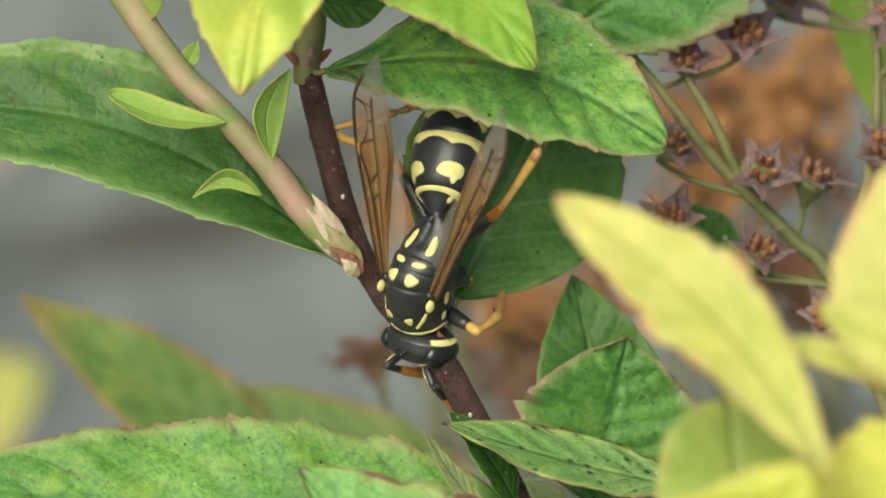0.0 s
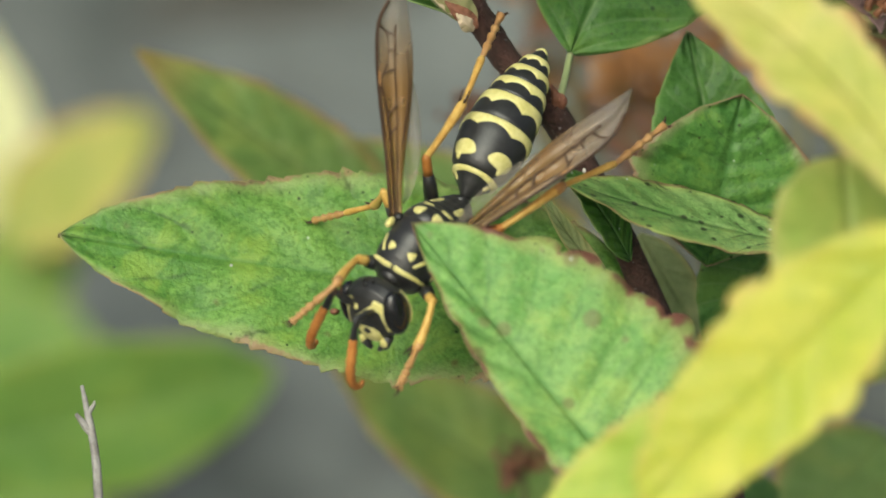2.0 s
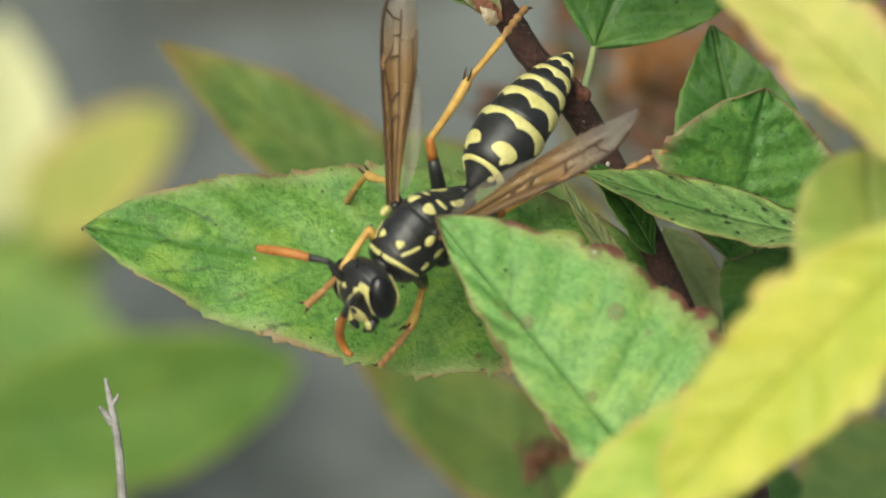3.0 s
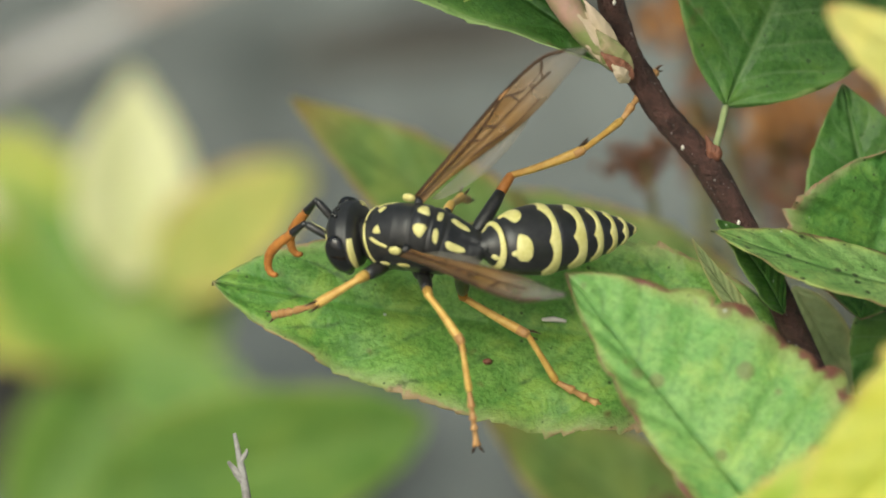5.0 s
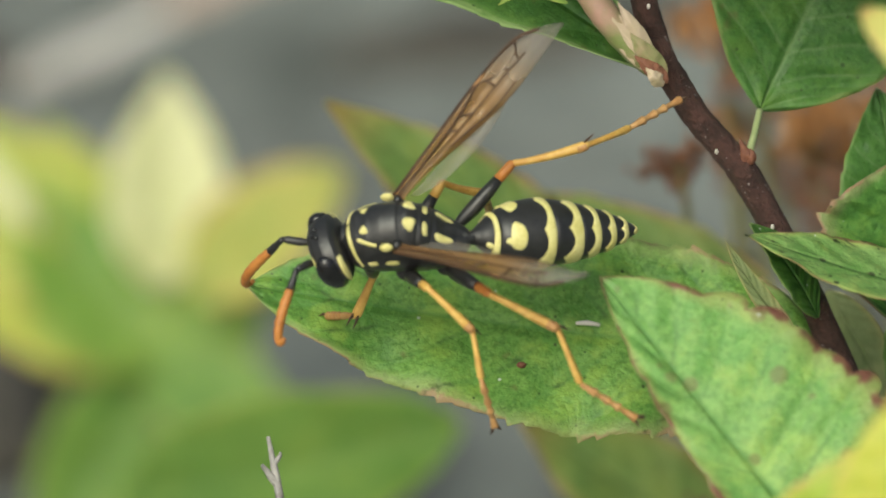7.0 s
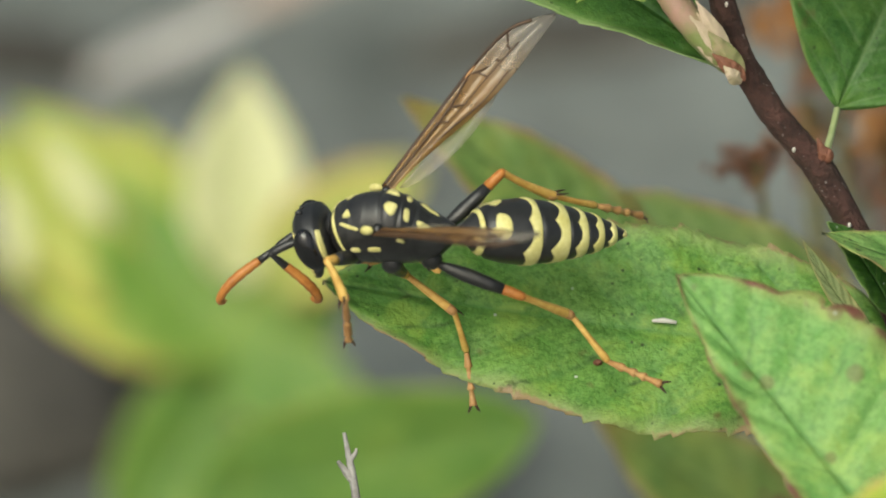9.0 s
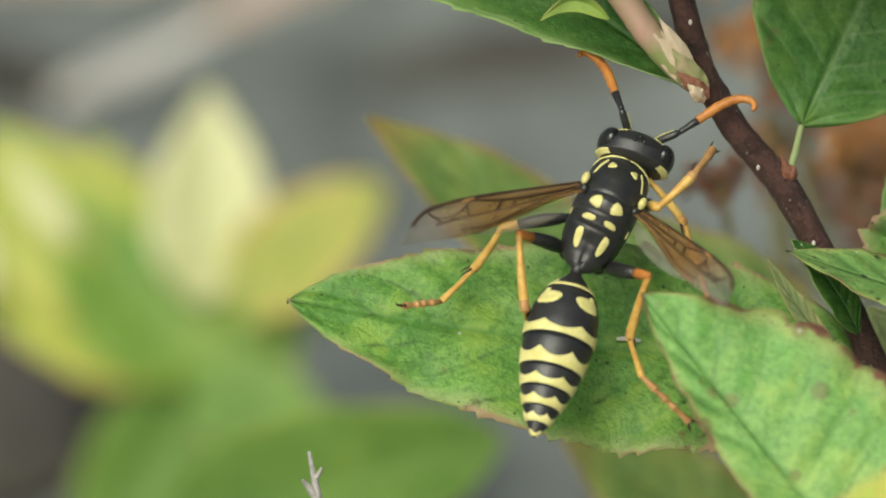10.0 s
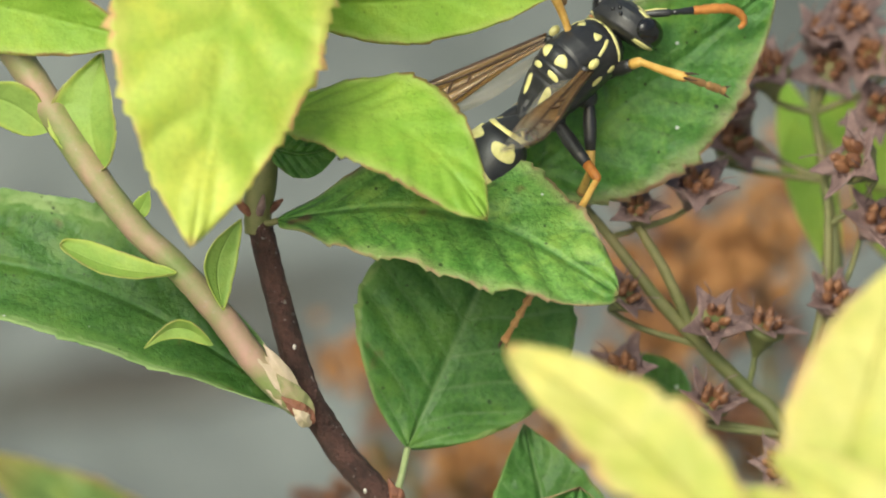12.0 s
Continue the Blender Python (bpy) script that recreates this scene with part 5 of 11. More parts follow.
    walk(WASP['head'], [
        (0, joint(97.5, 10.4, -9.4, 1.4, 6.6, 0.5)),
        (0.25, joint(97.9, 4.1, -4.2, 7.6, -1, 7.3)),
        (0.5, joint(99.8, -3, -1.3, 15.2, -10.1, 10)),
        (0.75, joint(102.1, -2.2, 0.4, 11.2, 3.6, 3.3)),
        (1, joint(109.2, -1.4, 0.9, 2.8, 18.2, -7.2)),
        (1.25, joint(118.6, -1.3, -1.8, 0.8, 33.1, -14.2)),
        (1.5, joint(127, -0.9, -7.8, -5.7, 48.3, -22.1)),
        (1.75, joint(131.9, 3.5, -14.4, 11.5, 21.7, -13)),
        (2, joint(131.3, 7.9, -19.8, 24.2, -10.5, -3)),
        (2.25, joint(130.4, 5.3, -18.9, 22.6, -12.1, -3.5)),
        (2.5, joint(129.4, 2.9, -17.7, 21, -13.7, -3.8)),
        (2.9, joint(127.3, 3.1, -14.3, 17.2, -14.3, -3.2)),
        (3.3, joint(121.7, 2.9, -7.2, 11.5, -12.1, -3.3)),
        (3.7, joint(115.5, 0.6, -0.4, 9.3, -2.2, -3.5)),
        (4.1, joint(112.3, -3.5, 4.7, 10.7, 11.3, -0.2)),
        (4.3, joint(112, -5, 6.2, 11.6, 16.1, 1.8)),
        (4.5, joint(111.9, -5.6, 6.7, 12, 17.9, 2.7)),
        (4.75, joint(110.8, -2.3, 3.7, 13.1, 17.8, 4.6)),
        (5, joint(108.7, 0.6, 1.2, 14.8, 17.6, 6.4)),
        (5.25, joint(111.5, 1.1, 1.2, 11.7, 20.2, 2.8)),
        (5.5, joint(114.3, 1.3, 0.9, 8.6, 22.7, -1)),
        (5.75, joint(113.7, 1.1, 1.1, 10, 23.4, 1.2)),
        (6, joint(113.1, 0.8, 1.3, 11.4, 24.2, 3.4)),
        (6.25, joint(108.7, 3.8, -1.8, 10.7, 26.8, 3.6)),
        (6.5, joint(104.3, 7, -4.8, 10.1, 29.4, 3.7)),
        (6.75, joint(106.3, 7.4, -5.1, 6.8, 27.5, 7.4)),
        (7, joint(108.2, 7.6, -5.4, 3.1, 26.1, 10.7)),
        (7.2, joint(108.3, 7.3, -5.7, 3.4, 26.4, 10.7)),
        (7.6, joint(109.1, 6.5, -5, 4.9, 25.4, 10.1)),
        (8, joint(110.3, 5.3, -3.9, 7.1, 23.7, 9.5)),
        (8.4, joint(111.4, 4.2, -2.5, 9.3, 21.9, 9.2)),
        (8.8, joint(112, 3.7, -1.5, 10.9, 20.5, 9.2)),
        (9, joint(111.6, 4.3, -2.4, 12.3, 21.1, 8.3)),
        (9.1, joint(106.9, 6.4, -3.7, 2.8, 10.6, -18.2)),
        (9.2, joint(101.6, 7.4, -2.7, -5.1, -5.2, -38.3)),
        (9.35, joint(94.9, 4.2, -3.5, -5.9, -12.7, -21)),
        (9.5, joint(91.5, -2.6, -5.9, -7.9, -22.3, -4.5)),
        (9.75, joint(96.3, -6.8, -2.9, -3.5, -10.3, 0.2)),
        (10, joint(102.3, -7.7, -0.5, -1.8, 4.5, 5.2)),
        (10.1, joint(105, -7.9, 0.4, -5.3, 6.7, 2.5)),
        (10.2, joint(107.9, -7.8, 1, -9.3, 8.5, 0.1)),
        (10.35, joint(113.3, -5.5, 2.2, -18.6, 6.7, -4.5)),
        (10.5, joint(117.8, -1, 2.8, -27.2, 0.6, -7.3)),
        (10.65, joint(116.3, -3.1, 1.5, -16, 7.8, -5.5)),
        (10.8, joint(114.4, -4.8, 0.2, -3.5, 12.8, -2.1)),
        (11, joint(111.7, -6.3, -1.4, 14.6, 15, 3.9)),
        (11.25, joint(111.8, -6.9, -2.6, 13.6, 13.1, 9.6)),
        (11.5, joint(112, -7.5, -3.8, 13.1, 10.5, 15.3)),
        (11.6, joint(112.6, -7.4, -3.8, 6.3, 6.3, 12.5)),
        (11.7, joint(113.1, -7.3, -3.9, 1, 1.8, 8.7)),
        (11.8, joint(113, -7.7, -4.7, 5.5, -2.5, 7)),
        (11.9, joint(112.7, -8.2, -5.5, 9.6, -6.8, 5.5)),
        (12, joint(112, -9.8, -5, 4.9, -12.3, 7.1)),
    ])
    walk(WASP['abdomen'], [
        (0, joint(-111.8, -3.2, -3.7, 8.6, 33.5, -156.5)),
        (0.25, joint(-108.7, -1.4, -3.8, 6.3, 39.1, -159.6)),
        (0.5, joint(-106.3, 1, -3, 4.7, 46.4, -162.9)),
        (0.75, joint(-108.6, -0.5, -4.8, 4.5, 33.6, -163.9)),
        (1, joint(-111.5, -1.6, -5.3, 4.4, 21.3, -166)),
        (1.25, joint(-109.2, -1, -6.1, -0.7, 12.2, -169.1)),
        (1.5, joint(-107.1, -0.4, -7.6, -5.1, 2.2, -170.1)),
        (1.75, joint(-112.4, 0.2, -5.8, -1.2, -4.3, -170.4)),
        (2, joint(-117.1, -0.6, -2.7, 4.9, -9.9, -170.5)),
        (2.25, joint(-119.4, -0.2, -1.5, 1.4, -9.7, -171.8)),
        (2.5, joint(-121.6, 0.3, -0.3, -2.1, -9.5, -173.1)),
        (2.9, joint(-119.9, -0.8, -1.5, -0.9, -5.8, -171.9)),
        (3.3, joint(-115, -2.4, -3.4, -0.2, 2.2, -167.4)),
        (3.7, joint(-108.6, -1.5, -4.7, -3.3, 9.5, -159.6)),
        (4.1, joint(-103.9, 1.7, -5.8, -9.2, 13.4, -152.5)),
        (4.3, joint(-102.8, 3.1, -6.2, -11.6, 14.2, -150.4)),
        (4.5, joint(-102.4, 3.7, -6.3, -12.5, 14.5, -149.6)),
        (4.75, joint(-98.9, 2.7, -4.2, -3.7, 20, -148.9)),
        (5, joint(-94.6, 2.6, -2.8, 5.8, 26.2, -145.9)),
        (5.25, joint(-97.9, 1.2, -3.7, 4.2, 23.4, -151.5)),
        (5.5, joint(-101.2, 0.1, -4.4, 3, 20.5, -156.9)),
        (5.75, joint(-101.1, -0.1, -4.1, 3.6, 22, -156.5)),
        (6, joint(-100.9, -0.3, -3.8, 4.2, 23.5, -156.1)),
        (6.25, joint(-105.8, -1.4, -4.4, 4.3, 20, -159.7)),
        (6.5, joint(-110.9, -2.1, -4.5, 4.9, 16.6, -163.1)),
        (6.75, joint(-111.9, -2.2, -4.5, 1.4, 17, -163.5)),
        (7, joint(-112.8, -2.2, -4.4, -1.7, 17.8, -163.3)),
        (7.2, joint(-112.8, -2, -4.4, -1.5, 14.9, -160.7)),
        (7.6, joint(-113.1, -1.7, -4.7, -1.9, 15.8, -158.8)),
        (8, joint(-113.5, -1.1, -5.2, -2, 16.2, -155.2)),
        (8.4, joint(-113.8, -0.6, -5.8, -1.8, 16.2, -151.1)),
        (8.8, joint(-113.9, -0.3, -6.3, -1.6, 16.5, -148.5)),
        (9, joint(-114, -0.4, -6.1, -5.4, 18.7, -156.3)),
        (9.1, joint(-114.4, 0.2, -6.4, -9.6, 18, -170.4)),
        (9.2, joint(-115.3, 0.7, -6.1, -9.4, 14.8, 178.6)),
        (9.35, joint(-117, 0.2, -7.3, -6.1, 9.1, -174.2)),
        (9.5, joint(-118.1, -1.5, -9.1, -1.7, 5.6, -168.5)),
        (9.75, joint(-118.1, -1, -9.1, -0.7, 2, -168.9)),
        (10, joint(-119.3, -1, -8.8, 3.6, -1.9, -169.9)),
        (10.1, joint(-119.1, -0.8, -8.1, 4.4, 7.1, -168.9)),
        (10.2, joint(-118.9, -0.6, -7.5, 5.1, 16.1, -167.4)),
        (10.35, joint(-118.3, -1.5, -7.1, 5.8, 22.5, -166.3)),
        (10.5, joint(-117.7, -2.1, -6.9, 3.3, 28.5, -165.3)),
        (10.65, joint(-118.5, -1.4, -6.8, 1.7, 26.2, -169.8)),
        (10.8, joint(-119.1, -0.6, -6.5, 0.2, 23.8, -174)),
        (11, joint(-119.9, 0.5, -6, -1.6, 20.5, -179.6)),
        (11.25, joint(-120.4, 0.1, -5.7, -3, 24.2, -177)),
        (11.5, joint(-120.9, -0.4, -5.5, -4.5, 27.7, -176.3)),
        (11.6, joint(-119.1, -0.6, -6.3, -5.6, 20, -175.7)),
        (11.7, joint(-117.3, -0.6, -6.7, -5.6, 12.1, -173.5)),
        (11.8, joint(-115.6, -0.3, -6.4, -5.5, 19.7, -177)),
        (11.9, joint(-113.9, -0.1, -6.2, -4, 27.8, -179)),
        (12, joint(-112.1, 0, -6, -1.3, 16.6, -177.1)),
    ])
    walk(WASP['scape_l'], [
        (0, joint(151, 30.6, -7.1, -3.1, -15.7, 48.9)),
        (0.25, joint(147.9, 29.4, 7.3, -10.8, -34.7, 24.1)),
        (0.5, joint(145.9, 22.6, 20.8, -27.4, -26.2, 14.5)),
        (0.75, joint(154.6, 19, 8.7, -47.1, -37.5, 46.8)),
        (1, joint(164.5, 11.3, -7.1, -58.9, -29.2, 77.4)),
        (1.25, joint(171, 6, -23.9, -25.6, -49.3, 58)),
        (1.5, joint(171.6, 3.3, -43.4, 15.6, -26.7, 32.6)),
        (1.75, joint(188.2, 9.1, -23.1, 45, -67.3, -19)),
        (2, joint(181.3, 20.3, 5.2, 22.6, -27.9, -6.3)),
        (2.25, joint(179.9, 17.8, 7, 11.8, -22.9, 12.7)),
        (2.5, joint(178.4, 15.5, 9.1, 5.7, -12.5, 29)),
        (2.9, joint(176.2, 17.1, 12, 2.2, -23.1, 23.3)),
        (3.3, joint(172, 18, 15.4, 1.4, -42.3, 8.4)),
        (3.7, joint(169, 15.7, 12.9, 10.4, -47, -12)),
        (4.1, joint(166.7, 14.5, 5.7, 14.6, -35, -19.2)),
        (4.3, joint(165.5, 14.7, 2.8, 15.1, -29.2, -19.3)),
        (4.5, joint(165.1, 14.9, 1.7, 15.2, -26.8, -19.2)),
        (4.75, joint(163.4, 19.6, -0.8, 17.2, -25.3, -17.1)),
        (5, joint(160.8, 23.8, -2.6, 19.8, -22.1, -14.9)),
        (5.25, joint(164.4, 21.6, -6, 20.1, -35.4, -5.4)),
        (5.5, joint(167.7, 19, -9.5, 13.8, -35.4, 12.4)),
        (5.75, joint(166.4, 20.6, -9.6, 25.5, -27.1, -0.6)),
        (6, joint(165, 22, -9.7, 29.9, -15.6, -10.1)),
        (6.25, joint(159.9, 25.2, -15.4, 32, -25, -0.5)),
        (6.5, joint(154.8, 28.6, -20.9, 20.2, -26.9, 20.1)),
        (6.75, joint(155.2, 32.8, -20.5, 33, -30, 25.6)),
        (7, joint(155.3, 36.4, -20.6, 32.3, -24.7, 45)),
        (7.2, joint(155.3, 36, -21.1, 29.4, 1.6, 60.6)),
        (7.6, joint(156.9, 34.6, -19, 33, 0.6, 60.1)),
        (8, joint(159.2, 32.6, -15.7, 46.8, -30, 33.1)),
        (8.4, joint(161.1, 31, -11.9, 68.4, -38.5, 5.7)),
        (8.8, joint(162.1, 30.2, -9.1, 80, -34.7, -10.8)),
        (9, joint(162.2, 29.7, -10.2, 35.1, 15.8, 21.8)),
        (9.1, joint(164.1, 8.3, -4.6, 41.4, -21.4, -20.4)),
        (9.2, joint(155.4, -8.7, 8.2, 41.8, -18.9, -11.3)),
        (9.35, joint(149.4, 5.4, 13.9, 12.2, -15.1, 7.5)),
        (9.5, joint(140.1, 14.6, 19, -12.9, 11.5, 14.8)),
        (9.75, joint(147.1, 13.8, 13.2, -6.4, -24.3, 37.4)),
        (10, joint(153.6, 17.3, 2.7, 14, -43.2, 49.9)),
        (10.1, joint(157.4, 15.1, 0.3, 10.4, -39.8, 33.7)),
        (10.2, joint(160.9, 13.3, -2.2, 2.4, 1.1, 25.7)),
        (10.35, joint(167.6, 11.8, -2.9, -1.8, 12.8, 20)),
        (10.5, joint(173, 13.5, 0.2, -12.8, 20.6, 11.1)),
        (10.65, joint(170.8, 13.1, -3.5, -4.1, 15.8, 24)),
        (10.8, joint(168.3, 13.7, -4.9, 5.9, 12.3, 35.3)),
        (11, joint(164.8, 14.7, -2.8, 19.9, 10.6, 50.8)),
        (11.25, joint(162.5, 19.4, -2.4, -9.3, -15.1, 40.4)),
        (11.5, joint(159.7, 23.9, -1.4, -31.9, 16.7, 13.8)),
        (11.6, joint(161, 22.8, 0.5, -40.5, 18, 2.8)),
        (11.7, joint(162.7, 20.5, 2.8, -43.8, 6.1, 1.5)),
        (11.8, joint(162.8, 17.6, 7.5, -37.4, -16.7, 16.3)),
        (11.9, joint(162, 15, 11.9, -56.4, -56.2, 53.7)),
        (12, joint(159, 15.4, 15.8, -85, -63.6, 90.8)),
    ])
    walk(WASP['flagellum_l'], [
        (0, joint(187.7, 72.7, 8.6, -66.5, 53.1, 15.5)),
        (0.25, joint(191.4, 48.9, 40.3, -31.5, 33.5, 8.3)),
        (0.5, joint(196.3, 35.6, 46.4, -2.4, 38.2, -15.6)),
        (0.75, joint(186.1, 52.5, 44, 20.1, 53.6, -13.2)),
        (1, joint(175.5, 60.8, 21.2, 42.9, 62.6, -19)),
        (1.25, joint(191, 38.1, 20.1, 84.3, 72.8, 18.3)),
        (1.5, joint(215.2, 31.2, -17.3, 159.5, 73.7, 78)),
        (1.625, joint(212.3, 16.5, 6.6, 99.6, 84.4, 56.3)),
        (1.75, joint(209.4, 1.8, 30.4, -18.3, 79.3, -23.7)),
        (2, joint(232.3, 14.7, 32.3, -36.1, 58.2, 25.3)),
        (2.25, joint(232, 29.5, 29.5, -37.1, 70.2, -23.8)),
        (2.5, joint(227.9, 43, 21.6, -64.4, 72.7, -97.8)),
        (2.9, joint(225.2, 38.2, 34.7, -54.5, 70.6, -82.3)),
        (3.3, joint(214.5, 24.2, 54.4, -43, 64.9, -56.9)),
        (3.7, joint(207.7, 7.5, 55.4, -41.5, 60.9, -35.4)),
        (4.1, joint(211.5, -1.1, 39, -44.1, 61.5, -16.2)),
        (4.3, joint(213.3, -2, 31.1, -44.5, 62.4, -9.1)),
        (4.5, joint(214, -2.1, 27.9, -44.5, 62.7, -6.2)),
        (4.75, joint(213.5, 4.2, 24.1, -31.7, 55.5, 7.1)),
        (5, joint(212.7, 10, 19.2, -22.7, 46.7, 16.3)),
        (5.25, joint(211.5, 17.2, 27.6, -16.5, 44.3, 14.9)),
        (5.5, joint(213.9, 29.1, 24.1, -10.4, 41, 11.4)),
        (5.75, joint(218, 20, 16.8, -33.4, 41.5, 17.2)),
        (6, joint(220, 12.2, 5.9, -55.3, 42.8, 24.8)),
        (6.25, joint(212.5, 24.8, 9.2, -61.6, 43.6, 32.4)),
        (6.5, joint(203.4, 46.4, 5.3, -75.6, 42.6, 36.9)),
        (6.75, joint(200.5, 54.5, 8.5, 5.8, 54.1, 56.7)),
        (7, joint(192.5, 73.7, 3.6, 73.6, 24.7, 70.9)),
        (7.2, joint(183.8, 86.5, -22.8, 66, 22.7, 65.5)),
        (7.6, joint(185.8, 84.9, -19.7, 39.1, 20.8, 87.6)),
        (8, joint(201.3, 60, 13.3, 8.6, 54.5, 126.6)),
        (8.4, joint(206.3, 35.5, 24.2, 155.7, 83.9, -33.4)),
        (8.8, joint(209, 21.2, 23.9, 146.2, 58.7, -8.4)),
        (9, joint(214, 50.4, -26, -40.2, 48.8, 178)),
        (9.1, joint(214.7, -10.5, 16.6, -44, 12.1, 142.5)),
        (9.2, joint(209.2, -19.5, 27, -31.2, -14.1, 124)),
        (9.35, joint(204.9, 12.7, 29.1, -13.1, 10.6, 73.6)),
        (9.5, joint(195.1, 29.1, 7.5, -48.7, 12.7, 20.6)),
        (9.75, joint(189.1, 45.9, 37.1, -3.4, 14.6, 36.4)),
        (10, joint(180.8, 49.6, 42.4, 37.3, 20.8, 39.5)),
        (10.1, joint(194.4, 39.8, 37.5, 41.2, 48.5, 40.7)),
        (10.2, joint(213.1, 38.5, -3.3, 53.1, 67.4, 43.7)),
        (10.35, joint(220.7, 31.2, -15.8, 66.1, 72.7, 45)),
        (10.5, joint(226.3, 24, -20.2, 86.3, 80.6, 53.7)),
        (10.65, joint(221.8, 35.8, -19.3, 112.1, 69.9, 65.2)),
        (10.8, joint(214.5, 46.5, -17.2, 122.8, 61.6, 58.7)),
        (11, joint(200.9, 58.9, -13.5, 136.1, 57.3, 45.6)),
        (11.25, joint(205.1, 55.8, 12.7, -174.1, 50.6, 117.5)),
        (11.5, joint(213.7, 37.1, -18.1, -148.5, 37.3, 159.9)),
        (11.6, joint(216.1, 25.5, -17.4, -150.1, 45.4, 174.3)),
        (11.7, joint(220.4, 22, -3.4, -155.2, 48.6, -177.5)),
        (11.8, joint(216.1, 33.2, 24.2, -151.3, 46.4, -179.7)),
        (11.9, joint(181.1, 41, 60.1, -148.1, 45.2, 177.2)),
        (12, joint(158.6, 41.2, 67.8, -148.4, 65.1, 168.2)),
    ])
    walk(WASP['scape_r'], [
        (0, joint(151.2, -9.4, -8.1, 134.1, -68.7, -5.5)),
        (0.25, joint(153, -9.9, 2, 151.9, -43.9, -42.1)),
        (0.5, joint(154.5, -15.1, 10.5, 156.1, -20.1, -67)),
        (0.625, joint(155.4, -17.7, 5.7, 158.3, -59.7, -52.3)),
        (0.75, joint(156.4, -20.3, 1, 22, -78.1, 97.9)),
        (1, joint(158.9, -28.2, -9, 23.6, -68.5, 112.1)),
        (1.25, joint(160.9, -32.7, -24.3, 111.7, -84.4, 36.2)),
        (1.5, joint(159.4, -34.7, -40.8, 167.4, -58.3, -41.3)),
        (1.75, joint(176.5, -28.4, -30.4, -151.5, -61.9, -48.5)),
        (2, joint(182.4, -16.3, -11, -121.1, -42.3, -61.2)),
        (2.25, joint(180.9, -19.3, -8, -139.1, -83.9, -77.8)),
        (2.5, joint(179.3, -21.9, -4.8, -154.5, -40.9, -79.7)),
        (2.9, joint(177, -21.2, 0.5, 174.3, -55, -78.8)),
        (3.3, joint(171.4, -21.2, 7.7, -162.2, -73.2, -89)),
        (3.7, joint(166.8, -23.6, 6.3, -138.6, -68.5, -92.7)),
        (4.1, joint(165.1, -24.8, -1.6, -141.6, -50.5, -72.3)),
        (4.3, joint(164.5, -24.5, -4.9, -143.6, -42.3, -65)),
        (4.5, joint(164.4, -24.3, -6.2, -144.2, -39, -62.4)),
        (4.75, joint(163.8, -19.5, -9.4, -146.1, -42.1, -52.6)),
        (5, joint(162.1, -14.9, -12.4, -154.2, -33.9, -30.6)),
        (5.25, joint(163.5, -17.6, -13.6, -159.1, -31.8, -34.6)),
        (5.5, joint(164.8, -20.5, -15, -165.7, -24.5, -34.4)),
        (5.75, joint(164.5, -18.9, -15.9, -170.3, -22.9, -27.8)),
        (6, joint(164.2, -17.3, -16.9, -174.6, -20.8, -21.3)),
        (6.25, joint(159.1, -14.2, -22, -152.2, -18.3, -28.8)),
        (6.5, joint(153.9, -11, -27, -142.8, -7.6, -7.4)),
        (6.75, joint(158.1, -6.9, -24.7, -140.8, -6.7, -6.9)),
        (7, joint(161.8, -3, -22.6, -139.3, -5.2, -5.1)),
        (7.2, joint(161.7, -3.4, -23.3, -128.2, 10.3, 15.9)),
        (7.6, joint(162.5, -4.9, -22.1, -130.8, -5.6, 0.9)),
        (8, joint(163.8, -6.9, -20.2, -131.5, -37.4, -26.5)),
        (8.4, joint(165, -8.3, -17.9, -134.5, -71.8, -40.8)),
        (8.8, joint(165.8, -9, -16.2, -174.7, -75.9, -3.9)),
        (8.9, joint(165.3, -9.2, -17.2, 171.1, -27.3, 21.5)),
        (9, joint(164.8, -9.4, -18.2, 178.2, 21.4, 34.3)),
        (9.05, joint(158, -19.5, -12.4, 171.8, -28.7, 21.2)),
        (9.1, joint(151.3, -29.6, -6.5, -166.1, -78.1, -12)),
        (9.2, joint(130.5, -39.9, 11.7, -77.3, -15.7, -90.8)),
        (9.35, joint(134.3, -31.4, 18, -64.5, -20.9, -75.3)),
        (9.5, joint(135, -24.7, 24.1, -52.1, -25.9, -63.1)),
        (9.75, joint(146.8, -26.1, 15.7, -21.2, -28.1, -55.4)),
        (10, joint(157.3, -22.6, 4, -25.9, -27.6, -47.5)),
        (10.1, joint(159.5, -24.7, 4, -29.5, -22.3, -55.2)),
        (10.2, joint(161.9, -26.2, 4.2, -32.1, -17.3, -62.5)),
        (10.35, joint(166.1, -26.1, 9.8, -27.8, -5.7, -64.2)),
        (10.5, joint(168.7, -21.8, 18.5, -24.7, -9.7, -57.6)),
        (10.65, joint(168.6, -25.3, 7.4, -24.7, -22.3, -38.3)),
        (10.8, joint(167.4, -26.2, -2.5, -16.6, -18, -28.9)),
        (11, joint(164.9, -24.1, -12.5, 2, -6, -17.1)),
        (11.25, joint(166.9, -19.3, -11.6, -11.6, 3.6, -28.4)),
        (11.5, joint(168.4, -14.1, -10.3, -19.2, 13.8, -38.7)),
        (11.6, joint(169.1, -16.1, -3.9, -21.4, 17.7, -47.1)),
        (11.7, joint(168.8, -19.1, 2.1, -23.2, 24.2, -57.4)),
        (11.8, joint(167.8, -21.8, 3.6, -12.8, 26.1, -52.8)),
        (11.9, joint(166.6, -24.2, 5.2, -2.5, 26.5, -49.1)),
        (12, joint(164.6, -24.1, 12.4, 12.3, 14.9, -37.2)),
    ])
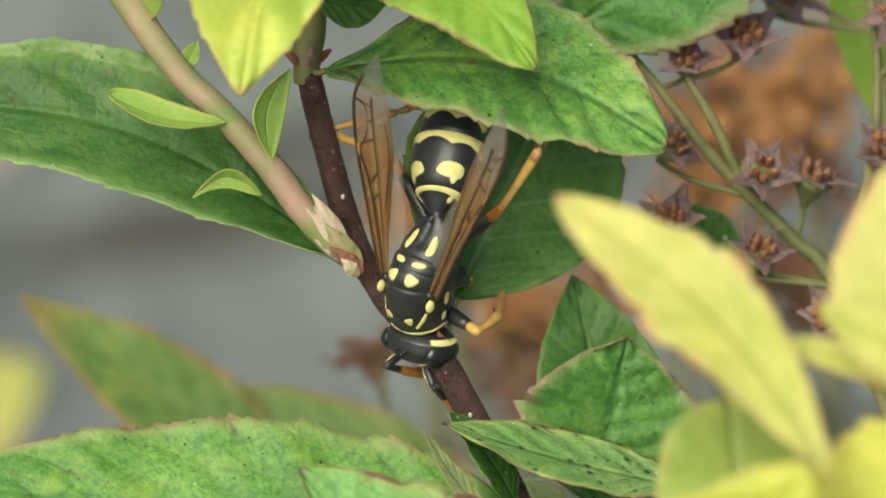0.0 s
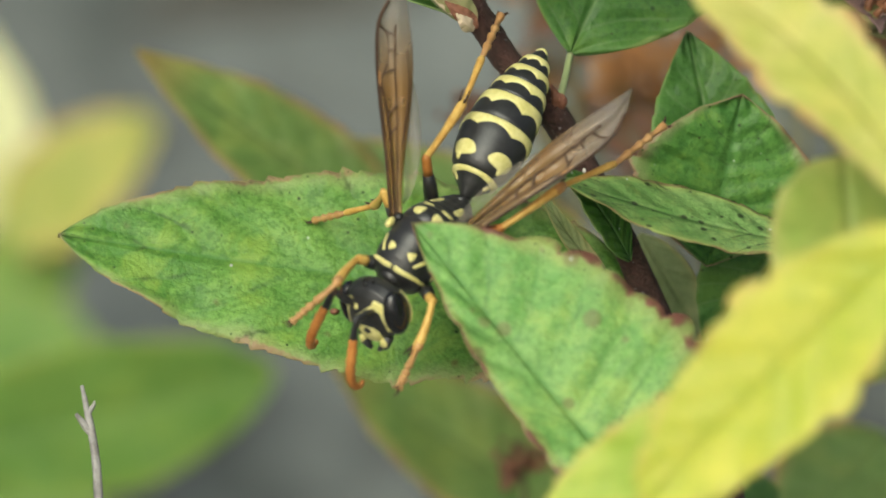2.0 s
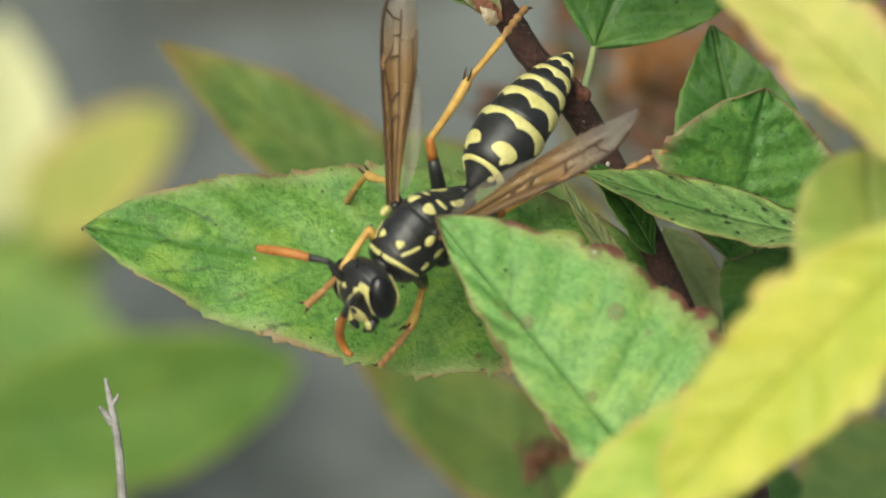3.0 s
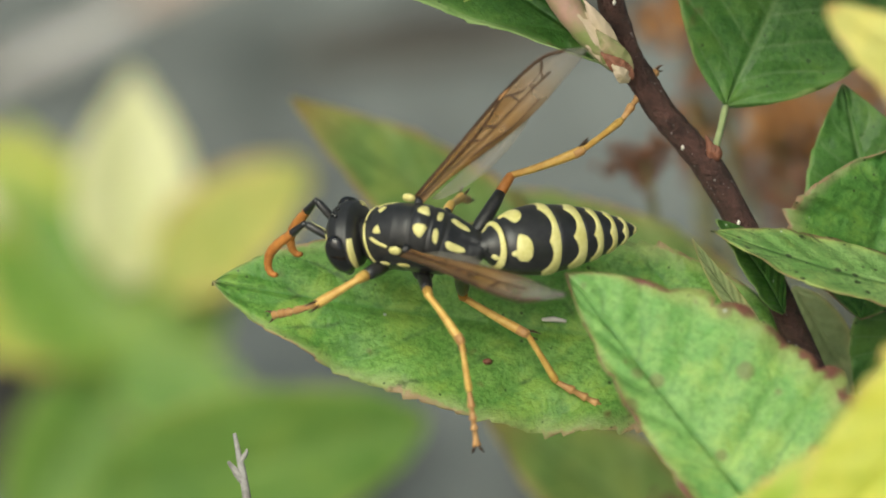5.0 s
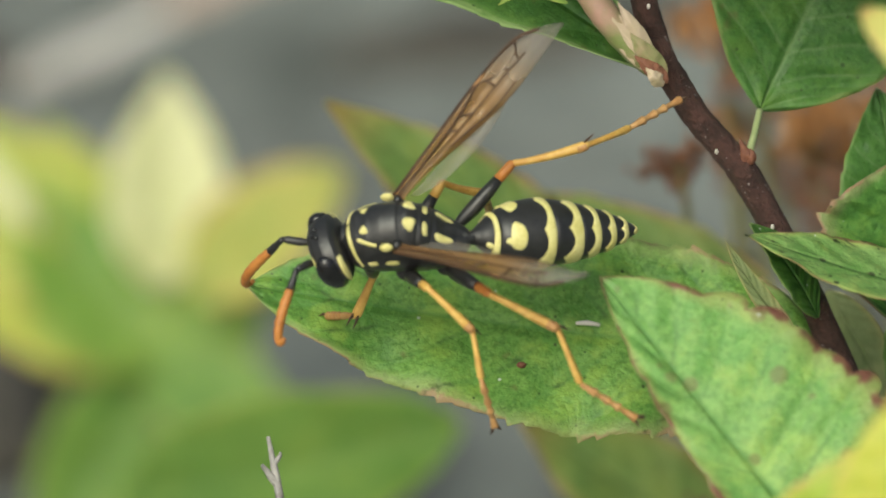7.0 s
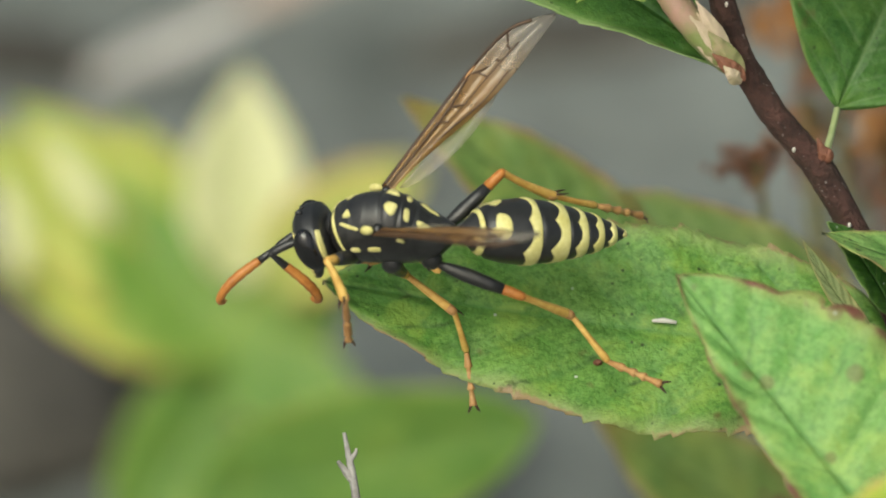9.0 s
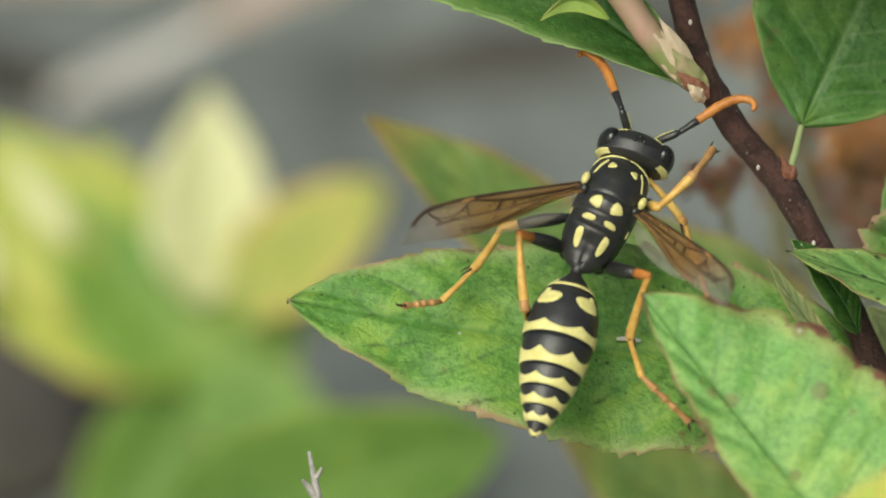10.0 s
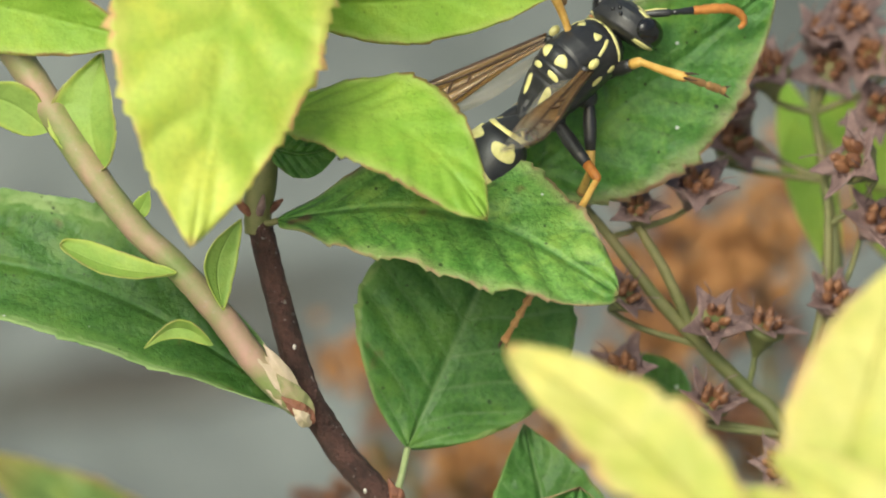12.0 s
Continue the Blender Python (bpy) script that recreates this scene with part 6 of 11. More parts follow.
    walk(WASP['flagellum_r'], [
        (0, joint(172.2, -11.4, 46, 3, 73.8, 28.2)),
        (0.125, joint(178.1, -24.7, 44.1, 8.4, 48.1, 3.1)),
        (0.25, joint(184, -37.9, 42.3, 23.7, 25.3, -17.5)),
        (0.375, joint(179.9, -51.6, 36.3, 56.4, 19.3, -33)),
        (0.5, joint(175.8, -65.2, 30.4, 89.2, 22, -49.3)),
        (0.75, joint(154.8, -8.4, 57.8, 39.4, 2.1, -47.5)),
        (1, joint(150.9, -8.5, 45, 21.5, 18.5, -7.1)),
        (1.25, joint(165.4, -29.3, 33.4, 45.7, 12.4, -25.1)),
        (1.5, joint(182.3, -54.8, 8.6, 64.7, 24.6, -46.6)),
        (1.75, joint(194.6, -48.9, 20.7, 63.4, 43.7, -26)),
        (2, joint(203.1, -53.9, 28.1, 58.6, 59.9, -12.4)),
        (2.25, joint(182.2, -25.4, 49.6, 33.5, 21.1, -41.7)),
        (2.5, joint(187.2, -65.1, 33.1, 35.9, -11.2, -60.8)),
        (2.9, joint(183.4, -53.8, 48, 37.3, -6.4, -62.6)),
        (3.3, joint(171.7, -37.9, 63.2, 42.3, 4.2, -63.7)),
        (3.7, joint(165.8, -44.8, 60.3, 52.4, 18.5, -55.4)),
        (4.1, joint(176.3, -60, 43.1, 69.7, 32.5, -36.8)),
        (4.3, joint(182.6, -63.4, 34.2, 78, 36, -28.3)),
        (4.5, joint(185.3, -64.3, 30.3, 81.3, 37, -25.1)),
        (4.75, joint(189.9, -53.6, 29.5, 93.1, 47.5, -7.6)),
        (5, joint(203.5, -39.4, 20, 114.5, 56.6, 19.6)),
        (5.25, joint(204.1, -45.6, 17, 83.1, 60, 13.6)),
        (5.5, joint(208.3, -50.4, 9.1, 51.5, 57.8, 8)),
        (5.75, joint(211.8, -43.8, 6.6, 53.8, 59.9, 21.9)),
        (6, joint(214.7, -37, 3.7, 58.1, 61.6, 37.5)),
        (6.25, joint(207.3, -40.8, -3.8, 73, 49.5, 26.4)),
        (6.5, joint(210.9, -18.4, -19.3, 70.3, 41.9, 1.9)),
        (6.75, joint(215.3, -13.8, -17.9, 60.1, 44.6, 9.6)),
        (7, joint(219.3, -8.1, -17.4, 49.2, 50.8, 14.8)),
        (7.2, joint(216.5, 12.2, -33.7, 62.3, 45.1, 33.5)),
        (7.6, joint(220.2, -4, -16.4, 56.2, 38, 27.3)),
        (8, joint(205, -27.4, 15, 46.6, 29, 9.4)),
        (8.4, joint(178.7, -20.2, 37.2, 42.6, 22.4, -16.3)),
        (8.8, joint(179.9, -10, 40, 47.5, 20.7, -23.8)),
        (9, joint(209.4, 21, -39.3, 53.9, 22.5, 35)),
        (9.05, joint(186.2, -5.5, 5.4, 57.1, 40.8, -9.5)),
        (9.1, joint(163, -32.1, 50.2, 38.1, 54.3, -69.9)),
        (9.15, joint(146.3, -63.9, 38.8, -10.4, 33, -127)),
        (9.2, joint(129.7, -95.7, 27.4, -23.8, -4.9, -152.4)),
        (9.35, joint(148, -83.8, 38.6, -23, -18.1, -110.2)),
        (9.5, joint(158.6, -71.2, 49.5, -26, -36.5, -69.4)),
        (9.75, joint(175.9, -68.2, 43, -26.8, -28.5, -51.3)),
        (10, joint(192, -60.5, 30.8, -29.7, -15.1, -33.4)),
        (10.1, joint(190.1, -68.8, 26, -36.9, -8.5, -41.4)),
        (10.2, joint(187.5, -75.3, 21.4, -43.7, -3.3, -49.3)),
        (10.35, joint(191.2, -78, 15.6, -48.4, 5.5, -54.6)),
        (10.5, joint(199.3, -70.1, 28.3, -54.8, 16.1, -69.6)),
        (10.65, joint(210.7, -58.6, 29.4, -60, 20.3, -62.1)),
        (10.8, joint(215.6, -52.9, 15.5, -57.4, 25.9, -46.7)),
        (11, joint(220, -41, -6.5, -39.1, 34.1, -22.4)),
        (11.25, joint(217.8, -46.8, -15.2, -41.4, 28.8, -31.8)),
        (11.5, joint(212.4, -49.3, -24.1, -34.8, 32.5, -41.9)),
        (11.6, joint(206.7, -56.6, -21.5, -31.9, 34.8, -49.6)),
        (11.7, joint(197.2, -63.6, -21.7, -29.2, 41.9, -58.9)),
        (11.8, joint(199.3, -63.3, -21.9, -7.6, 47, -47.9)),
        (11.9, joint(200.6, -63.4, -20.6, 15, 47.9, -37.2)),
        (12, joint(209.3, -57.9, -2.5, 38.8, 29.5, -24.2)),
    ])
    walk(WASP['wing_l'], [
        (0, joint(18, 54.7, 40, 5.9, -8.7, 160.6)),
        (0.25, joint(18, 54.7, 40, 2.4, -5.2, 167.7)),
        (0.5, joint(18, 54.7, 40, -1.5, -1, 173)),
        (0.75, joint(18, 54.7, 40, 6.7, -3.5, 169.8)),
        (1, joint(18, 54.7, 40, 14.4, -5.1, 166.2)),
        (1.25, joint(18, 54.7, 40, 8.7, -7.3, 165.4)),
        (1.5, joint(18, 54.7, 40, 3.7, -9.8, 164.5)),
        (1.75, joint(18, 54.7, 40, 11.9, -21.4, 159.2)),
        (2, joint(18, 54.7, 40, 25.7, -28.4, 151.9)),
        (2.25, joint(18, 54.7, 40, 29.2, -29, 148.9)),
        (2.5, joint(18, 54.7, 40, 32.7, -29.2, 145.7)),
        (2.9, joint(18, 54.7, 40, 31.1, -22.9, 146.3)),
        (3.3, joint(18, 54.7, 40, 25.4, -12.3, 147.9)),
        (3.7, joint(18, 54.7, 40, 15.7, -9.3, 150.7)),
        (4.1, joint(18, 54.7, 40, 6.9, -15.1, 155)),
        (4.3, joint(18, 54.7, 40, 4.2, -18.1, 156.8)),
        (4.5, joint(18, 54.7, 40, 3.2, -19.4, 157.5)),
        (4.75, joint(18, 54.7, 40, 0.8, -23.2, 154.6)),
        (5, joint(18, 54.7, 40, -1.8, -27.3, 151.6)),
        (5.25, joint(18, 54.7, 40, -0.1, -27.7, 149.2)),
        (5.5, joint(18, 54.7, 40, 1.5, -28.2, 146.9)),
        (5.75, joint(18, 54.7, 40, 2.4, -26.6, 148)),
        (6, joint(18, 54.7, 40, 3.3, -25, 149)),
        (6.25, joint(18, 54.7, 40, 6.1, -25.6, 147.4)),
        (6.5, joint(18, 54.7, 40, 8.5, -26.1, 145.6)),
        (6.75, joint(18, 54.7, 40, 8.6, -25.4, 145.8)),
        (7, joint(18, 54.7, 40, 8.6, -24.8, 146)),
        (7.2, joint(18, 54.7, 40, 9.7, -22.8, 145.9)),
        (7.6, joint(18, 54.7, 40, 8.9, -23.3, 147)),
        (8, joint(18, 54.7, 40, 8.6, -24.9, 148.4)),
        (8.4, joint(18, 54.7, 40, 8.8, -26.7, 150.1)),
        (8.8, joint(18, 54.7, 40, 8.8, -27.2, 151.5)),
        (9, joint(18, 54.7, 40, 8.1, -25.8, 145.8)),
        (9.1, joint(18, 54.7, 40, 11, -36.4, 135)),
        (9.2, joint(18, 54.7, 40, 15.5, -43.8, 122.4)),
        (9.35, joint(18, 54.7, 40, 12.7, -36.2, 130.2)),
        (9.5, joint(18, 54.7, 40, 6.5, -25.9, 138)),
        (9.75, joint(18, 54.7, 40, 5.1, -24.9, 140)),
        (10, joint(18, 54.7, 40, 9.2, -25.2, 138)),
        (10.1, joint(18, 54.7, 40, 11, -21.5, 139.6)),
        (10.2, joint(18, 54.7, 40, 12.7, -17.8, 141.1)),
        (10.35, joint(18, 54.7, 40, 16.7, -18.7, 140.3)),
        (10.5, joint(18, 54.7, 40, 20.1, -19.1, 139.6)),
        (10.65, joint(18, 54.7, 40, 15.8, -11.6, 138)),
        (10.8, joint(18, 54.7, 40, 12, -3.6, 135.2)),
        (11, joint(18, 54.7, 40, 7.4, 6.8, 130.1)),
        (11.25, joint(18, 54.7, 40, 5.3, -3.9, 139.8)),
        (11.5, joint(18, 54.7, 40, 0.5, -14, 150.1)),
        (11.6, joint(18, 54.7, 40, -5.6, -8.8, 157.3)),
        (11.7, joint(18, 54.7, 40, -11.4, -4.8, 163.3)),
        (11.8, joint(18, 54.7, 40, -13.1, -4.6, 165.5)),
        (11.9, joint(18, 54.7, 40, -14.3, -4.9, 167.5)),
        (12, joint(18, 54.7, 40, -13.2, -1.6, 160.8)),
    ])
    walk(WASP['wing_r'], [
        (0, joint(18, -54.7, 40, 18.7, -13.4, -169.3)),
        (0.25, joint(18, -54.7, 40, 11.2, -9.1, -166.3)),
        (0.5, joint(18, -54.7, 40, 2.9, -3.9, -165.1)),
        (0.75, joint(18, -54.7, 40, 14.3, -16.6, -162.6)),
        (1, joint(18, -54.7, 40, 19.1, -28.9, -160.9)),
        (1.25, joint(18, -54.7, 40, 7.4, -30, -152.3)),
        (1.5, joint(18, -54.7, 40, -3.3, -29.5, -145)),
        (1.75, joint(18, -54.7, 40, -6.5, -39.6, -141.7)),
        (2, joint(18, -54.7, 40, -6.4, -49.4, -139.2)),
        (2.25, joint(18, -54.7, 40, -4.1, -53, -141)),
        (2.5, joint(18, -54.7, 40, -1.1, -56.6, -143.7)),
        (2.9, joint(18, -54.7, 40, 4.4, -49, -145.5)),
        (3.3, joint(18, -54.7, 40, 10, -30.8, -140.2)),
        (3.7, joint(18, -54.7, 40, 10.7, -11, -126.3)),
        (4.1, joint(18, -54.7, 40, 16.9, 4.4, -113.5)),
        (4.3, joint(18, -54.7, 40, 16, 9, -109.9)),
        (4.5, joint(18, -54.7, 40, 15.6, 10.6, -108.6)),
        (4.75, joint(18, -54.7, 40, 7.3, -10.6, -124.4)),
        (5, joint(18, -54.7, 40, 8.2, -34.3, -139)),
        (5.25, joint(18, -54.7, 40, 6.2, -33.6, -138.9)),
        (5.5, joint(18, -54.7, 40, 4.2, -32.8, -138.9)),
        (5.75, joint(18, -54.7, 40, 4.9, -29.7, -138.1)),
        (6, joint(18, -54.7, 40, 5.5, -26.6, -137.2)),
        (6.25, joint(18, -54.7, 40, 3.5, -24.9, -135.2)),
        (6.5, joint(18, -54.7, 40, 1.5, -23.2, -133.4)),
        (6.75, joint(18, -54.7, 40, 3.7, -29.2, -136.8)),
        (7, joint(18, -54.7, 40, 5.6, -34.9, -140.4)),
        (7.2, joint(18, -54.7, 40, 7.5, -36.5, -141.2)),
        (7.6, joint(18, -54.7, 40, 8.6, -34.7, -139.3)),
        (8, joint(18, -54.7, 40, 11.5, -33.4, -136.1)),
        (8.4, joint(18, -54.7, 40, 14.9, -32.7, -132.4)),
        (8.8, joint(18, -54.7, 40, 16.6, -31.8, -129.8)),
        (9, joint(18, -54.7, 40, 13, -28.6, -133.2)),
        (9.1, joint(18, -54.7, 40, 0.9, -21, -133.2)),
        (9.2, joint(18, -54.7, 40, -9.6, -15.2, -131.9)),
        (9.35, joint(18, -54.7, 40, -1.9, -23.6, -129.2)),
        (9.5, joint(18, -54.7, 40, 7.9, -27.9, -130.9)),
        (9.75, joint(18, -54.7, 40, 1.5, -33.9, -129.6)),
        (10, joint(18, -54.7, 40, -6.1, -46.1, -127.8)),
        (10.1, joint(18, -54.7, 40, -7.6, -44.5, -128.5)),
        (10.2, joint(18, -54.7, 40, -9, -42.7, -129.2)),
        (10.35, joint(18, -54.7, 40, -2.9, -49, -133.6)),
        (10.5, joint(18, -54.7, 40, 5, -54.4, -139.6)),
        (10.65, joint(18, -54.7, 40, -4.2, -46.6, -136.5)),
        (10.8, joint(18, -54.7, 40, -11.3, -37.8, -135.5)),
        (11, joint(18, -54.7, 40, -19, -25.1, -136.4)),
        (11.25, joint(18, -54.7, 40, -21.2, -24.8, -138.1)),
        (11.5, joint(18, -54.7, 40, -22.8, -23.8, -139.7)),
        (11.6, joint(18, -54.7, 40, -18.3, -14.9, -148.5)),
        (11.7, joint(18, -54.7, 40, -17.2, -4.7, -156.6)),
        (11.8, joint(18, -54.7, 40, -20, -20.6, -152.1)),
        (11.9, joint(18, -54.7, 40, -25.1, -37, -146.8)),
        (12, joint(18, -54.7, 40, -21.7, -38.8, -140)),
    ])
    walk(WASP['femur_L1'], [
        (0, joint(62, 34, -40, 6, -13.4, 86.3)),
        (0.25, joint(62, 34, -40, -2.7, 22.8, 78.2)),
        (0.5, joint(62, 34, -40, -34.3, 46.5, 52.8)),
        (0.75, joint(62, 34, -40, -12.9, 5.4, 85.7)),
        (1, joint(62, 34, -40, -16, -27.8, 95.7)),
        (1.25, joint(62, 34, -40, -62.1, -7.8, 102.1)),
        (1.5, joint(62, 34, -40, -67, 33.4, 129)),
        (1.75, joint(62, 34, -40, -77.8, -2.1, 92.2)),
        (2, joint(62, 34, -40, -31, -34.4, 50.8)),
        (2.125, joint(62, 34, -40, -54.5, -3.2, 73.2)),
        (2.25, joint(62, 34, -40, -67.4, 32.9, 84.2)),
        (2.375, joint(62, 34, -40, -48.9, 58, 127.2)),
        (2.5, joint(62, 34, -40, 6.5, 59.1, -155.1)),
        (2.9, joint(62, 34, -40, 13.7, 64.5, -140.6)),
        (3.3, joint(62, 34, -40, 95.7, 65.1, -42.9)),
        (3.5, joint(62, 34, -40, 120.4, 23.2, 0.7)),
        (3.7, joint(62, 34, -40, 112.4, -21.1, 25.7)),
        (4.1, joint(62, 34, -40, 77, -40.1, 46.2)),
        (4.3, joint(62, 34, -40, 54.5, -42.3, 50.6)),
        (4.5, joint(62, 34, -40, 9.9, -43, 52.1)),
        (4.75, joint(62, 34, -40, -19.4, -38.6, 57.8)),
        (5, joint(62, 34, -40, -34.5, -33.1, 64.8)),
        (5.25, joint(62, 34, -40, -32.9, -40.9, 68.7)),
        (5.5, joint(62, 34, -40, -35.7, -48.2, 73.5)),
        (5.75, joint(62, 34, -40, -25.1, -44.2, 72.9)),
        (6, joint(62, 34, -40, -14.6, -40.2, 72.6)),
        (6.25, joint(62, 34, -40, 15.3, 25.4, 45.3)),
        (6.375, joint(62, 34, -40, -11.2, 62.6, 36)),
        (6.5, joint(62, 34, -40, -131, 69.6, -68.9)),
        (6.75, joint(62, 34, -40, -143.9, 66.8, -81.6)),
        (7, joint(62, 34, -40, -154.3, 63.9, -91.7)),
        (7.2, joint(62, 34, -40, -165.4, 66.7, -99.6)),
        (7.6, joint(62, 34, -40, -169.1, 73.4, -94.2)),
        (8, joint(62, 34, -40, -18.5, 43.7, 78.8)),
        (8.2, joint(62, 34, -40, 5.1, 9.2, 91.1)),
        (8.4, joint(62, 34, -40, 23.4, -27, 89.1)),
        (8.8, joint(62, 34, -40, 28.7, -33.3, 93.5)),
        (9, joint(62, 34, -40, 58.4, -32.3, 60.7)),
        (9.1, joint(62, 34, -40, 80, -16.1, 63.8)),
        (9.2, joint(62, 34, -40, 94.7, 2.4, 70.8)),
        (9.35, joint(62, 34, -40, 77.9, 15.6, 86)),
        (9.5, joint(62, 34, -40, 104.4, 24.8, 98.7)),
        (9.75, joint(62, 34, -40, 84.4, 54, 53.1)),
        (10, joint(62, 34, -40, 22.9, 56.3, -19.6)),
        (10.1, joint(62, 34, -40, 70.8, 6.9, 17.7)),
        (10.2, joint(62, 34, -40, 85.8, -42.1, 49)),
        (10.35, joint(62, 34, -40, 88.3, -7.2, 85)),
        (10.5, joint(62, 34, -40, 96.2, 36.3, 103.4)),
        (10.65, joint(62, 34, -40, 120.1, 4.7, 104.3)),
        (10.8, joint(62, 34, -40, 99.5, -32.7, 97.6)),
        (11, joint(62, 34, -40, 79.7, -73.3, 84.6)),
        (11.25, joint(62, 34, -40, 43.5, -39.3, 152.1)),
        (11.5, joint(62, 34, -40, 61.3, 1.5, 171.8)),
        (11.6, joint(62, 34, -40, 80.8, 4.7, 172.2)),
        (11.7, joint(62, 34, -40, 125, 7.6, 172.1)),
        (11.8, joint(62, 34, -40, 85.3, -34.8, -178.2)),
        (11.9, joint(62, 34, -40, 6.2, -76.6, -138.4)),
        (12, joint(62, 34, -40, 25.9, -78, -147)),
    ])
    walk(WASP['tibia_L1'], [
        (0, joint(67.8, 123.3, -18.6, 156.3, 75.3, -115.3)),
        (0.25, joint(79.4, 117, -75.7, -90.7, 87.5, -11.5)),
        (0.5, joint(100.3, 84.5, -106.7, -69.5, 65.5, 11.5)),
        (0.75, joint(68.9, 125.3, -48.6, -32.6, 65.7, 56.7)),
        (1, joint(53.9, 115, 2.9, -38.1, 66.7, 52.3)),
        (1.25, joint(42.9, 123.1, -27.5, -65.8, 16.2, 55.9)),
        (1.5, joint(13.6, 93.7, -90.6, -89.3, -8.8, -9.4)),
        (1.75, joint(58.5, 125.9, -36.7, -88.7, 12.3, -1.1)),
        (2, joint(110, 92.8, 11.9, -65.9, 33.6, 13.8)),
        (2.25, joint(69.8, 110.9, -90, -127.4, 12.8, -27.1)),
        (2.5, joint(19.2, 14.1, -119, -131.3, 36.8, 16.8)),
        (2.9, joint(31.4, 8.9, -123.1, -146.2, 14.5, 25.4)),
        (3.3, joint(90.3, 7.7, -123.5, -168.3, -27.2, 54.5)),
        (3.7, joint(139.4, 71.2, -6.9, -155.7, 6, 71.2)),
        (4.1, joint(110.7, 84.8, 19.2, -164.2, -13.6, 55.7)),
        (4.3, joint(105.1, 86.6, 22, -170.3, -18.6, 56)),
        (4.5, joint(103.3, 87.1, 22.8, -172.3, -20.1, 56.2)),
        (4.75, joint(100.3, 94.8, 17.4, 164.9, -6.8, 47.3)),
        (5, joint(94.8, 103.7, 10.3, 151.3, 8.7, 39.5)),
        (5.25, joint(87.3, 98.8, 20.2, 155.7, 4, 43.9)),
        (5.5, joint(79.5, 92.8, 28.6, 157.1, 2, 44.5)),
        (5.75, joint(81.4, 97, 24.2, 162.2, 7.2, 52.4)),
        (6, joint(83, 101.1, 19.3, 168.7, 12.2, 60.7)),
        (6.25, joint(120.5, 93, -79.5, 148.5, 29.2, 75.6)),
        (6.5, joint(73.6, 4.1, -126.2, 158.8, 43.3, 49.1)),
        (6.75, joint(67.3, -1.8, -124.6, 159.6, 48.4, 49.1)),
        (7, joint(60.8, -6.5, -122.6, 160.1, 55.8, 48.3)),
        (7.2, joint(55.9, -1.9, -124.5, 169, 58.4, 57.5)),
        (7.6, joint(60.1, 7.8, -128.2, 176.5, 28.6, 73.6)),
        (8, joint(74.9, 99.2, -103.6, 176, -1.1, 136.8)),
        (8.4, joint(63.2, 116, 1.7, -147.9, 48.2, 125.3)),
        (8.8, joint(57.3, 110.8, 10.5, -154.1, 22.8, 120.9)),
        (9, joint(100, 101.9, 9.1, -131.4, 16.4, 119.4)),
        (9.1, joint(101, 113.3, -14.4, -107, -8.3, 96.2)),
        (9.2, joint(92.3, 120.8, -43.8, -89, -10.5, 88)),
        (9.35, joint(68.1, 122.4, -64.7, -92.2, -34.2, 46)),
        (9.425, joint(58.7, 119.5, -71.7, -83.9, -74.8, 27.1)),
        (9.5, joint(49.3, 116.5, -78.6, 63.4, -62.7, -129.9)),
        (9.75, joint(94.5, 77.3, -114.4, 44.9, -34, -59.1)),
        (9.875, joint(102.3, 47.1, -115.5, 25.7, 1.9, -38.9)),
        (10, joint(110.1, 16.9, -116.6, 16.7, 41.2, -27.8)),
        (10.1, joint(149, 61.8, -51.1, 38.3, -3.1, -9.7)),
        (10.2, joint(106.8, 85.5, 21.7, 18.7, 5.1, 21.9)),
        (10.35, joint(70, 124.9, -28.5, -2.3, 26.7, 37.2)),
        (10.5, joint(44.9, 106.1, -94.5, 33.1, 34.1, 67.8)),
        (10.65, joint(39.3, 122.8, -47.5, 56.6, 22.7, 67)),
        (10.8, joint(51.8, 110.7, 9.7, 76.1, -17.7, 53)),
        (11, joint(64.5, 60.3, 48.1, 121.6, -34.7, -4.3)),
        (11.125, joint(31.8, 63.8, 33.2, 116.9, -6.9, 22.8)),
        (11.25, joint(-0.9, 67.3, 18.3, 125.5, 19.8, 49.3)),
        (11.5, joint(-29, 47.2, -42.3, 116.9, 27.3, 68.6)),
        (11.6, joint(-28.8, 46.5, -47.6, 78.1, 30.9, 67.2)),
        (11.7, joint(-28.3, 46.6, -52.1, 68.5, 29.3, 53.9)),
        (11.8, joint(-13.5, 31.6, 12.5, 89.6, 10.7, 67.9)),
        (11.9, joint(46, 19.8, 49.5, 120.4, -41.8, 48.8)),
        (12, joint(46, 23.6, 50, 129.3, -48.5, 64.3)),
    ])
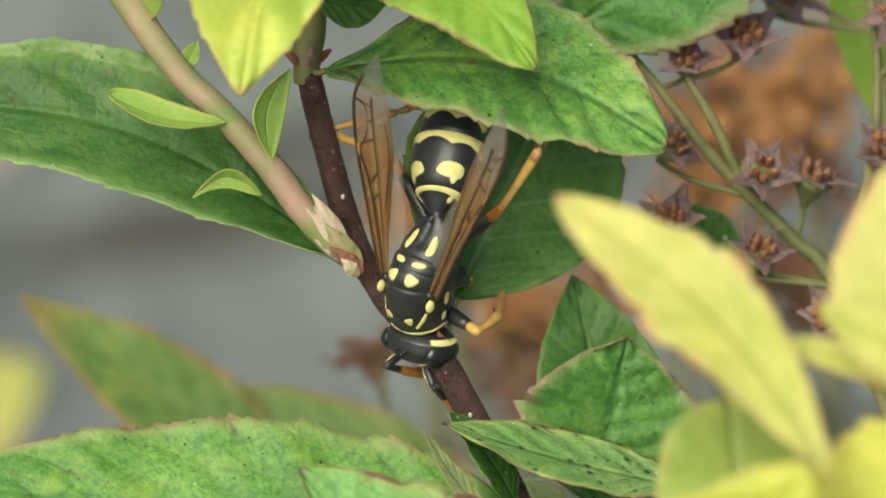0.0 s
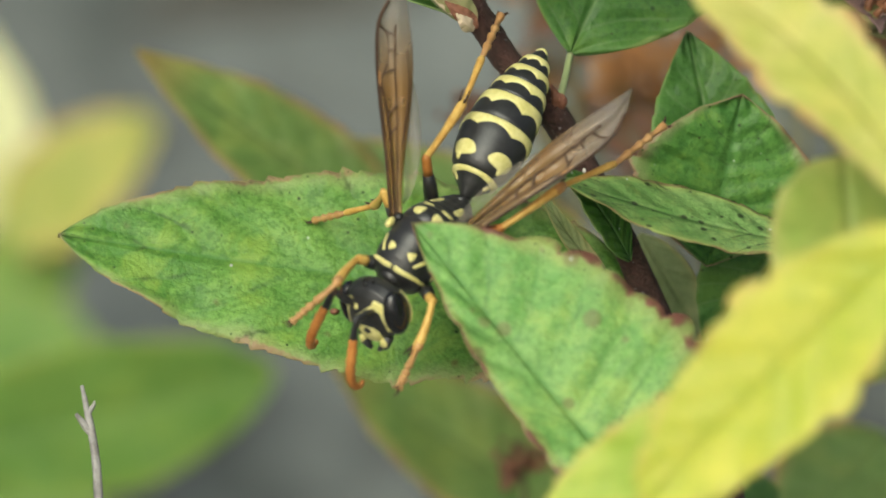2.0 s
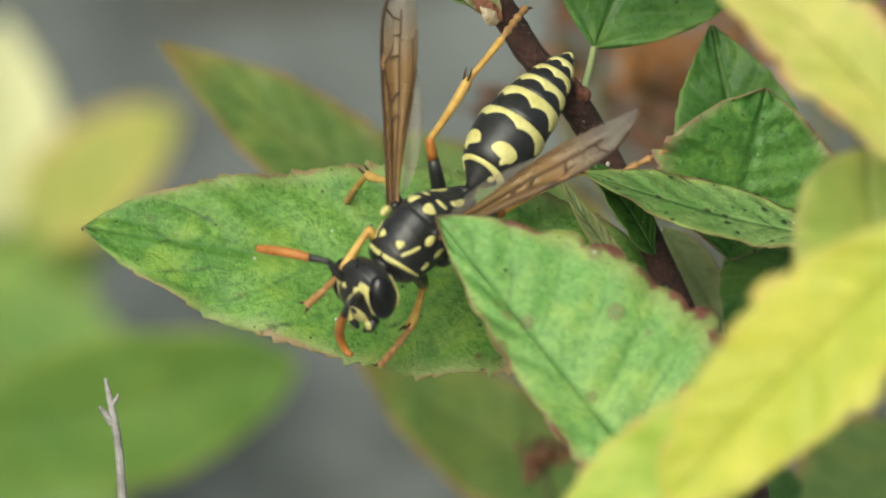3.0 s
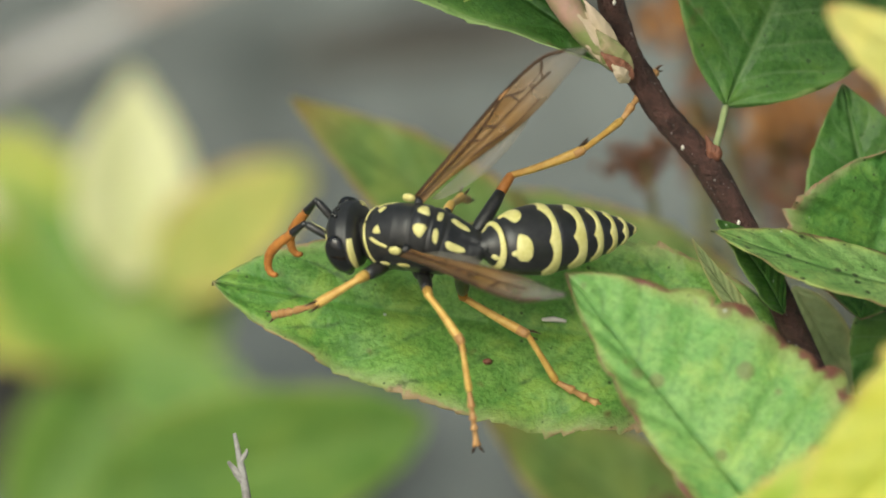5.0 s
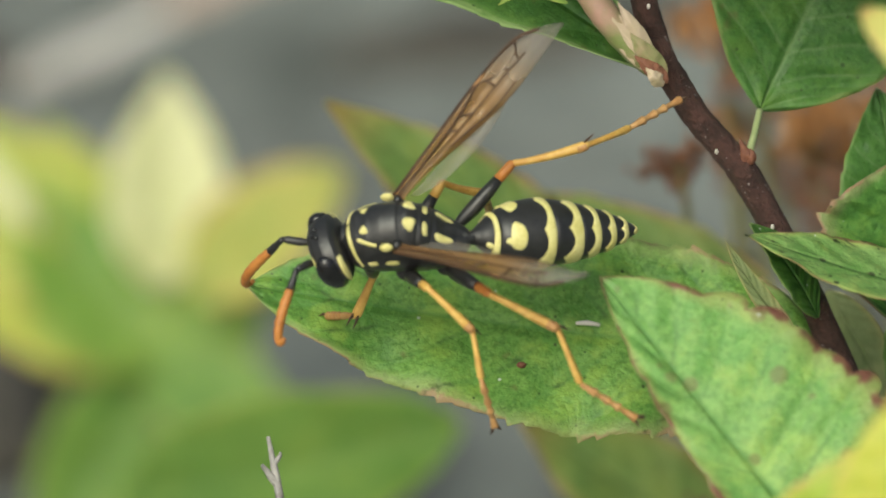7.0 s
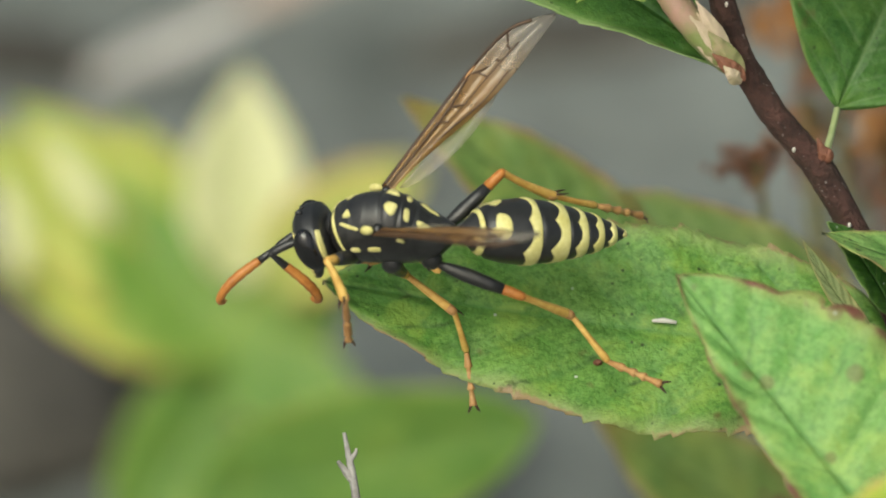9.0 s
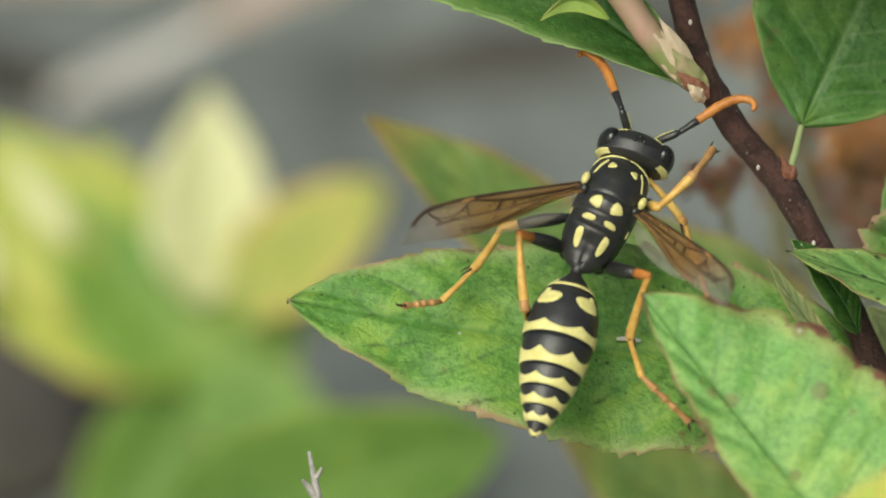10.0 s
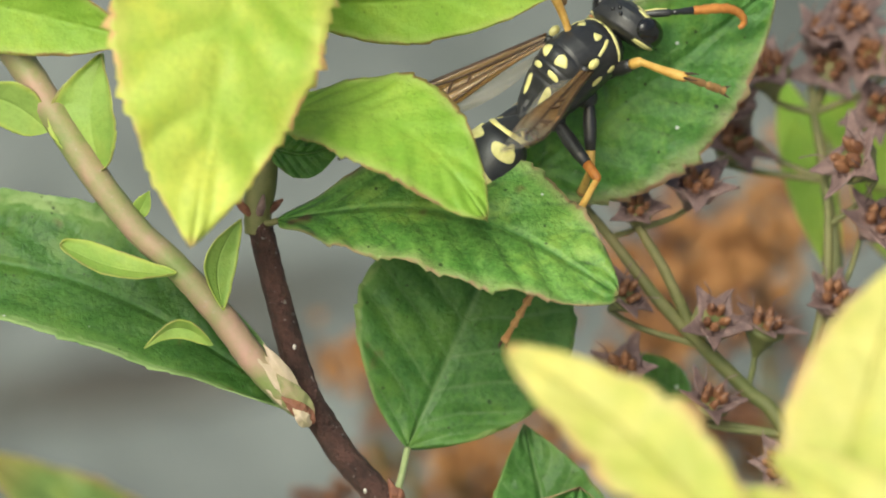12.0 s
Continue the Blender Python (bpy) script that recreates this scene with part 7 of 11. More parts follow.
    walk(WASP['tarsus_L1'], [
        (0, joint(58.2, 103, -103.7, 171.1, 56.9, -99.1)),
        (0.25, joint(83.2, 116.2, -163.6, -147.2, 48.8, -61.9)),
        (0.5, joint(136, 91.7, -186.8, -94.1, 52.7, -15.2)),
        (0.75, joint(88.9, 155.6, -128.8, -150.9, 58.7, -66.7)),
        (1, joint(75.1, 142.5, -77.9, 147.7, 80.7, -126.5)),
        (1.25, joint(90.3, 193.1, -52.1, -149.8, 23.9, -74.6)),
        (1.5, joint(99.4, 79.5, -77.1, -119.6, -21.1, -38.5)),
        (1.75, joint(144.4, 124.2, -55.4, -95.7, -19.1, -31)),
        (2, joint(181.2, 110.4, -36.8, -83.3, -10.6, 17.8)),
        (2.25, joint(146.1, 71.8, -109.5, -103.7, 34.4, 24.7)),
        (2.5, joint(86.7, 34.5, -171.6, -170.9, 64.2, -28.7)),
        (2.9, joint(108.4, 45.5, -145.1, 158.1, 55.9, -41)),
        (3.3, joint(135.8, 71.4, -83.3, 150.1, 35.8, -27.4)),
        (3.7, joint(167.6, 154, -16.1, 111.4, 13.6, -58.4)),
        (4.1, joint(158.9, 155.5, 39.9, 145.2, 13.6, -2.3)),
        (4.3, joint(151.8, 155.7, 50.1, -171.8, 4.6, 15.6)),
        (4.5, joint(149.2, 155.8, 53, -172, 1.4, 20.7)),
        (4.75, joint(159.6, 159, 27.8, 150.7, 19.9, 9.2)),
        (5, joint(162, 159, -3, 132.7, 33.1, 2.9)),
        (5.25, joint(150.5, 159.7, 14, 123.3, 38.9, -9.5)),
        (5.5, joint(142.2, 154.5, 25.5, 112.1, 43.1, -22.2)),
        (5.75, joint(134.7, 166.2, 13.1, 104.9, 44.7, -21.3)),
        (6, joint(125.1, 176.1, 0.8, 100.2, 46, -18.1)),
        (6.25, joint(139.6, 167.4, -122.5, 73.3, 9.5, -73.9)),
        (6.5, joint(115.6, 52.5, -186.5, 94.7, 54.1, -21.5)),
        (6.75, joint(105.6, 42.4, -190.4, 77.3, 49.2, -37.1)),
        (7, joint(93.7, 30.4, -195.4, 65.8, 44.5, -46)),
        (7.2, joint(80.7, 36.9, -199.5, 62.3, 40.2, -44)),
        (7.6, joint(81.9, 82, -170.2, 25.5, 26.9, -62.3)),
        (8, joint(10.7, 159.4, -102, 39.5, 19.1, -44.7)),
        (8.4, joint(29.3, 163.8, -63.9, -3.4, 30.4, -46.6)),
        (8.8, joint(15.7, 180.4, -23.6, 7.2, 49.1, -38.3)),
        (9, joint(58.6, 175.4, -15.7, 13.2, 84, -59)),
        (9.1, joint(91.6, 199.9, -1.7, -95.1, 63.1, -159.8)),
        (9.2, joint(95.3, 207.3, -27.8, -90.7, 12.4, 164.6)),
        (9.35, joint(118.7, 174.8, -15.2, -70.5, 28.3, -173.2)),
        (9.425, joint(71.1, 130.2, -7.8, -104.2, 62.9, 152.6)),
        (9.5, joint(23.4, 85.6, -0.4, 168.2, 56.7, 64.8)),
        (9.75, joint(132, 14.6, -65.2, -150.3, 66.5, 137.4)),
        (10, joint(168.6, -14, -174.6, 133, 78.5, 95.2)),
        (10.1, joint(235.6, 46.9, -46.4, 155.8, 76, 136.2)),
        (10.2, joint(188.2, 118.2, 13.9, 14.2, 36.8, 8.8)),
        (10.35, joint(132.6, 172.5, -68, 3.7, 11.6, 44.3)),
        (10.5, joint(72.4, 173.6, -143.8, 30.2, 2.6, 77.8)),
        (10.65, joint(71.1, 197.6, -81.4, 53.5, -5.9, 43.7)),
        (10.725, joint(86.6, 187.7, -22.5, 44.8, 42.2, 37.2)),
        (10.8, joint(102.2, 177.7, 36.4, -44.3, 78.8, -50.4)),
        (11, joint(136.6, 54.9, 98.2, 79.6, 55.9, 66.9)),
        (11.25, joint(53.1, 130, -11.5, 47.3, 28.6, -6.1)),
        (11.5, joint(-0.5, 120, -82.6, 66.9, 12, 28.5)),
        (11.6, joint(0.4, 116.1, -92.8, 59.5, 6.9, 21.2)),
        (11.7, joint(16.9, 108.6, -95.2, 55.9, 6.8, 19.7)),
        (11.8, joint(19, 111.8, -3.9, 67, 27.7, 7.3)),
        (11.9, joint(89.2, 69.2, 108.1, 132.1, 64.5, 58.7)),
        (12, joint(71.3, 76.2, 115.9, 145, 70.5, 56.4)),
    ])
    walk(WASP['toes_L1'], [
        (0, joint(53.9, 76.4, -145.1, 171.1, 56.9, -99.1)),
        (0.25, joint(98.5, 87.6, -200.8, -152.2, 37.9, -62.6)),
        (0.5, joint(164.8, 83.9, -226.1, -92.2, 54.3, -13.2)),
        (0.75, joint(99, 132.1, -171, -152.3, 57, -68.3)),
        (1, joint(70.4, 136.1, -126.6, 147.3, 84, -126)),
        (1.25, joint(102.2, 149.6, -72.1, -153.2, 20.4, -79.9)),
        (1.5, joint(135.4, 50.8, -59.3, -122.6, -18.7, -31.7)),
        (1.75, joint(184.4, 100.1, -39.2, -95.4, -18.1, -30)),
        (2, joint(227.4, 125.2, -27.7, -82.8, -11.6, 17.9)),
        (2.25, joint(183.2, 88.8, -137.3, -122.1, 22.6, -10.5)),
        (2.5, joint(105.6, 24.2, -216, -110.8, 64.5, -30.8)),
        (2.9, joint(129.2, 27.3, -185.9, -96.9, 55.1, -35.3)),
        (3.3, joint(171.3, 53, -112.1, -72.3, 37.4, -31.6)),
        (3.7, joint(192.7, 113.2, -27.7, -95.9, 21.5, -21.7)),
        (4.1, joint(206.8, 153.6, 28.3, -111.3, 7.7, 11)),
        (4.3, joint(199.2, 168.9, 46.1, -129.8, 3.4, 17.7)),
        (4.5, joint(195.4, 173.2, 51.8, -172, 1.4, 20.7)),
        (4.75, joint(205.5, 166.4, 11, 147.6, 21.9, 5.6)),
        (5, joint(203.2, 161.1, -30, 125, 36.8, -6.8)),
        (5.25, joint(188.4, 153.4, -17, 116.1, 41, -17.3)),
        (5.5, joint(175.6, 140.8, -8.2, 112.1, 43.1, -22.2)),
        (5.75, joint(167.4, 153.4, -21.6, 106, 44.6, -20.2)),
        (6, joint(157.7, 165.5, -34.7, 100.2, 46, -18.1)),
        (6.25, joint(153, 120.6, -130.7, 47.1, 45, -35.3)),
        (6.5, joint(142.5, 41.9, -226.5, 94.7, 54.1, -21.5)),
        (6.75, joint(131.3, 22.9, -227.7, 79, 49.8, -35.5)),
        (7, joint(118.2, 5.1, -230, 65.8, 44.5, -46)),
        (7.2, joint(107.8, 10.7, -231.3, 61.9, 39.9, -44.2)),
        (7.6, joint(102.3, 43, -192.5, 46.9, 39.5, -47.4)),
        (8, joint(43.8, 126.6, -118.1, 36.6, 30.3, -45.8)),
        (8.4, joint(58.6, 132.9, -88.9, 7.3, 42.5, -45)),
        (8.8, joint(41, 160.3, -61, 2.7, 45.3, -40.3)),
        (9, joint(61.2, 171, -64.8, 13.2, 84, -59)),
        (9.1, joint(70.7, 192.2, -45.7, -114.7, 47.6, 133.4)),
        (9.2, joint(48.8, 220, -38.3, -102.1, -0.9, 119.8)),
        (9.35, joint(75.5, 169.6, -38.6, -80, 23.9, 175.3)),
        (9.425, joint(55.3, 139.9, -40.1, -110.3, 57.6, 143.9)),
        (9.5, joint(35, 110.1, -41.7, 171.2, 57, 64.3)),
        (9.75, joint(117.5, 27.9, -110.5, -143.6, 69.1, 140.8)),
        (10, joint(167.7, -4.2, -222.9, 127.2, 79.4, 89.1)),
        (10.1, joint(227, 55.2, -94.3, 159.9, 73.9, 141.3)),
        (10.2, joint(227.2, 124.2, -15.7, 18.1, 29.3, 12.5)),
        (10.35, joint(167.2, 206.3, -77.9, 3.7, 13.6, 43.5)),
        (10.5, joint(82.8, 221.8, -146, 30.7, 2.6, 77.8)),
        (10.65, joint(106.6, 231.5, -76.4, 52.5, 15.6, 60.6)),
        (10.8, joint(108.3, 170.3, -12, 71.4, 25.4, 44.1)),
        (11, joint(147.5, 80.3, 57.3, 79.6, 55.9, 66.9)),
        (11.25, joint(96.2, 125.4, -35.2, 71.1, 26.4, 25.6)),
        (11.5, joint(41.9, 143.1, -92.9, 69.3, 15.8, 36)),
        (11.6, joint(46.1, 133.8, -98.7, 61.5, 11.9, 28.5)),
        (11.7, joint(63, 125.1, -101, 57.8, 12.5, 27)),
        (11.8, joint(62.3, 117.3, -26.8, 71.1, 26.5, 19.1)),
        (11.9, joint(100.3, 87.4, 63.6, 126.1, 61.6, 57.8)),
        (12, joint(80.4, 89.9, 69.4, 141.6, 69.8, 56.6)),
    ])
    walk(WASP['femur_L2'], [
        (0, joint(0, 40, -54, -19.3, 57.4, -44.8)),
        (0.25, joint(0, 40, -54, 86.8, 60.6, 89.2)),
        (0.5, joint(0, 40, -54, 61.3, 44.2, 82)),
        (0.75, joint(0, 40, -54, 47.5, 65.6, 104.1)),
        (1, joint(0, 40, -54, 147.2, 70.9, 173.8)),
        (1.25, joint(0, 40, -54, 85.8, 32.8, 141.6)),
        (1.5, joint(0, 40, -54, 53.5, -4.5, 131.6)),
        (1.75, joint(0, 40, -54, 75.7, -27.2, 123.5)),
        (2, joint(0, 40, -54, 121, -47, 107.7)),
        (2.25, joint(0, 40, -54, 131.7, -47.4, 104.6)),
        (2.5, joint(0, 40, -54, 140.9, -47.8, 101.2)),
        (2.9, joint(0, 40, -54, 103.4, -38.8, 113)),
        (3.3, joint(0, 40, -54, 53.7, 6.9, 144.5)),
        (3.5, joint(0, 40, -54, 67.6, 44.1, 166.4)),
        (3.7, joint(0, 40, -54, 129, 63.9, -126)),
        (4.1, joint(0, 40, -54, -175.8, 57.8, -74.5)),
        (4.3, joint(0, 40, -54, -172.2, 55.8, -66.9)),
        (4.5, joint(0, 40, -54, -172, 55.2, -64.7)),
        (4.625, joint(0, 40, -54, -76.4, 76.1, 48.6)),
        (4.75, joint(0, 40, -54, -41.6, 40.8, 101.9)),
        (4.875, joint(0, 40, -54, -28.3, 2.4, 112.8)),
        (5, joint(0, 40, -54, -20.3, -37.2, 115.9)),
        (5.25, joint(0, 40, -54, -13.8, 32.9, 127)),
        (5.5, joint(0, 40, -54, 131.5, 70.9, -99.1)),
        (5.75, joint(0, 40, -54, 17.4, 32.7, 140.3)),
        (6, joint(0, 40, -54, 19.8, -33.4, 122.1)),
        (6.25, joint(0, 40, -54, 26.7, 29.4, 144.6)),
        (6.5, joint(0, 40, -54, 109.6, 64.2, -118.5)),
        (6.75, joint(0, 40, -54, 66.3, 23.4, 150.9)),
        (6.875, joint(0, 40, -54, 42.4, -3.8, 128.3)),
        (7, joint(0, 40, -54, 27.1, -36.7, 115.5)),
        (7.2, joint(0, 40, -54, 28.2, -28.1, 117.5)),
        (7.6, joint(0, 40, -54, 20.7, -21.4, 125.6)),
        (8, joint(0, 40, -54, -4.2, 12.3, 178.6)),
        (8.2, joint(0, 40, -54, 0.8, 23.6, -136.2)),
        (8.4, joint(0, 40, -54, 13.7, 27.8, -87)),
        (8.8, joint(0, 40, -54, 1.6, 26.7, -78.5)),
        (9, joint(0, 40, -54, -25, 51.4, -94.9)),
        (9.1, joint(0, 40, -54, -57.5, 68.1, -84.5)),
        (9.2, joint(0, 40, -54, 13.3, 75.3, -6.7)),
        (9.35, joint(0, 40, -54, 67.1, 37.4, 47)),
        (9.5, joint(0, 40, -54, 49.9, 28.4, 49.4)),
        (9.75, joint(-2.2, 51.9, -56.1, 37.8, 21, 89.5)),
        (10, joint(-12.7, 60.6, -58.2, 32.6, 9.9, 121.7)),
        (10.1, joint(-10.9, 56.1, -56.9, 9.8, 9.5, 130.3)),
        (10.2, joint(-8.7, 51.8, -55.8, 43.5, 8.7, 138.2)),
        (10.35, joint(-5.6, 44.7, -55.2, 66.3, -19.3, 121.8)),
        (10.5, joint(0, 40, -54, 101.7, -46.2, 101.7)),
        (10.65, joint(0, 40, -54, 123.6, -47.4, 130.7)),
        (10.8, joint(0, 40, -54, 87.3, -24.5, 169.3)),
        (11, joint(0, 40, -54, 74.3, -0.3, -173)),
        (11.25, joint(0, 40, -54, 103.1, -8.1, 150.9)),
        (11.5, joint(0, 40, -54, 84.6, -19.2, 115.2)),
        (11.6, joint(0, 40, -54, 90.3, -11.4, 165.1)),
        (11.7, joint(0, 40, -54, 104.8, -3, -143.6)),
        (11.8, joint(0, 40, -54, 91.8, 33.1, 175.3)),
        (11.9, joint(0, 40, -54, 61.7, 45.5, 105.7)),
        (12, joint(0, 40, -54, 92.1, 48.7, 105.6)),
    ])
    walk(WASP['tibia_L2'], [
        (0, joint(42.8, -2.6, -148.3, -161.2, 56.5, 167.5)),
        (0.25, joint(0.7, 95, -151.5, -162, 60.7, -164.1)),
        (0.5, joint(11.2, 119.5, -132.1, -160.8, 62.2, -137.8)),
        (0.75, joint(-11.3, 84.9, -156, 128, 67.3, -170.4)),
        (1, joint(-36.5, 43.9, -159.8, 97.7, 79.7, 123)),
        (1.25, joint(-73.8, 98.5, -114.6, 75.5, 30, 122)),
        (1.5, joint(-74.1, 123.5, -45.1, 55.5, -13.8, 118.6)),
        (1.75, joint(-55, 123, -2.8, 79.3, -18.4, 108.1)),
        (2, joint(-23.2, 112.8, 27.9, 106, -28.9, 80.6)),
        (2.25, joint(-19.1, 113.4, 28.4, 146.8, -22.7, 79.2)),
        (2.5, joint(-14.7, 113.8, 28.9, 153.8, -16.1, 77.9)),
        (2.9, joint(-34.1, 120.4, 16.2, 127.5, -17, 64.8)),
        (3.3, joint(-90.6, 104.5, -67.4, 96.2, -36.4, 34.8)),
        (3.7, joint(-29, 0.1, -154.5, 24.4, -34.1, 87.6)),
        (4.1, joint(15.9, -17.5, -148.8, -2.2, 5.8, 101.7)),
        (4.3, joint(24.7, -17.8, -146.7, -4.8, 23.9, 104.7)),
        (4.5, joint(27.3, -17.7, -146, -5, 26.1, 106.6)),
        (4.75, joint(-17.5, 122.9, -127.2, -34.9, -28.7, 150.6)),
        (5, joint(-39, 120.3, 13.7, -15.3, 8.4, 134.6)),
        (5.25, joint(-56.5, 115.1, -114.9, -13.3, -29.8, 141.3)),
        (5.5, joint(-5.8, 3.8, -159.8, 14.5, 11.2, 130.7)),
        (5.75, joint(-72.6, 100.2, -114.5, 15.1, -14.7, 126.8)),
        (6, joint(-49.6, 119.2, 7.7, 17.2, 17.6, 138.6)),
        (6.25, joint(-79.5, 96.5, -109, 23.4, -9.7, 126.6)),
        (6.5, joint(-23.3, -2.9, -154.8, 24.7, 10.5, 134.6)),
        (6.75, joint(-89.8, 90, -98.5, 57.7, 6.2, 118.5)),
        (7, joint(-38.6, 121, 13, 23.7, 24.7, 142.9)),
        (7.2, joint(-45.7, 127.6, -1.3, 28.2, 27.9, 145.8)),
        (7.6, joint(-60.7, 124.8, -13.1, 31, 50.2, 158.2)),
        (8, joint(-109.4, 42.6, -77.8, -58.1, 39.8, 73.2)),
        (8.4, joint(5.1, -59, -106.2, -8.4, 21, 127.2)),
        (8.8, joint(19.9, -58, -104.4, 36.7, 38.6, 141.9)),
        (9, joint(-6, -29.7, -141.5, 38.5, 31, 159.4)),
        (9.1, joint(4, -1.7, -157.9, 18.4, -3, 150)),
        (9.2, joint(28.2, 36.7, -162.4, -3.5, -19, 161.6)),
        (9.35, joint(60.7, 105, -122.1, -19.4, 21.5, 146.7)),
        (9.5, joint(64.1, 114.8, -107.3, -52.3, 31.6, 165.8)),
        (9.75, joint(-1.3, 156.5, -96.2, -87.8, 55, 166.7)),
        (10, joint(-70.8, 154.5, -77.5, -122.4, 51.1, 166.2)),
        (10.1, joint(-82.4, 140.4, -75.4, -102.7, -13.4, 153.3)),
        (10.2, joint(-91.2, 125.6, -72.7, -136.9, -5.9, 124.4)),
        (10.35, joint(-61.3, 134.5, -18.1, -112.4, -14.5, 110.8)),
        (10.5, joint(-15.8, 115.9, 26.8, -135.5, 3.7, 83.2)),
        (10.65, joint(-49.4, 97.5, 28.5, -159.8, -7.5, 87.9)),
        (10.8, joint(-100.2, 58.9, -7.6, 174.4, -6.6, 87.3)),
        (11, joint(-111.2, 26.4, -53.3, 152.4, -14.4, 74.1)),
        (11.125, joint(-104, 60.1, -45.8, 144.5, 19.1, 97.7)),
        (11.25, joint(-96.9, 93.9, -38.3, 154.1, 52.7, 127.6)),
        (11.5, joint(-45, 135.7, -17.2, -166.2, -9.8, 160.5)),
        (11.6, joint(-106.1, 68.3, -31.9, 158.1, -35.8, -158.8)),
        (11.65, joint(-98, 20.9, -40, -156.9, -24.7, 133.4)),
        (11.7, joint(-90, -26.4, -48.1, -144.5, 13.5, 88)),
        (11.8, joint(-93.5, 47.7, -115.2, -114.1, 23.5, 123.9)),
        (11.9, joint(-21.2, 115.5, -133.9, -85.8, 28.8, 150.9)),
        (12, joint(-19.9, 111.1, -138.2, -57, 38.2, 149.1)),
    ])
    walk(WASP['tarsus_L2'], [
        (0, joint(-15.3, 10.3, -238.4, -31.4, 79.2, -58.5)),
        (0.25, joint(-50, 80.6, -245.8, -30.1, 50.8, -32.6)),
        (0.5, joint(-26.1, 85.6, -227.6, -33.2, 39.3, -12.2)),
        (0.75, joint(-52.4, 77.9, -255.6, -69.2, 24.8, -35.3)),
        (1, joint(-47, 60.2, -266.1, -42.5, 16.5, -58)),
        (1.25, joint(-123.3, 177.9, -168.6, -62.1, 23.5, -65.8)),
        (1.5, joint(-124.3, 215.6, -19.5, -68.7, 59.8, -99.3)),
        (1.75, joint(-86.9, 220.4, 31.3, -83, 59.1, -86.6)),
        (2, joint(-7.8, 206, 80.2, -117.6, 70, -106.6)),
        (2.25, joint(-0.4, 211.3, 70, -158.5, 64.3, -106.4)),
        (2.5, joint(7, 215.3, 58.8, -163.5, 58.9, -106.2)),
        (2.9, joint(9.9, 213.8, 47.8, -128.6, 58.1, -104.3)),
        (3.3, joint(-19.2, 154.2, -3.4, -14.7, 74.8, -3.1)),
        (3.7, joint(-25.3, 89.5, -94, 9.4, 20.4, 65.2)),
        (4.1, joint(-5.9, 87.7, -159.6, -5.9, 9.8, 81.9)),
        (4.3, joint(-0.4, 77.6, -190.5, -4.5, -0.4, 88.1)),
        (4.5, joint(-0.3, 75.3, -193.4, -4.1, -1.9, 89.7)),
        (4.75, joint(-100.1, 169.4, -75.4, -33.9, 38.4, 58.6)),
        (5, joint(-114, 196.3, -2.1, 6.1, 32, 108.9)),
        (5.25, joint(-129.6, 173.8, -61.2, -59.4, 50.3, 73)),
        (5.5, joint(-74.9, 84.1, -180.7, -23.5, 2.2, 109.4)),
        (5.75, joint(-135.2, 183.8, -87.1, -39, 53.5, 77.7)),
        (6, joint(-126.9, 187.2, -25, 4, 31.4, 112.3)),
        (6.25, joint(-143, 182.1, -90.8, -36.9, 66.2, 83)),
        (6.5, joint(-97.9, 72.7, -174.4, 13.4, 33, 114.1)),
        (6.75, joint(-141, 184.4, -110.1, 0.3, 67.9, 70)),
        (7, joint(-116.9, 180.2, -32.2, 1.7, 35.7, 102.4)),
        (7.2, joint(-124.6, 181.2, -51.8, 3.3, 39, 102.6)),
        (7.6, joint(-124.8, 150.5, -96.1, -14.1, 44.1, 93.8)),
        (8, joint(-85.5, 122.1, -147, -4.2, 74.4, 133.6)),
        (8.4, joint(-55.8, 21.3, -145, -10.5, 71.9, 89.9)),
        (8.8, joint(-46.5, -5.9, -171.8, -94.9, 79.8, 22.5)),
        (9, joint(-92.7, 2.9, -197, 14.3, 77.4, 144)),
        (9.1, joint(-89.4, 52.2, -152.2, 6.7, 47.9, 142.8)),
        (9.2, joint(-68.7, 68.9, -127.2, -5.5, 10.6, 148.7)),
        (9.35, joint(-23.3, 160.2, -161.7, -48.2, 21.2, 157.9)),
        (9.5, joint(-25, 137.4, -163.9, -75.1, 21, 128.3)),
        (9.75, joint(-61.5, 170.8, -184.7, -108.5, 7.5, 148.1)),
        (10, joint(-136.7, 170.6, -161.6, -140.7, -4.8, 162)),
        (10.1, joint(-176.2, 187.6, -50.4, -158.7, 54.6, 161.4)),
        (10.2, joint(-151.9, 214.2, -61.5, -126.9, 55, 168.5)),
        (10.35, joint(-98.4, 232.2, 8.9, 109.8, 80.7, 18.9)),
        (10.5, joint(-3.1, 222.9, 19.9, 143.8, 45.6, 50)),
        (10.65, joint(-45.6, 204.5, 42.6, 136.4, 42.6, 53.7)),
        (10.8, joint(-95.1, 166.1, 4.8, 115.4, 29.2, 57.7)),
        (11, joint(-82.5, 126.9, -26.5, 98.5, 18.6, 70.9)),
        (11.25, joint(-136.8, 145.7, -124.3, 66.2, -34.3, 113.3)),
        (11.375, joint(-141.1, 158.5, -61.5, 62.8, -18.1, 151.2)),
        (11.5, joint(-145.3, 171.3, 1.3, 70.1, -3.3, -173.8)),
        (11.55, joint(-166.5, 104, 16.3, 73.7, 15.4, 141.3)),
        (11.6, joint(-187.8, 36.7, 31.3, 61.4, 30.8, 91.1)),
        (11.7, joint(-86.4, 78.5, -73.4, 78.4, 5.3, 65.1)),
        (11.8, joint(-148.6, 129.9, -158.3, 60.8, 14.5, 39.1)),
        (11.9, joint(-103.9, 161.6, -186, 56.9, 46.6, 44.5)),
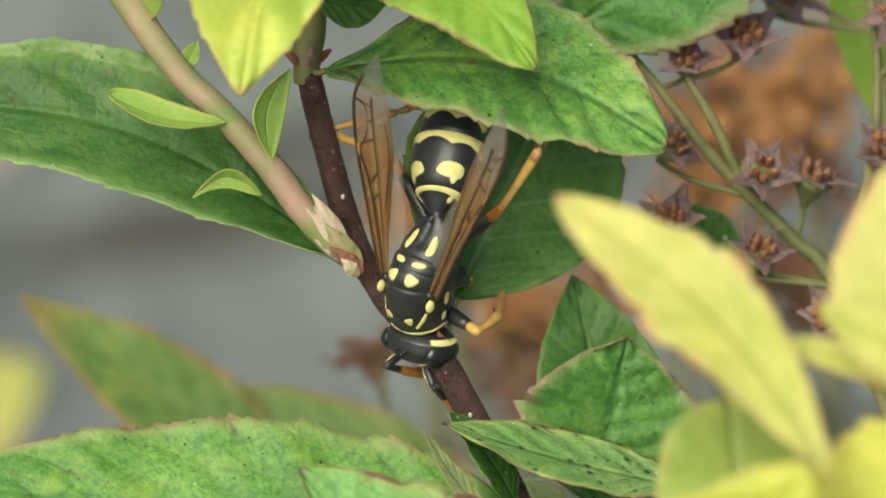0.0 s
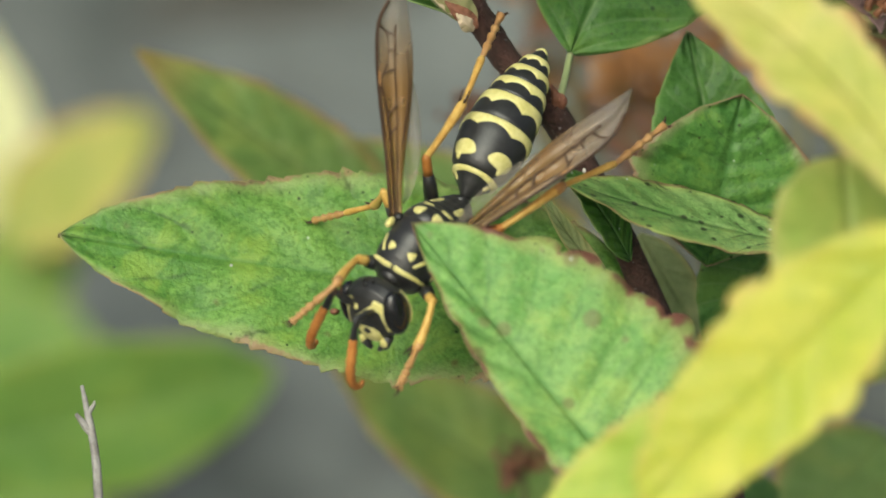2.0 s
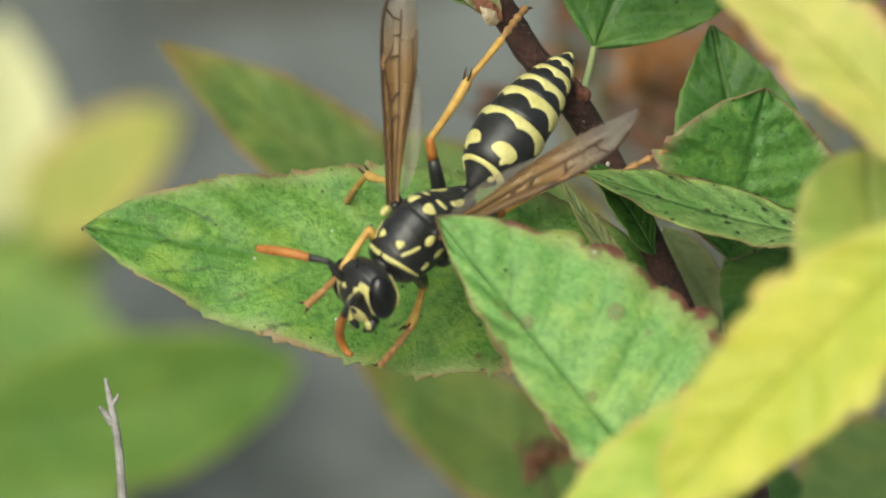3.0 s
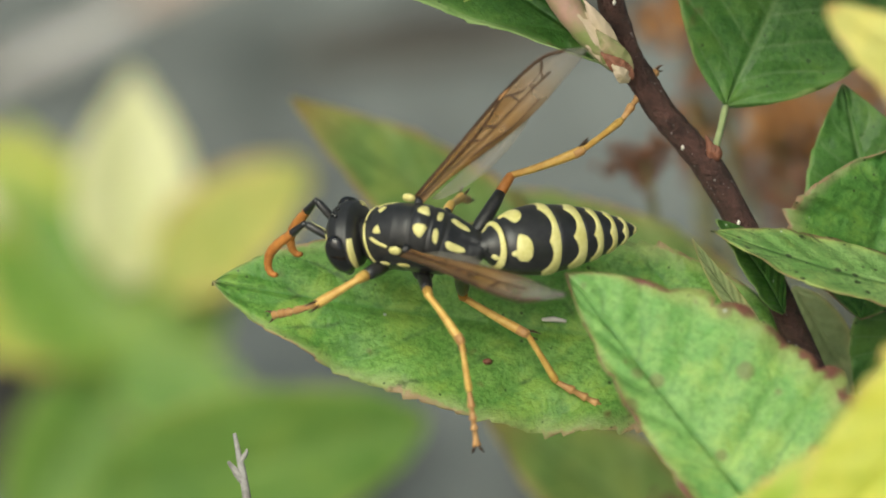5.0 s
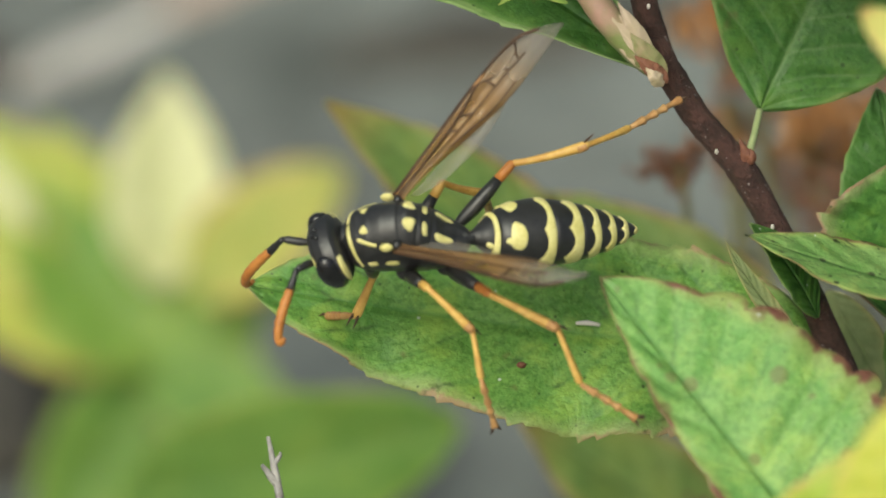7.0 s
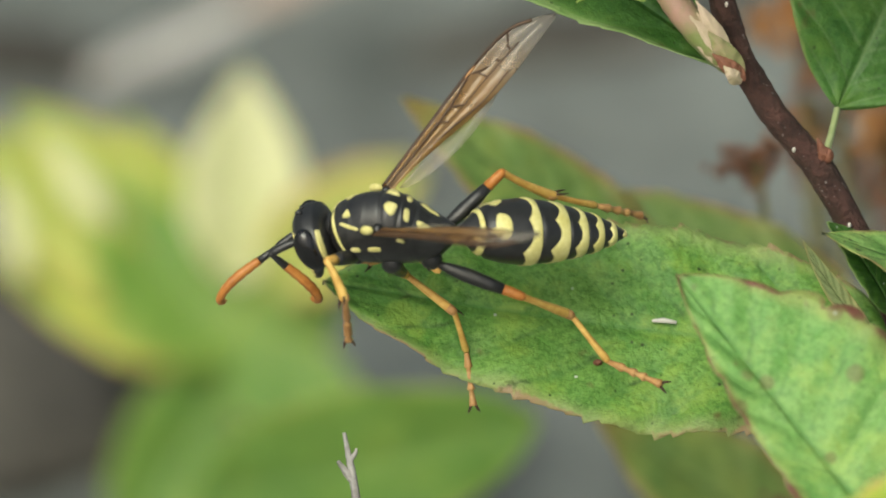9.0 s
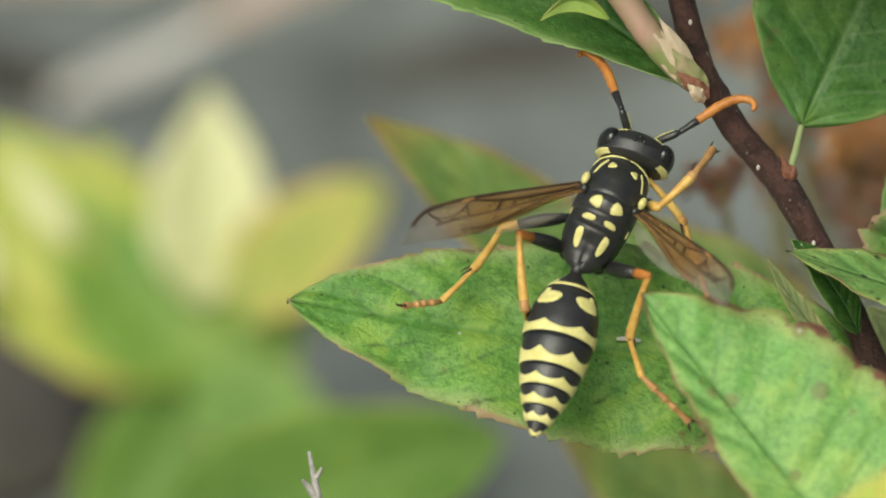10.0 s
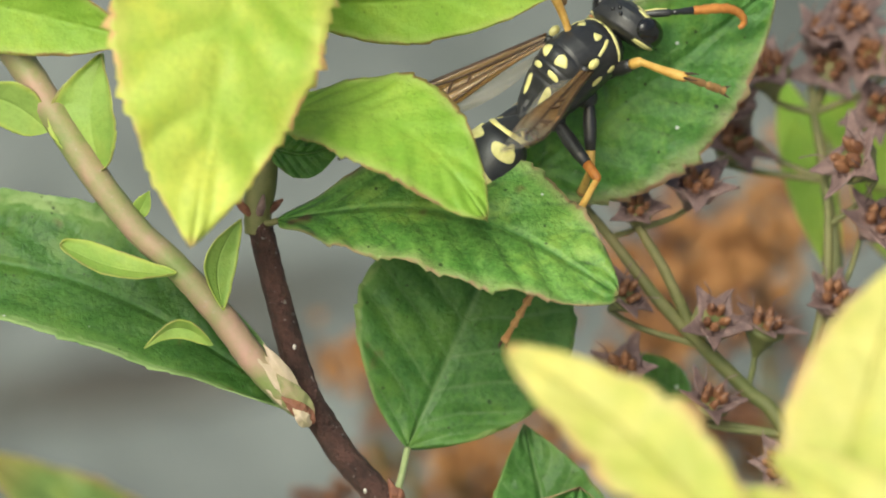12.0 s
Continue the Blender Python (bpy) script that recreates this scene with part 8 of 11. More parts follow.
        (12, joint(-92.7, 154.7, -205, 47.2, 41.9, 40.1)),
    ])
    walk(WASP['toes_L2'], [
        (0, joint(-6.8, -3.5, -323.8, -31.4, 79.2, -58.5)),
        (0.25, joint(-3.8, 51, -313.2, -26.3, 46.3, -29.6)),
        (0.5, joint(39.6, 71.4, -282.7, -32.4, 39.3, -12.2)),
        (0.75, joint(12, 32.3, -292.1, -68.4, 27.4, -36.2)),
        (1, joint(-2.8, -10.5, -290.8, -42.5, 16.5, -58)),
        (1.25, joint(-90.7, 105.2, -203.3, -50.6, 37.4, -68.4)),
        (1.5, joint(-131.3, 172.5, -94.6, -66.3, 57.5, -94.8)),
        (1.75, joint(-84.3, 175.8, -43.3, -84.1, 58.9, -86.5)),
        (2, joint(-16.3, 177.5, -1.5, -123.3, 75.7, -110.5)),
        (2.25, joint(-11, 175.1, -8.3, -164.2, 71.3, -109.3)),
        (2.5, joint(-5.5, 172.1, -15.6, -168.3, 67.1, -108.3)),
        (2.9, joint(-1.5, 169.2, -26, -122.3, 71.6, -88.6)),
        (3.3, joint(3.6, 152.9, -87.3, -29, 67.8, -7.5)),
        (3.7, joint(8.9, 163.4, -124.4, -18.2, 55.6, 28.3)),
        (4.1, joint(6.2, 172.5, -174.5, -33.4, 39.3, 57.7)),
        (4.3, joint(2.5, 164.5, -189.9, -28.3, 31.9, 66.1)),
        (4.5, joint(0.2, 162.2, -190.6, -28.8, 31.5, 67.5)),
        (4.75, joint(-64.6, 227.6, -129.4, -50.4, 32.8, 87.9)),
        (5, joint(-138, 266.1, -48.2, 5.3, 31.9, 107.3)),
        (5.25, joint(-113.4, 226.9, -128.1, -22.5, 27.7, 109.7)),
        (5.5, joint(-103.7, 166.1, -184, 0.7, 31.1, 104.5)),
        (5.75, joint(-124.2, 234.3, -157, 14.1, 3.7, 114.6)),
        (6, joint(-155, 255.9, -70.3, 13.9, 9.1, 108.9)),
        (6.25, joint(-138.7, 216.9, -170.4, 12.3, 32.4, 114.4)),
        (6.5, joint(-127.7, 139.2, -221.8, 6.3, 65.8, 125.2)),
        (6.75, joint(-129.8, 215.2, -190.7, 57.1, 59, 142.8)),
        (7, joint(-132, 249.2, -82.9, -0.6, 58.9, 118.1)),
        (7.2, joint(-139.4, 247.2, -106.6, 2.9, 60.9, 120.2)),
        (7.6, joint(-129, 212.8, -156.6, -8.7, 61.3, 112.8)),
        (8, joint(-101.5, 139, -230.7, -51.9, 51.7, 87.3)),
        (8.4, joint(-55.8, 48.3, -227.6, -39.7, 57.9, 82.4)),
        (8.8, joint(-32.2, 0, -257.4, -14.6, 54.1, 77.7)),
        (9, joint(-108, 14, -281.9, 0.7, 48.5, 104.1)),
        (9.1, joint(-135.9, 87.5, -216.7, 1.7, 32.5, 122.8)),
        (9.2, joint(-141.7, 113.4, -143.2, -8.5, 10.2, 134.5)),
        (9.35, joint(-98.4, 190.7, -193.2, -49.9, 9.2, 151.6)),
        (9.5, joint(-75.3, 201.1, -195.1, -82.3, 16.4, 118.8)),
        (9.75, joint(-134.7, 216.4, -196, -100.5, -17.9, 137.6)),
        (10, joint(-219.1, 197.4, -154.3, -119.9, -35.6, 136.7)),
        (10.1, joint(-223.9, 203.7, -121.3, -95.6, 21.1, 116.4)),
        (10.2, joint(-200.8, 224.1, -132.8, -96.2, 68.5, 145.7)),
        (10.35, joint(-85, 236.8, -76.9, 90.2, 66, -5.9)),
        (10.5, joint(36, 269.5, -42.2, 143.8, 45.7, 50)),
        (10.65, joint(-7.7, 256, -16.2, 125.5, 53.1, 37.2)),
        (10.8, joint(-54.5, 230.2, -37.7, 113, 42, 40.1)),
        (11, joint(-55.5, 204.8, -54.2, 102.3, 37.8, 68.5)),
        (11.25, joint(-165.2, 211.7, -75.3, 131.9, -15.6, 116.1)),
        (11.375, joint(-198.4, 186.8, -34.5, 114.9, -13.7, 154.4)),
        (11.5, joint(-231.6, 161.8, 6.4, 102.8, -2.3, -170)),
        (11.55, joint(-210.4, 136.6, -3.5, 112.5, 15.8, 138.4)),
        (11.6, joint(-189.2, 111.3, -13.3, 102.7, 34.3, 81.3)),
        (11.7, joint(-49.9, 157.1, -81.3, 78.7, 5.9, 66.8)),
        (11.8, joint(-83.3, 182.9, -180.1, 61.1, 14.3, 38.5)),
        (11.9, joint(-61.3, 203.4, -249.2, 57.5, 47.1, 45.6)),
        (12, joint(-43.2, 196.4, -263.1, 47.3, 42.1, 40.4)),
    ])
    walk(WASP['femur_L3'], [
        (0, joint(-70, 34, -46, 49.3, -17, 136.4)),
        (0.25, joint(-70, 34, -46, 23.8, -24, 137.2)),
        (0.5, joint(-70, 34, -46, 17.6, -33.8, 145.6)),
        (0.75, joint(-70, 34, -46, 33.6, -28.2, 141)),
        (1, joint(-70, 34, -46, 38.2, -22.7, 147.4)),
        (1.25, joint(-70, 34, -46, 73.7, -31.1, 117.6)),
        (1.5, joint(-70, 34, -46, 98, -33.1, 87.9)),
        (1.75, joint(-70, 34, -46, 92.6, -41.5, 83.2)),
        (2, joint(-70, 34, -46, 87.7, -53.1, 80.9)),
        (2.125, joint(-70, 34, -46, 77.9, -30.9, 118)),
        (2.25, joint(-70, 34, -46, 84, -8.4, 146.3)),
        (2.5, joint(-70, 34, -46, 83.5, 39.7, -159.8)),
        (2.9, joint(-70, 34, -46, 48.7, 40.3, -157.9)),
        (3.3, joint(-70, 34, -46, 42.8, 35.2, -165.4)),
        (3.7, joint(-70, 34, -46, 41.8, -10.2, 157.5)),
        (4.1, joint(-70, 34, -46, 45.8, -35.7, 142.8)),
        (4.3, joint(-70, 34, -46, 46.9, -39.5, 142)),
        (4.5, joint(-70, 34, -46, 47.2, -40.7, 141.9)),
        (4.75, joint(-70, 34, -46, 66.2, 26.5, 163.1)),
        (4.875, joint(-70, 34, -46, 73.3, 62.5, -176.7)),
        (5, joint(-70, 34, -46, -175.1, 73.9, -53.9)),
        (5.25, joint(-70, 34, -46, 133.3, 74.5, -69.3)),
        (5.5, joint(-70, 34, -46, 117.6, 74.3, -85)),
        (5.75, joint(-70, 34, -46, 107, 75.1, -93.8)),
        (6, joint(-70, 34, -46, 95.2, 75.4, -103.9)),
        (6.25, joint(-70, 34, -46, -30.3, 27.3, 147.8)),
        (6.5, joint(-70, 34, -46, -5.5, -31.7, 123.9)),
        (6.75, joint(-70, 34, -46, 10.2, -29.4, 125.2)),
        (7, joint(-70, 34, -46, 39.9, -27.1, 126.3)),
        (7.2, joint(-70.7, 34.2, -46.2, 42.3, -20.5, 127.1)),
        (7.6, joint(-75.6, 35.5, -47.7, 32.6, -19.4, 130.1)),
        (8, joint(-82.7, 37.1, -50.9, 22.5, -17.3, 136.2)),
        (8.4, joint(-89.4, 38.3, -55.1, 18.1, -14.7, 142.7)),
        (8.8, joint(-93.8, 38.7, -58.3, 16.6, -13, 146.3)),
        (9, joint(-96.1, 37, -55.6, 43.7, 20.1, 173.4)),
        (9.1, joint(-92.2, 34.1, -48.3, 59.4, -14.9, 149.8)),
        (9.2, joint(-86.4, 31, -44.2, 56.9, -40.4, 121.7)),
        (9.35, joint(-77.1, 29.5, -46.1, 65.5, -41.3, 126.4)),
        (9.5, joint(-70, 34, -46, 79.7, -38.1, 129.5)),
        (9.75, joint(-70, 34, -46, 80.8, -42.9, 128.7)),
        (10, joint(-70, 34, -46, 77.5, -47.2, 120.8)),
        (10.1, joint(-72.5, 39.4, -46.6, 67.5, -32.3, 135.6)),
        (10.2, joint(-75.3, 44.6, -47.1, 91.9, -16.2, 147.2)),
        (10.35, joint(-83.2, 49.7, -49.1, 66.1, -2.7, 144.4)),
        (10.5, joint(-93.5, 51.2, -51.8, 37, 11.2, 143.8)),
        (10.65, joint(-98.5, 51.3, -49.3, 61.5, 5.1, 147.1)),
        (10.8, joint(-103.6, 52, -46.3, 44.3, -0.2, 150.1)),
        (11, joint(-110.2, 53.7, -41.7, 36.2, -5.5, 154)),
        (11.25, joint(-108.4, 55.2, -37.8, 28.5, -10.4, 151.6)),
        (11.5, joint(-106.8, 56.8, -33.6, 55.1, -16, 148.2)),
        (11.6, joint(-100.9, 50.4, -37.5, 9.8, -12.7, 151.6)),
        (11.7, joint(-94, 45.1, -40.7, 21.2, -10.6, 153.6)),
        (11.8, joint(-85.8, 41.5, -41.8, 8.2, -18.3, 172.9)),
        (11.9, joint(-77.8, 37.8, -43.6, -40.6, -25.1, -165.6)),
        (12, joint(-70, 34, -46, -51, -18.7, -178.3)),
    ])
    walk(WASP['tibia_L3'], [
        (0, joint(-170.5, 129.5, -3.5, 46.6, 3.4, 158.8)),
        (0.25, joint(-167.3, 123.9, 12.9, 25.1, 29.6, 160.4)),
        (0.5, joint(-169.4, 102, 34.7, 33, 62.6, -174.3)),
        (0.75, joint(-169.4, 114.4, 22.4, 35.1, 31.9, 178.8)),
        (1, joint(-182.7, 105.9, 10.1, 35.3, 8.8, 170.6)),
        (1.25, joint(-127.5, 144.1, 28.8, 55.3, 0.1, 178.3)),
        (1.5, joint(-65.6, 155.3, 33.3, 56.3, -4.4, -174.2)),
        (1.75, joint(-57.1, 141.8, 50.1, 51.5, -17.2, 156.7)),
        (2, joint(-56.3, 119.9, 70, 37.3, -8.4, 161.7)),
        (2.25, joint(-189.3, 113.6, -24.9, 80, -2.2, -172)),
        (2.5, joint(-174.6, -4.6, -138.7, 66, -4.4, 163.5)),
        (2.9, joint(-172.5, -7.6, -139.8, 35.2, -6.1, 161.5)),
        (3.3, joint(-184.7, 4.2, -129.6, 34.5, -11.6, 158.6)),
        (3.5, joint(-193.2, 46.4, -75, 39.8, 18.5, -177.1)),
        (3.7, joint(-201.8, 88.7, -20.4, 62.4, 42.3, -141.4)),
        (4.1, joint(-163.9, 105.1, 38.6, 43.5, 32.2, -159.4)),
        (4.3, joint(-158.2, 102.9, 46.2, 38.7, 25.8, -164.7)),
        (4.5, joint(-156.5, 101.9, 48.5, 37.2, 23.1, -166.4)),
        (4.75, joint(-194.2, 71.8, -110.6, 65.8, -1.6, -151.3)),
        (5, joint(-46.3, 1.5, -185.3, 45.8, 6.8, 159)),
        (5.25, joint(-56.3, -2.2, -185.7, 11.2, 2.1, 156.8)),
        (5.5, joint(-66.6, -5.2, -185.6, 13.9, -0.2, 156.4)),
        (5.75, joint(-72.5, -3.2, -186.1, 14.3, 3.3, 159.4)),
        (6, joint(-78.8, -1.5, -186.3, 14.6, 6.8, 162.6)),
        (6.25, joint(-178.9, 102.7, -112.6, -28.5, -20.4, 173.5)),
        (6.5, joint(-138.8, 136.4, 30.2, -5.5, 4.1, 157.6)),
        (6.75, joint(-142.8, 137.2, 25.2, 37.7, 5.1, 154.9)),
        (7, joint(-146.3, 138, 20.2, 35.1, 7.6, 152.4)),
        (7.2, joint(-152.6, 142.5, 4.7, 39.7, 9.1, 152.3)),
        (7.6, joint(-163.8, 140, 0.5, 32.6, 19.7, 154.3)),
        (8, joint(-182.6, 133, -7.8, 27.9, 38.5, 161.4)),
        (8.4, joint(-200.9, 123.3, -18.2, 34.5, 57.9, 177.7)),
        (8.8, joint(-211.2, 117.2, -25.6, 48.6, 68.2, -163.4)),
        (9, joint(-231.4, 52.7, -105.3, 72.8, 47.2, -137.6)),
        (9.1, joint(-213.3, 104.6, -11.1, 83.1, -14.1, -165)),
        (9.2, joint(-144.5, 124.9, 49.8, 78.1, -19.5, 130.9)),
        (9.35, joint(-141.7, 117.2, 49.6, 45.2, -15.4, 166.8)),
        (9.5, joint(-142.6, 122, 43.5, 50.7, -0.7, -157.8)),
        (9.75, joint(-136.4, 116.9, 52.7, 48.6, -15.5, -171.6)),
        (10, joint(-120.4, 118.7, 60.3, 44.4, 18.5, -148.7)),
        (10.1, joint(-160, 125.2, 30.8, 51.5, -4.1, -177.4)),
        (10.2, joint(-192.3, 120.1, -6.6, 82.9, -14.7, -179.9)),
        (10.35, joint(-201, 134.1, -42.3, 57.2, 21.4, 146.1)),
        (10.425, joint(-204.6, 134.7, -61.2, 69.1, 44.5, -175)),
        (10.5, joint(-208.2, 135.2, -80, 105.6, 52.2, -115.1)),
        (10.65, joint(-219.7, 129.9, -62.1, 92.1, 28.9, -127.9)),
        (10.725, joint(-224.5, 127, -53.9, 48.9, 39.7, -168.5)),
        (10.8, joint(-229.3, 124.2, -45.8, 8.6, 24.6, 153.8)),
        (11, joint(-239.9, 117, -27.9, 44.7, 33.2, -173.6)),
        (11.25, joint(-233.9, 123.1, -11.7, 30.8, -23.3, 143.9)),
        (11.5, joint(-225.2, 130.3, 6.4, -34.8, -29.3, -138.2)),
        (11.6, joint(-225.3, 117.7, -5.6, 14.8, -49.5, 142.4)),
        (11.7, joint(-221.7, 108.4, -14.1, 27.4, -39.6, 139.4)),
        (11.8, joint(-222.4, 58.5, 3.8, 12, -49.7, 166.3)),
        (11.9, joint(-205, 5.1, 18, -45.6, -34.3, -155.7)),
        (12, joint(-207.3, 29.9, 0.5, -59, -30.9, -159.3)),
    ])
    walk(WASP['tarsus_L3'], [
        (0, joint(-298, 178.9, -11.7, 121.1, 58.3, -70.3)),
        (0.25, joint(-279.5, 163.8, -54.7, 77.1, 67.1, -136.5)),
        (0.5, joint(-232.3, 95.7, -86.8, 12, 40.3, 157)),
        (0.75, joint(-285.7, 116.9, -49.9, 27.1, 27.9, 160.6)),
        (1, joint(-316.3, 128.1, -11, 33, 12.9, 155.2)),
        (1.25, joint(-264.4, 148.3, 28.5, 54.9, 9.1, 177.6)),
        (1.5, joint(-201.5, 141.5, 43.8, 56.3, 6.5, -160.9)),
        (1.75, joint(-177.2, 193.5, 90.7, 49, 6, -174.1)),
        (2, joint(-184.9, 162.5, 90, 37.6, 0.5, 154.2)),
        (2.25, joint(-324.9, 94.5, -19.7, 48.5, 17.7, 100.8)),
        (2.5, joint(-305.6, 34.2, -128.1, 29.9, 17.6, 150.5)),
        (2.9, joint(-301.6, 35.7, -125.1, 29.2, 23.2, 150.9)),
        (3.3, joint(-309.6, 53.1, -102.1, 18.2, 49.1, 158)),
        (3.7, joint(-281.1, 25.5, -112.6, 41.8, 4.2, 146.8)),
        (4.1, joint(-272.4, 64.2, -34.3, 34.6, 16.9, 174.5)),
        (4.3, joint(-277.1, 70.2, -13.3, 33.6, 16, 178)),
        (4.5, joint(-278.9, 72.2, -5.3, 33.2, 15.5, 179.1)),
        (4.625, joint(-296.7, 39.2, -56.1, 9.2, 45.2, 154.2)),
        (4.75, joint(-314.4, 6.1, -106.8, -46.2, 54.7, 97.9)),
        (5, joint(-173.3, 50.1, -201.5, -7.6, 48.3, 140.1)),
        (5.25, joint(-182.2, 51.7, -190.8, -6.1, 43.1, 135.4)),
        (5.5, joint(-192.1, 49.6, -185.1, -4.9, 36.9, 129.3)),
        (5.75, joint(-200.6, 44.9, -193.9, -2.9, 33, 130.3)),
        (6, joint(-208.5, 39.2, -202.7, -0.7, 29.1, 131.7)),
        (6.25, joint(-306.5, 117.3, -64.8, -46.5, 53, 86.7)),
        (6.5, joint(-265.2, 188.4, 20.4, 23.7, 36.8, 128.4)),
        (6.75, joint(-266.4, 195.2, 13, 21.7, 35.6, 122.9)),
        (7, joint(-266.7, 200.9, 2.1, 19.3, 33.5, 117.1)),
        (7.2, joint(-272.3, 205.4, -17.1, 24, 36.1, 119.1)),
        (7.6, joint(-280, 196, -45.6, 10.5, 46, 123.1)),
        (8, joint(-284.2, 167.2, -93.1, 5.4, 59.5, 136.1)),
        (8.4, joint(-273.6, 126.3, -134.3, 20.1, 65.7, 161.7)),
        (8.8, joint(-260.1, 102.7, -152.8, 33.2, 66.4, 179.7)),
        (9, joint(-300.1, -10, -205.9, 29.6, 38.6, 145.4)),
        (9.1, joint(-341.6, 70.1, 22.3, -13.8, 62.5, 114.7)),
        (9.2, joint(-229.1, 222.5, 95.5, 60.7, 33.3, -158)),
        (9.35, joint(-270.3, 147.4, 85.9, 43.4, 35.5, -163.3)),
        (9.5, joint(-269.4, 70.2, 45.2, 45.4, 27.2, -169.4)),
        (9.75, joint(-267, 97.7, 89.4, 54.5, 54.4, -116.9)),
        (10, joint(-231.5, 51.3, 16.8, 139.6, 74.9, -17.1)),
        (10.1, joint(-296.5, 119, 40.5, 88.4, 65.2, -84.6)),
        (10.2, joint(-324.8, 119.9, 28.1, 65.3, 55.8, -102.5)),
        (10.35, joint(-306.9, 205.2, -92.2, 79.4, 44.6, -106.1)),
        (10.5, joint(-243.9, 59.2, -188.3, 78.4, 53.6, -149)),
        (10.65, joint(-293.5, 35.2, -128.2, 63.8, 57.6, 179)),
        (10.8, joint(-341.1, 179.2, -102.8, 59.6, 45.3, -145.4)),
        (11, joint(-353.8, 104.3, -103, 38.7, 29.5, 174.1)),
        (11.25, joint(-335.6, 197.1, 42.5, 45.4, 43.7, -165.4)),
        (11.5, joint(-314.3, 50.6, 73.3, -8.5, 47.5, 144.2)),
        (11.6, joint(-295.7, 172, 98.7, 19.7, 25.8, 177.6)),
        (11.7, joint(-301.9, 177.1, 73.3, 30.2, 31.5, -178.7)),
        (11.8, joint(-308.5, 79.5, 108.3, 4.1, 44.5, 173.4)),
        (11.9, joint(-308.1, -41.4, 95.3, -44.1, 51.9, 144.7)),
        (12, joint(-317.2, -11.7, 71, -47.3, 54.5, 134.8)),
    ])
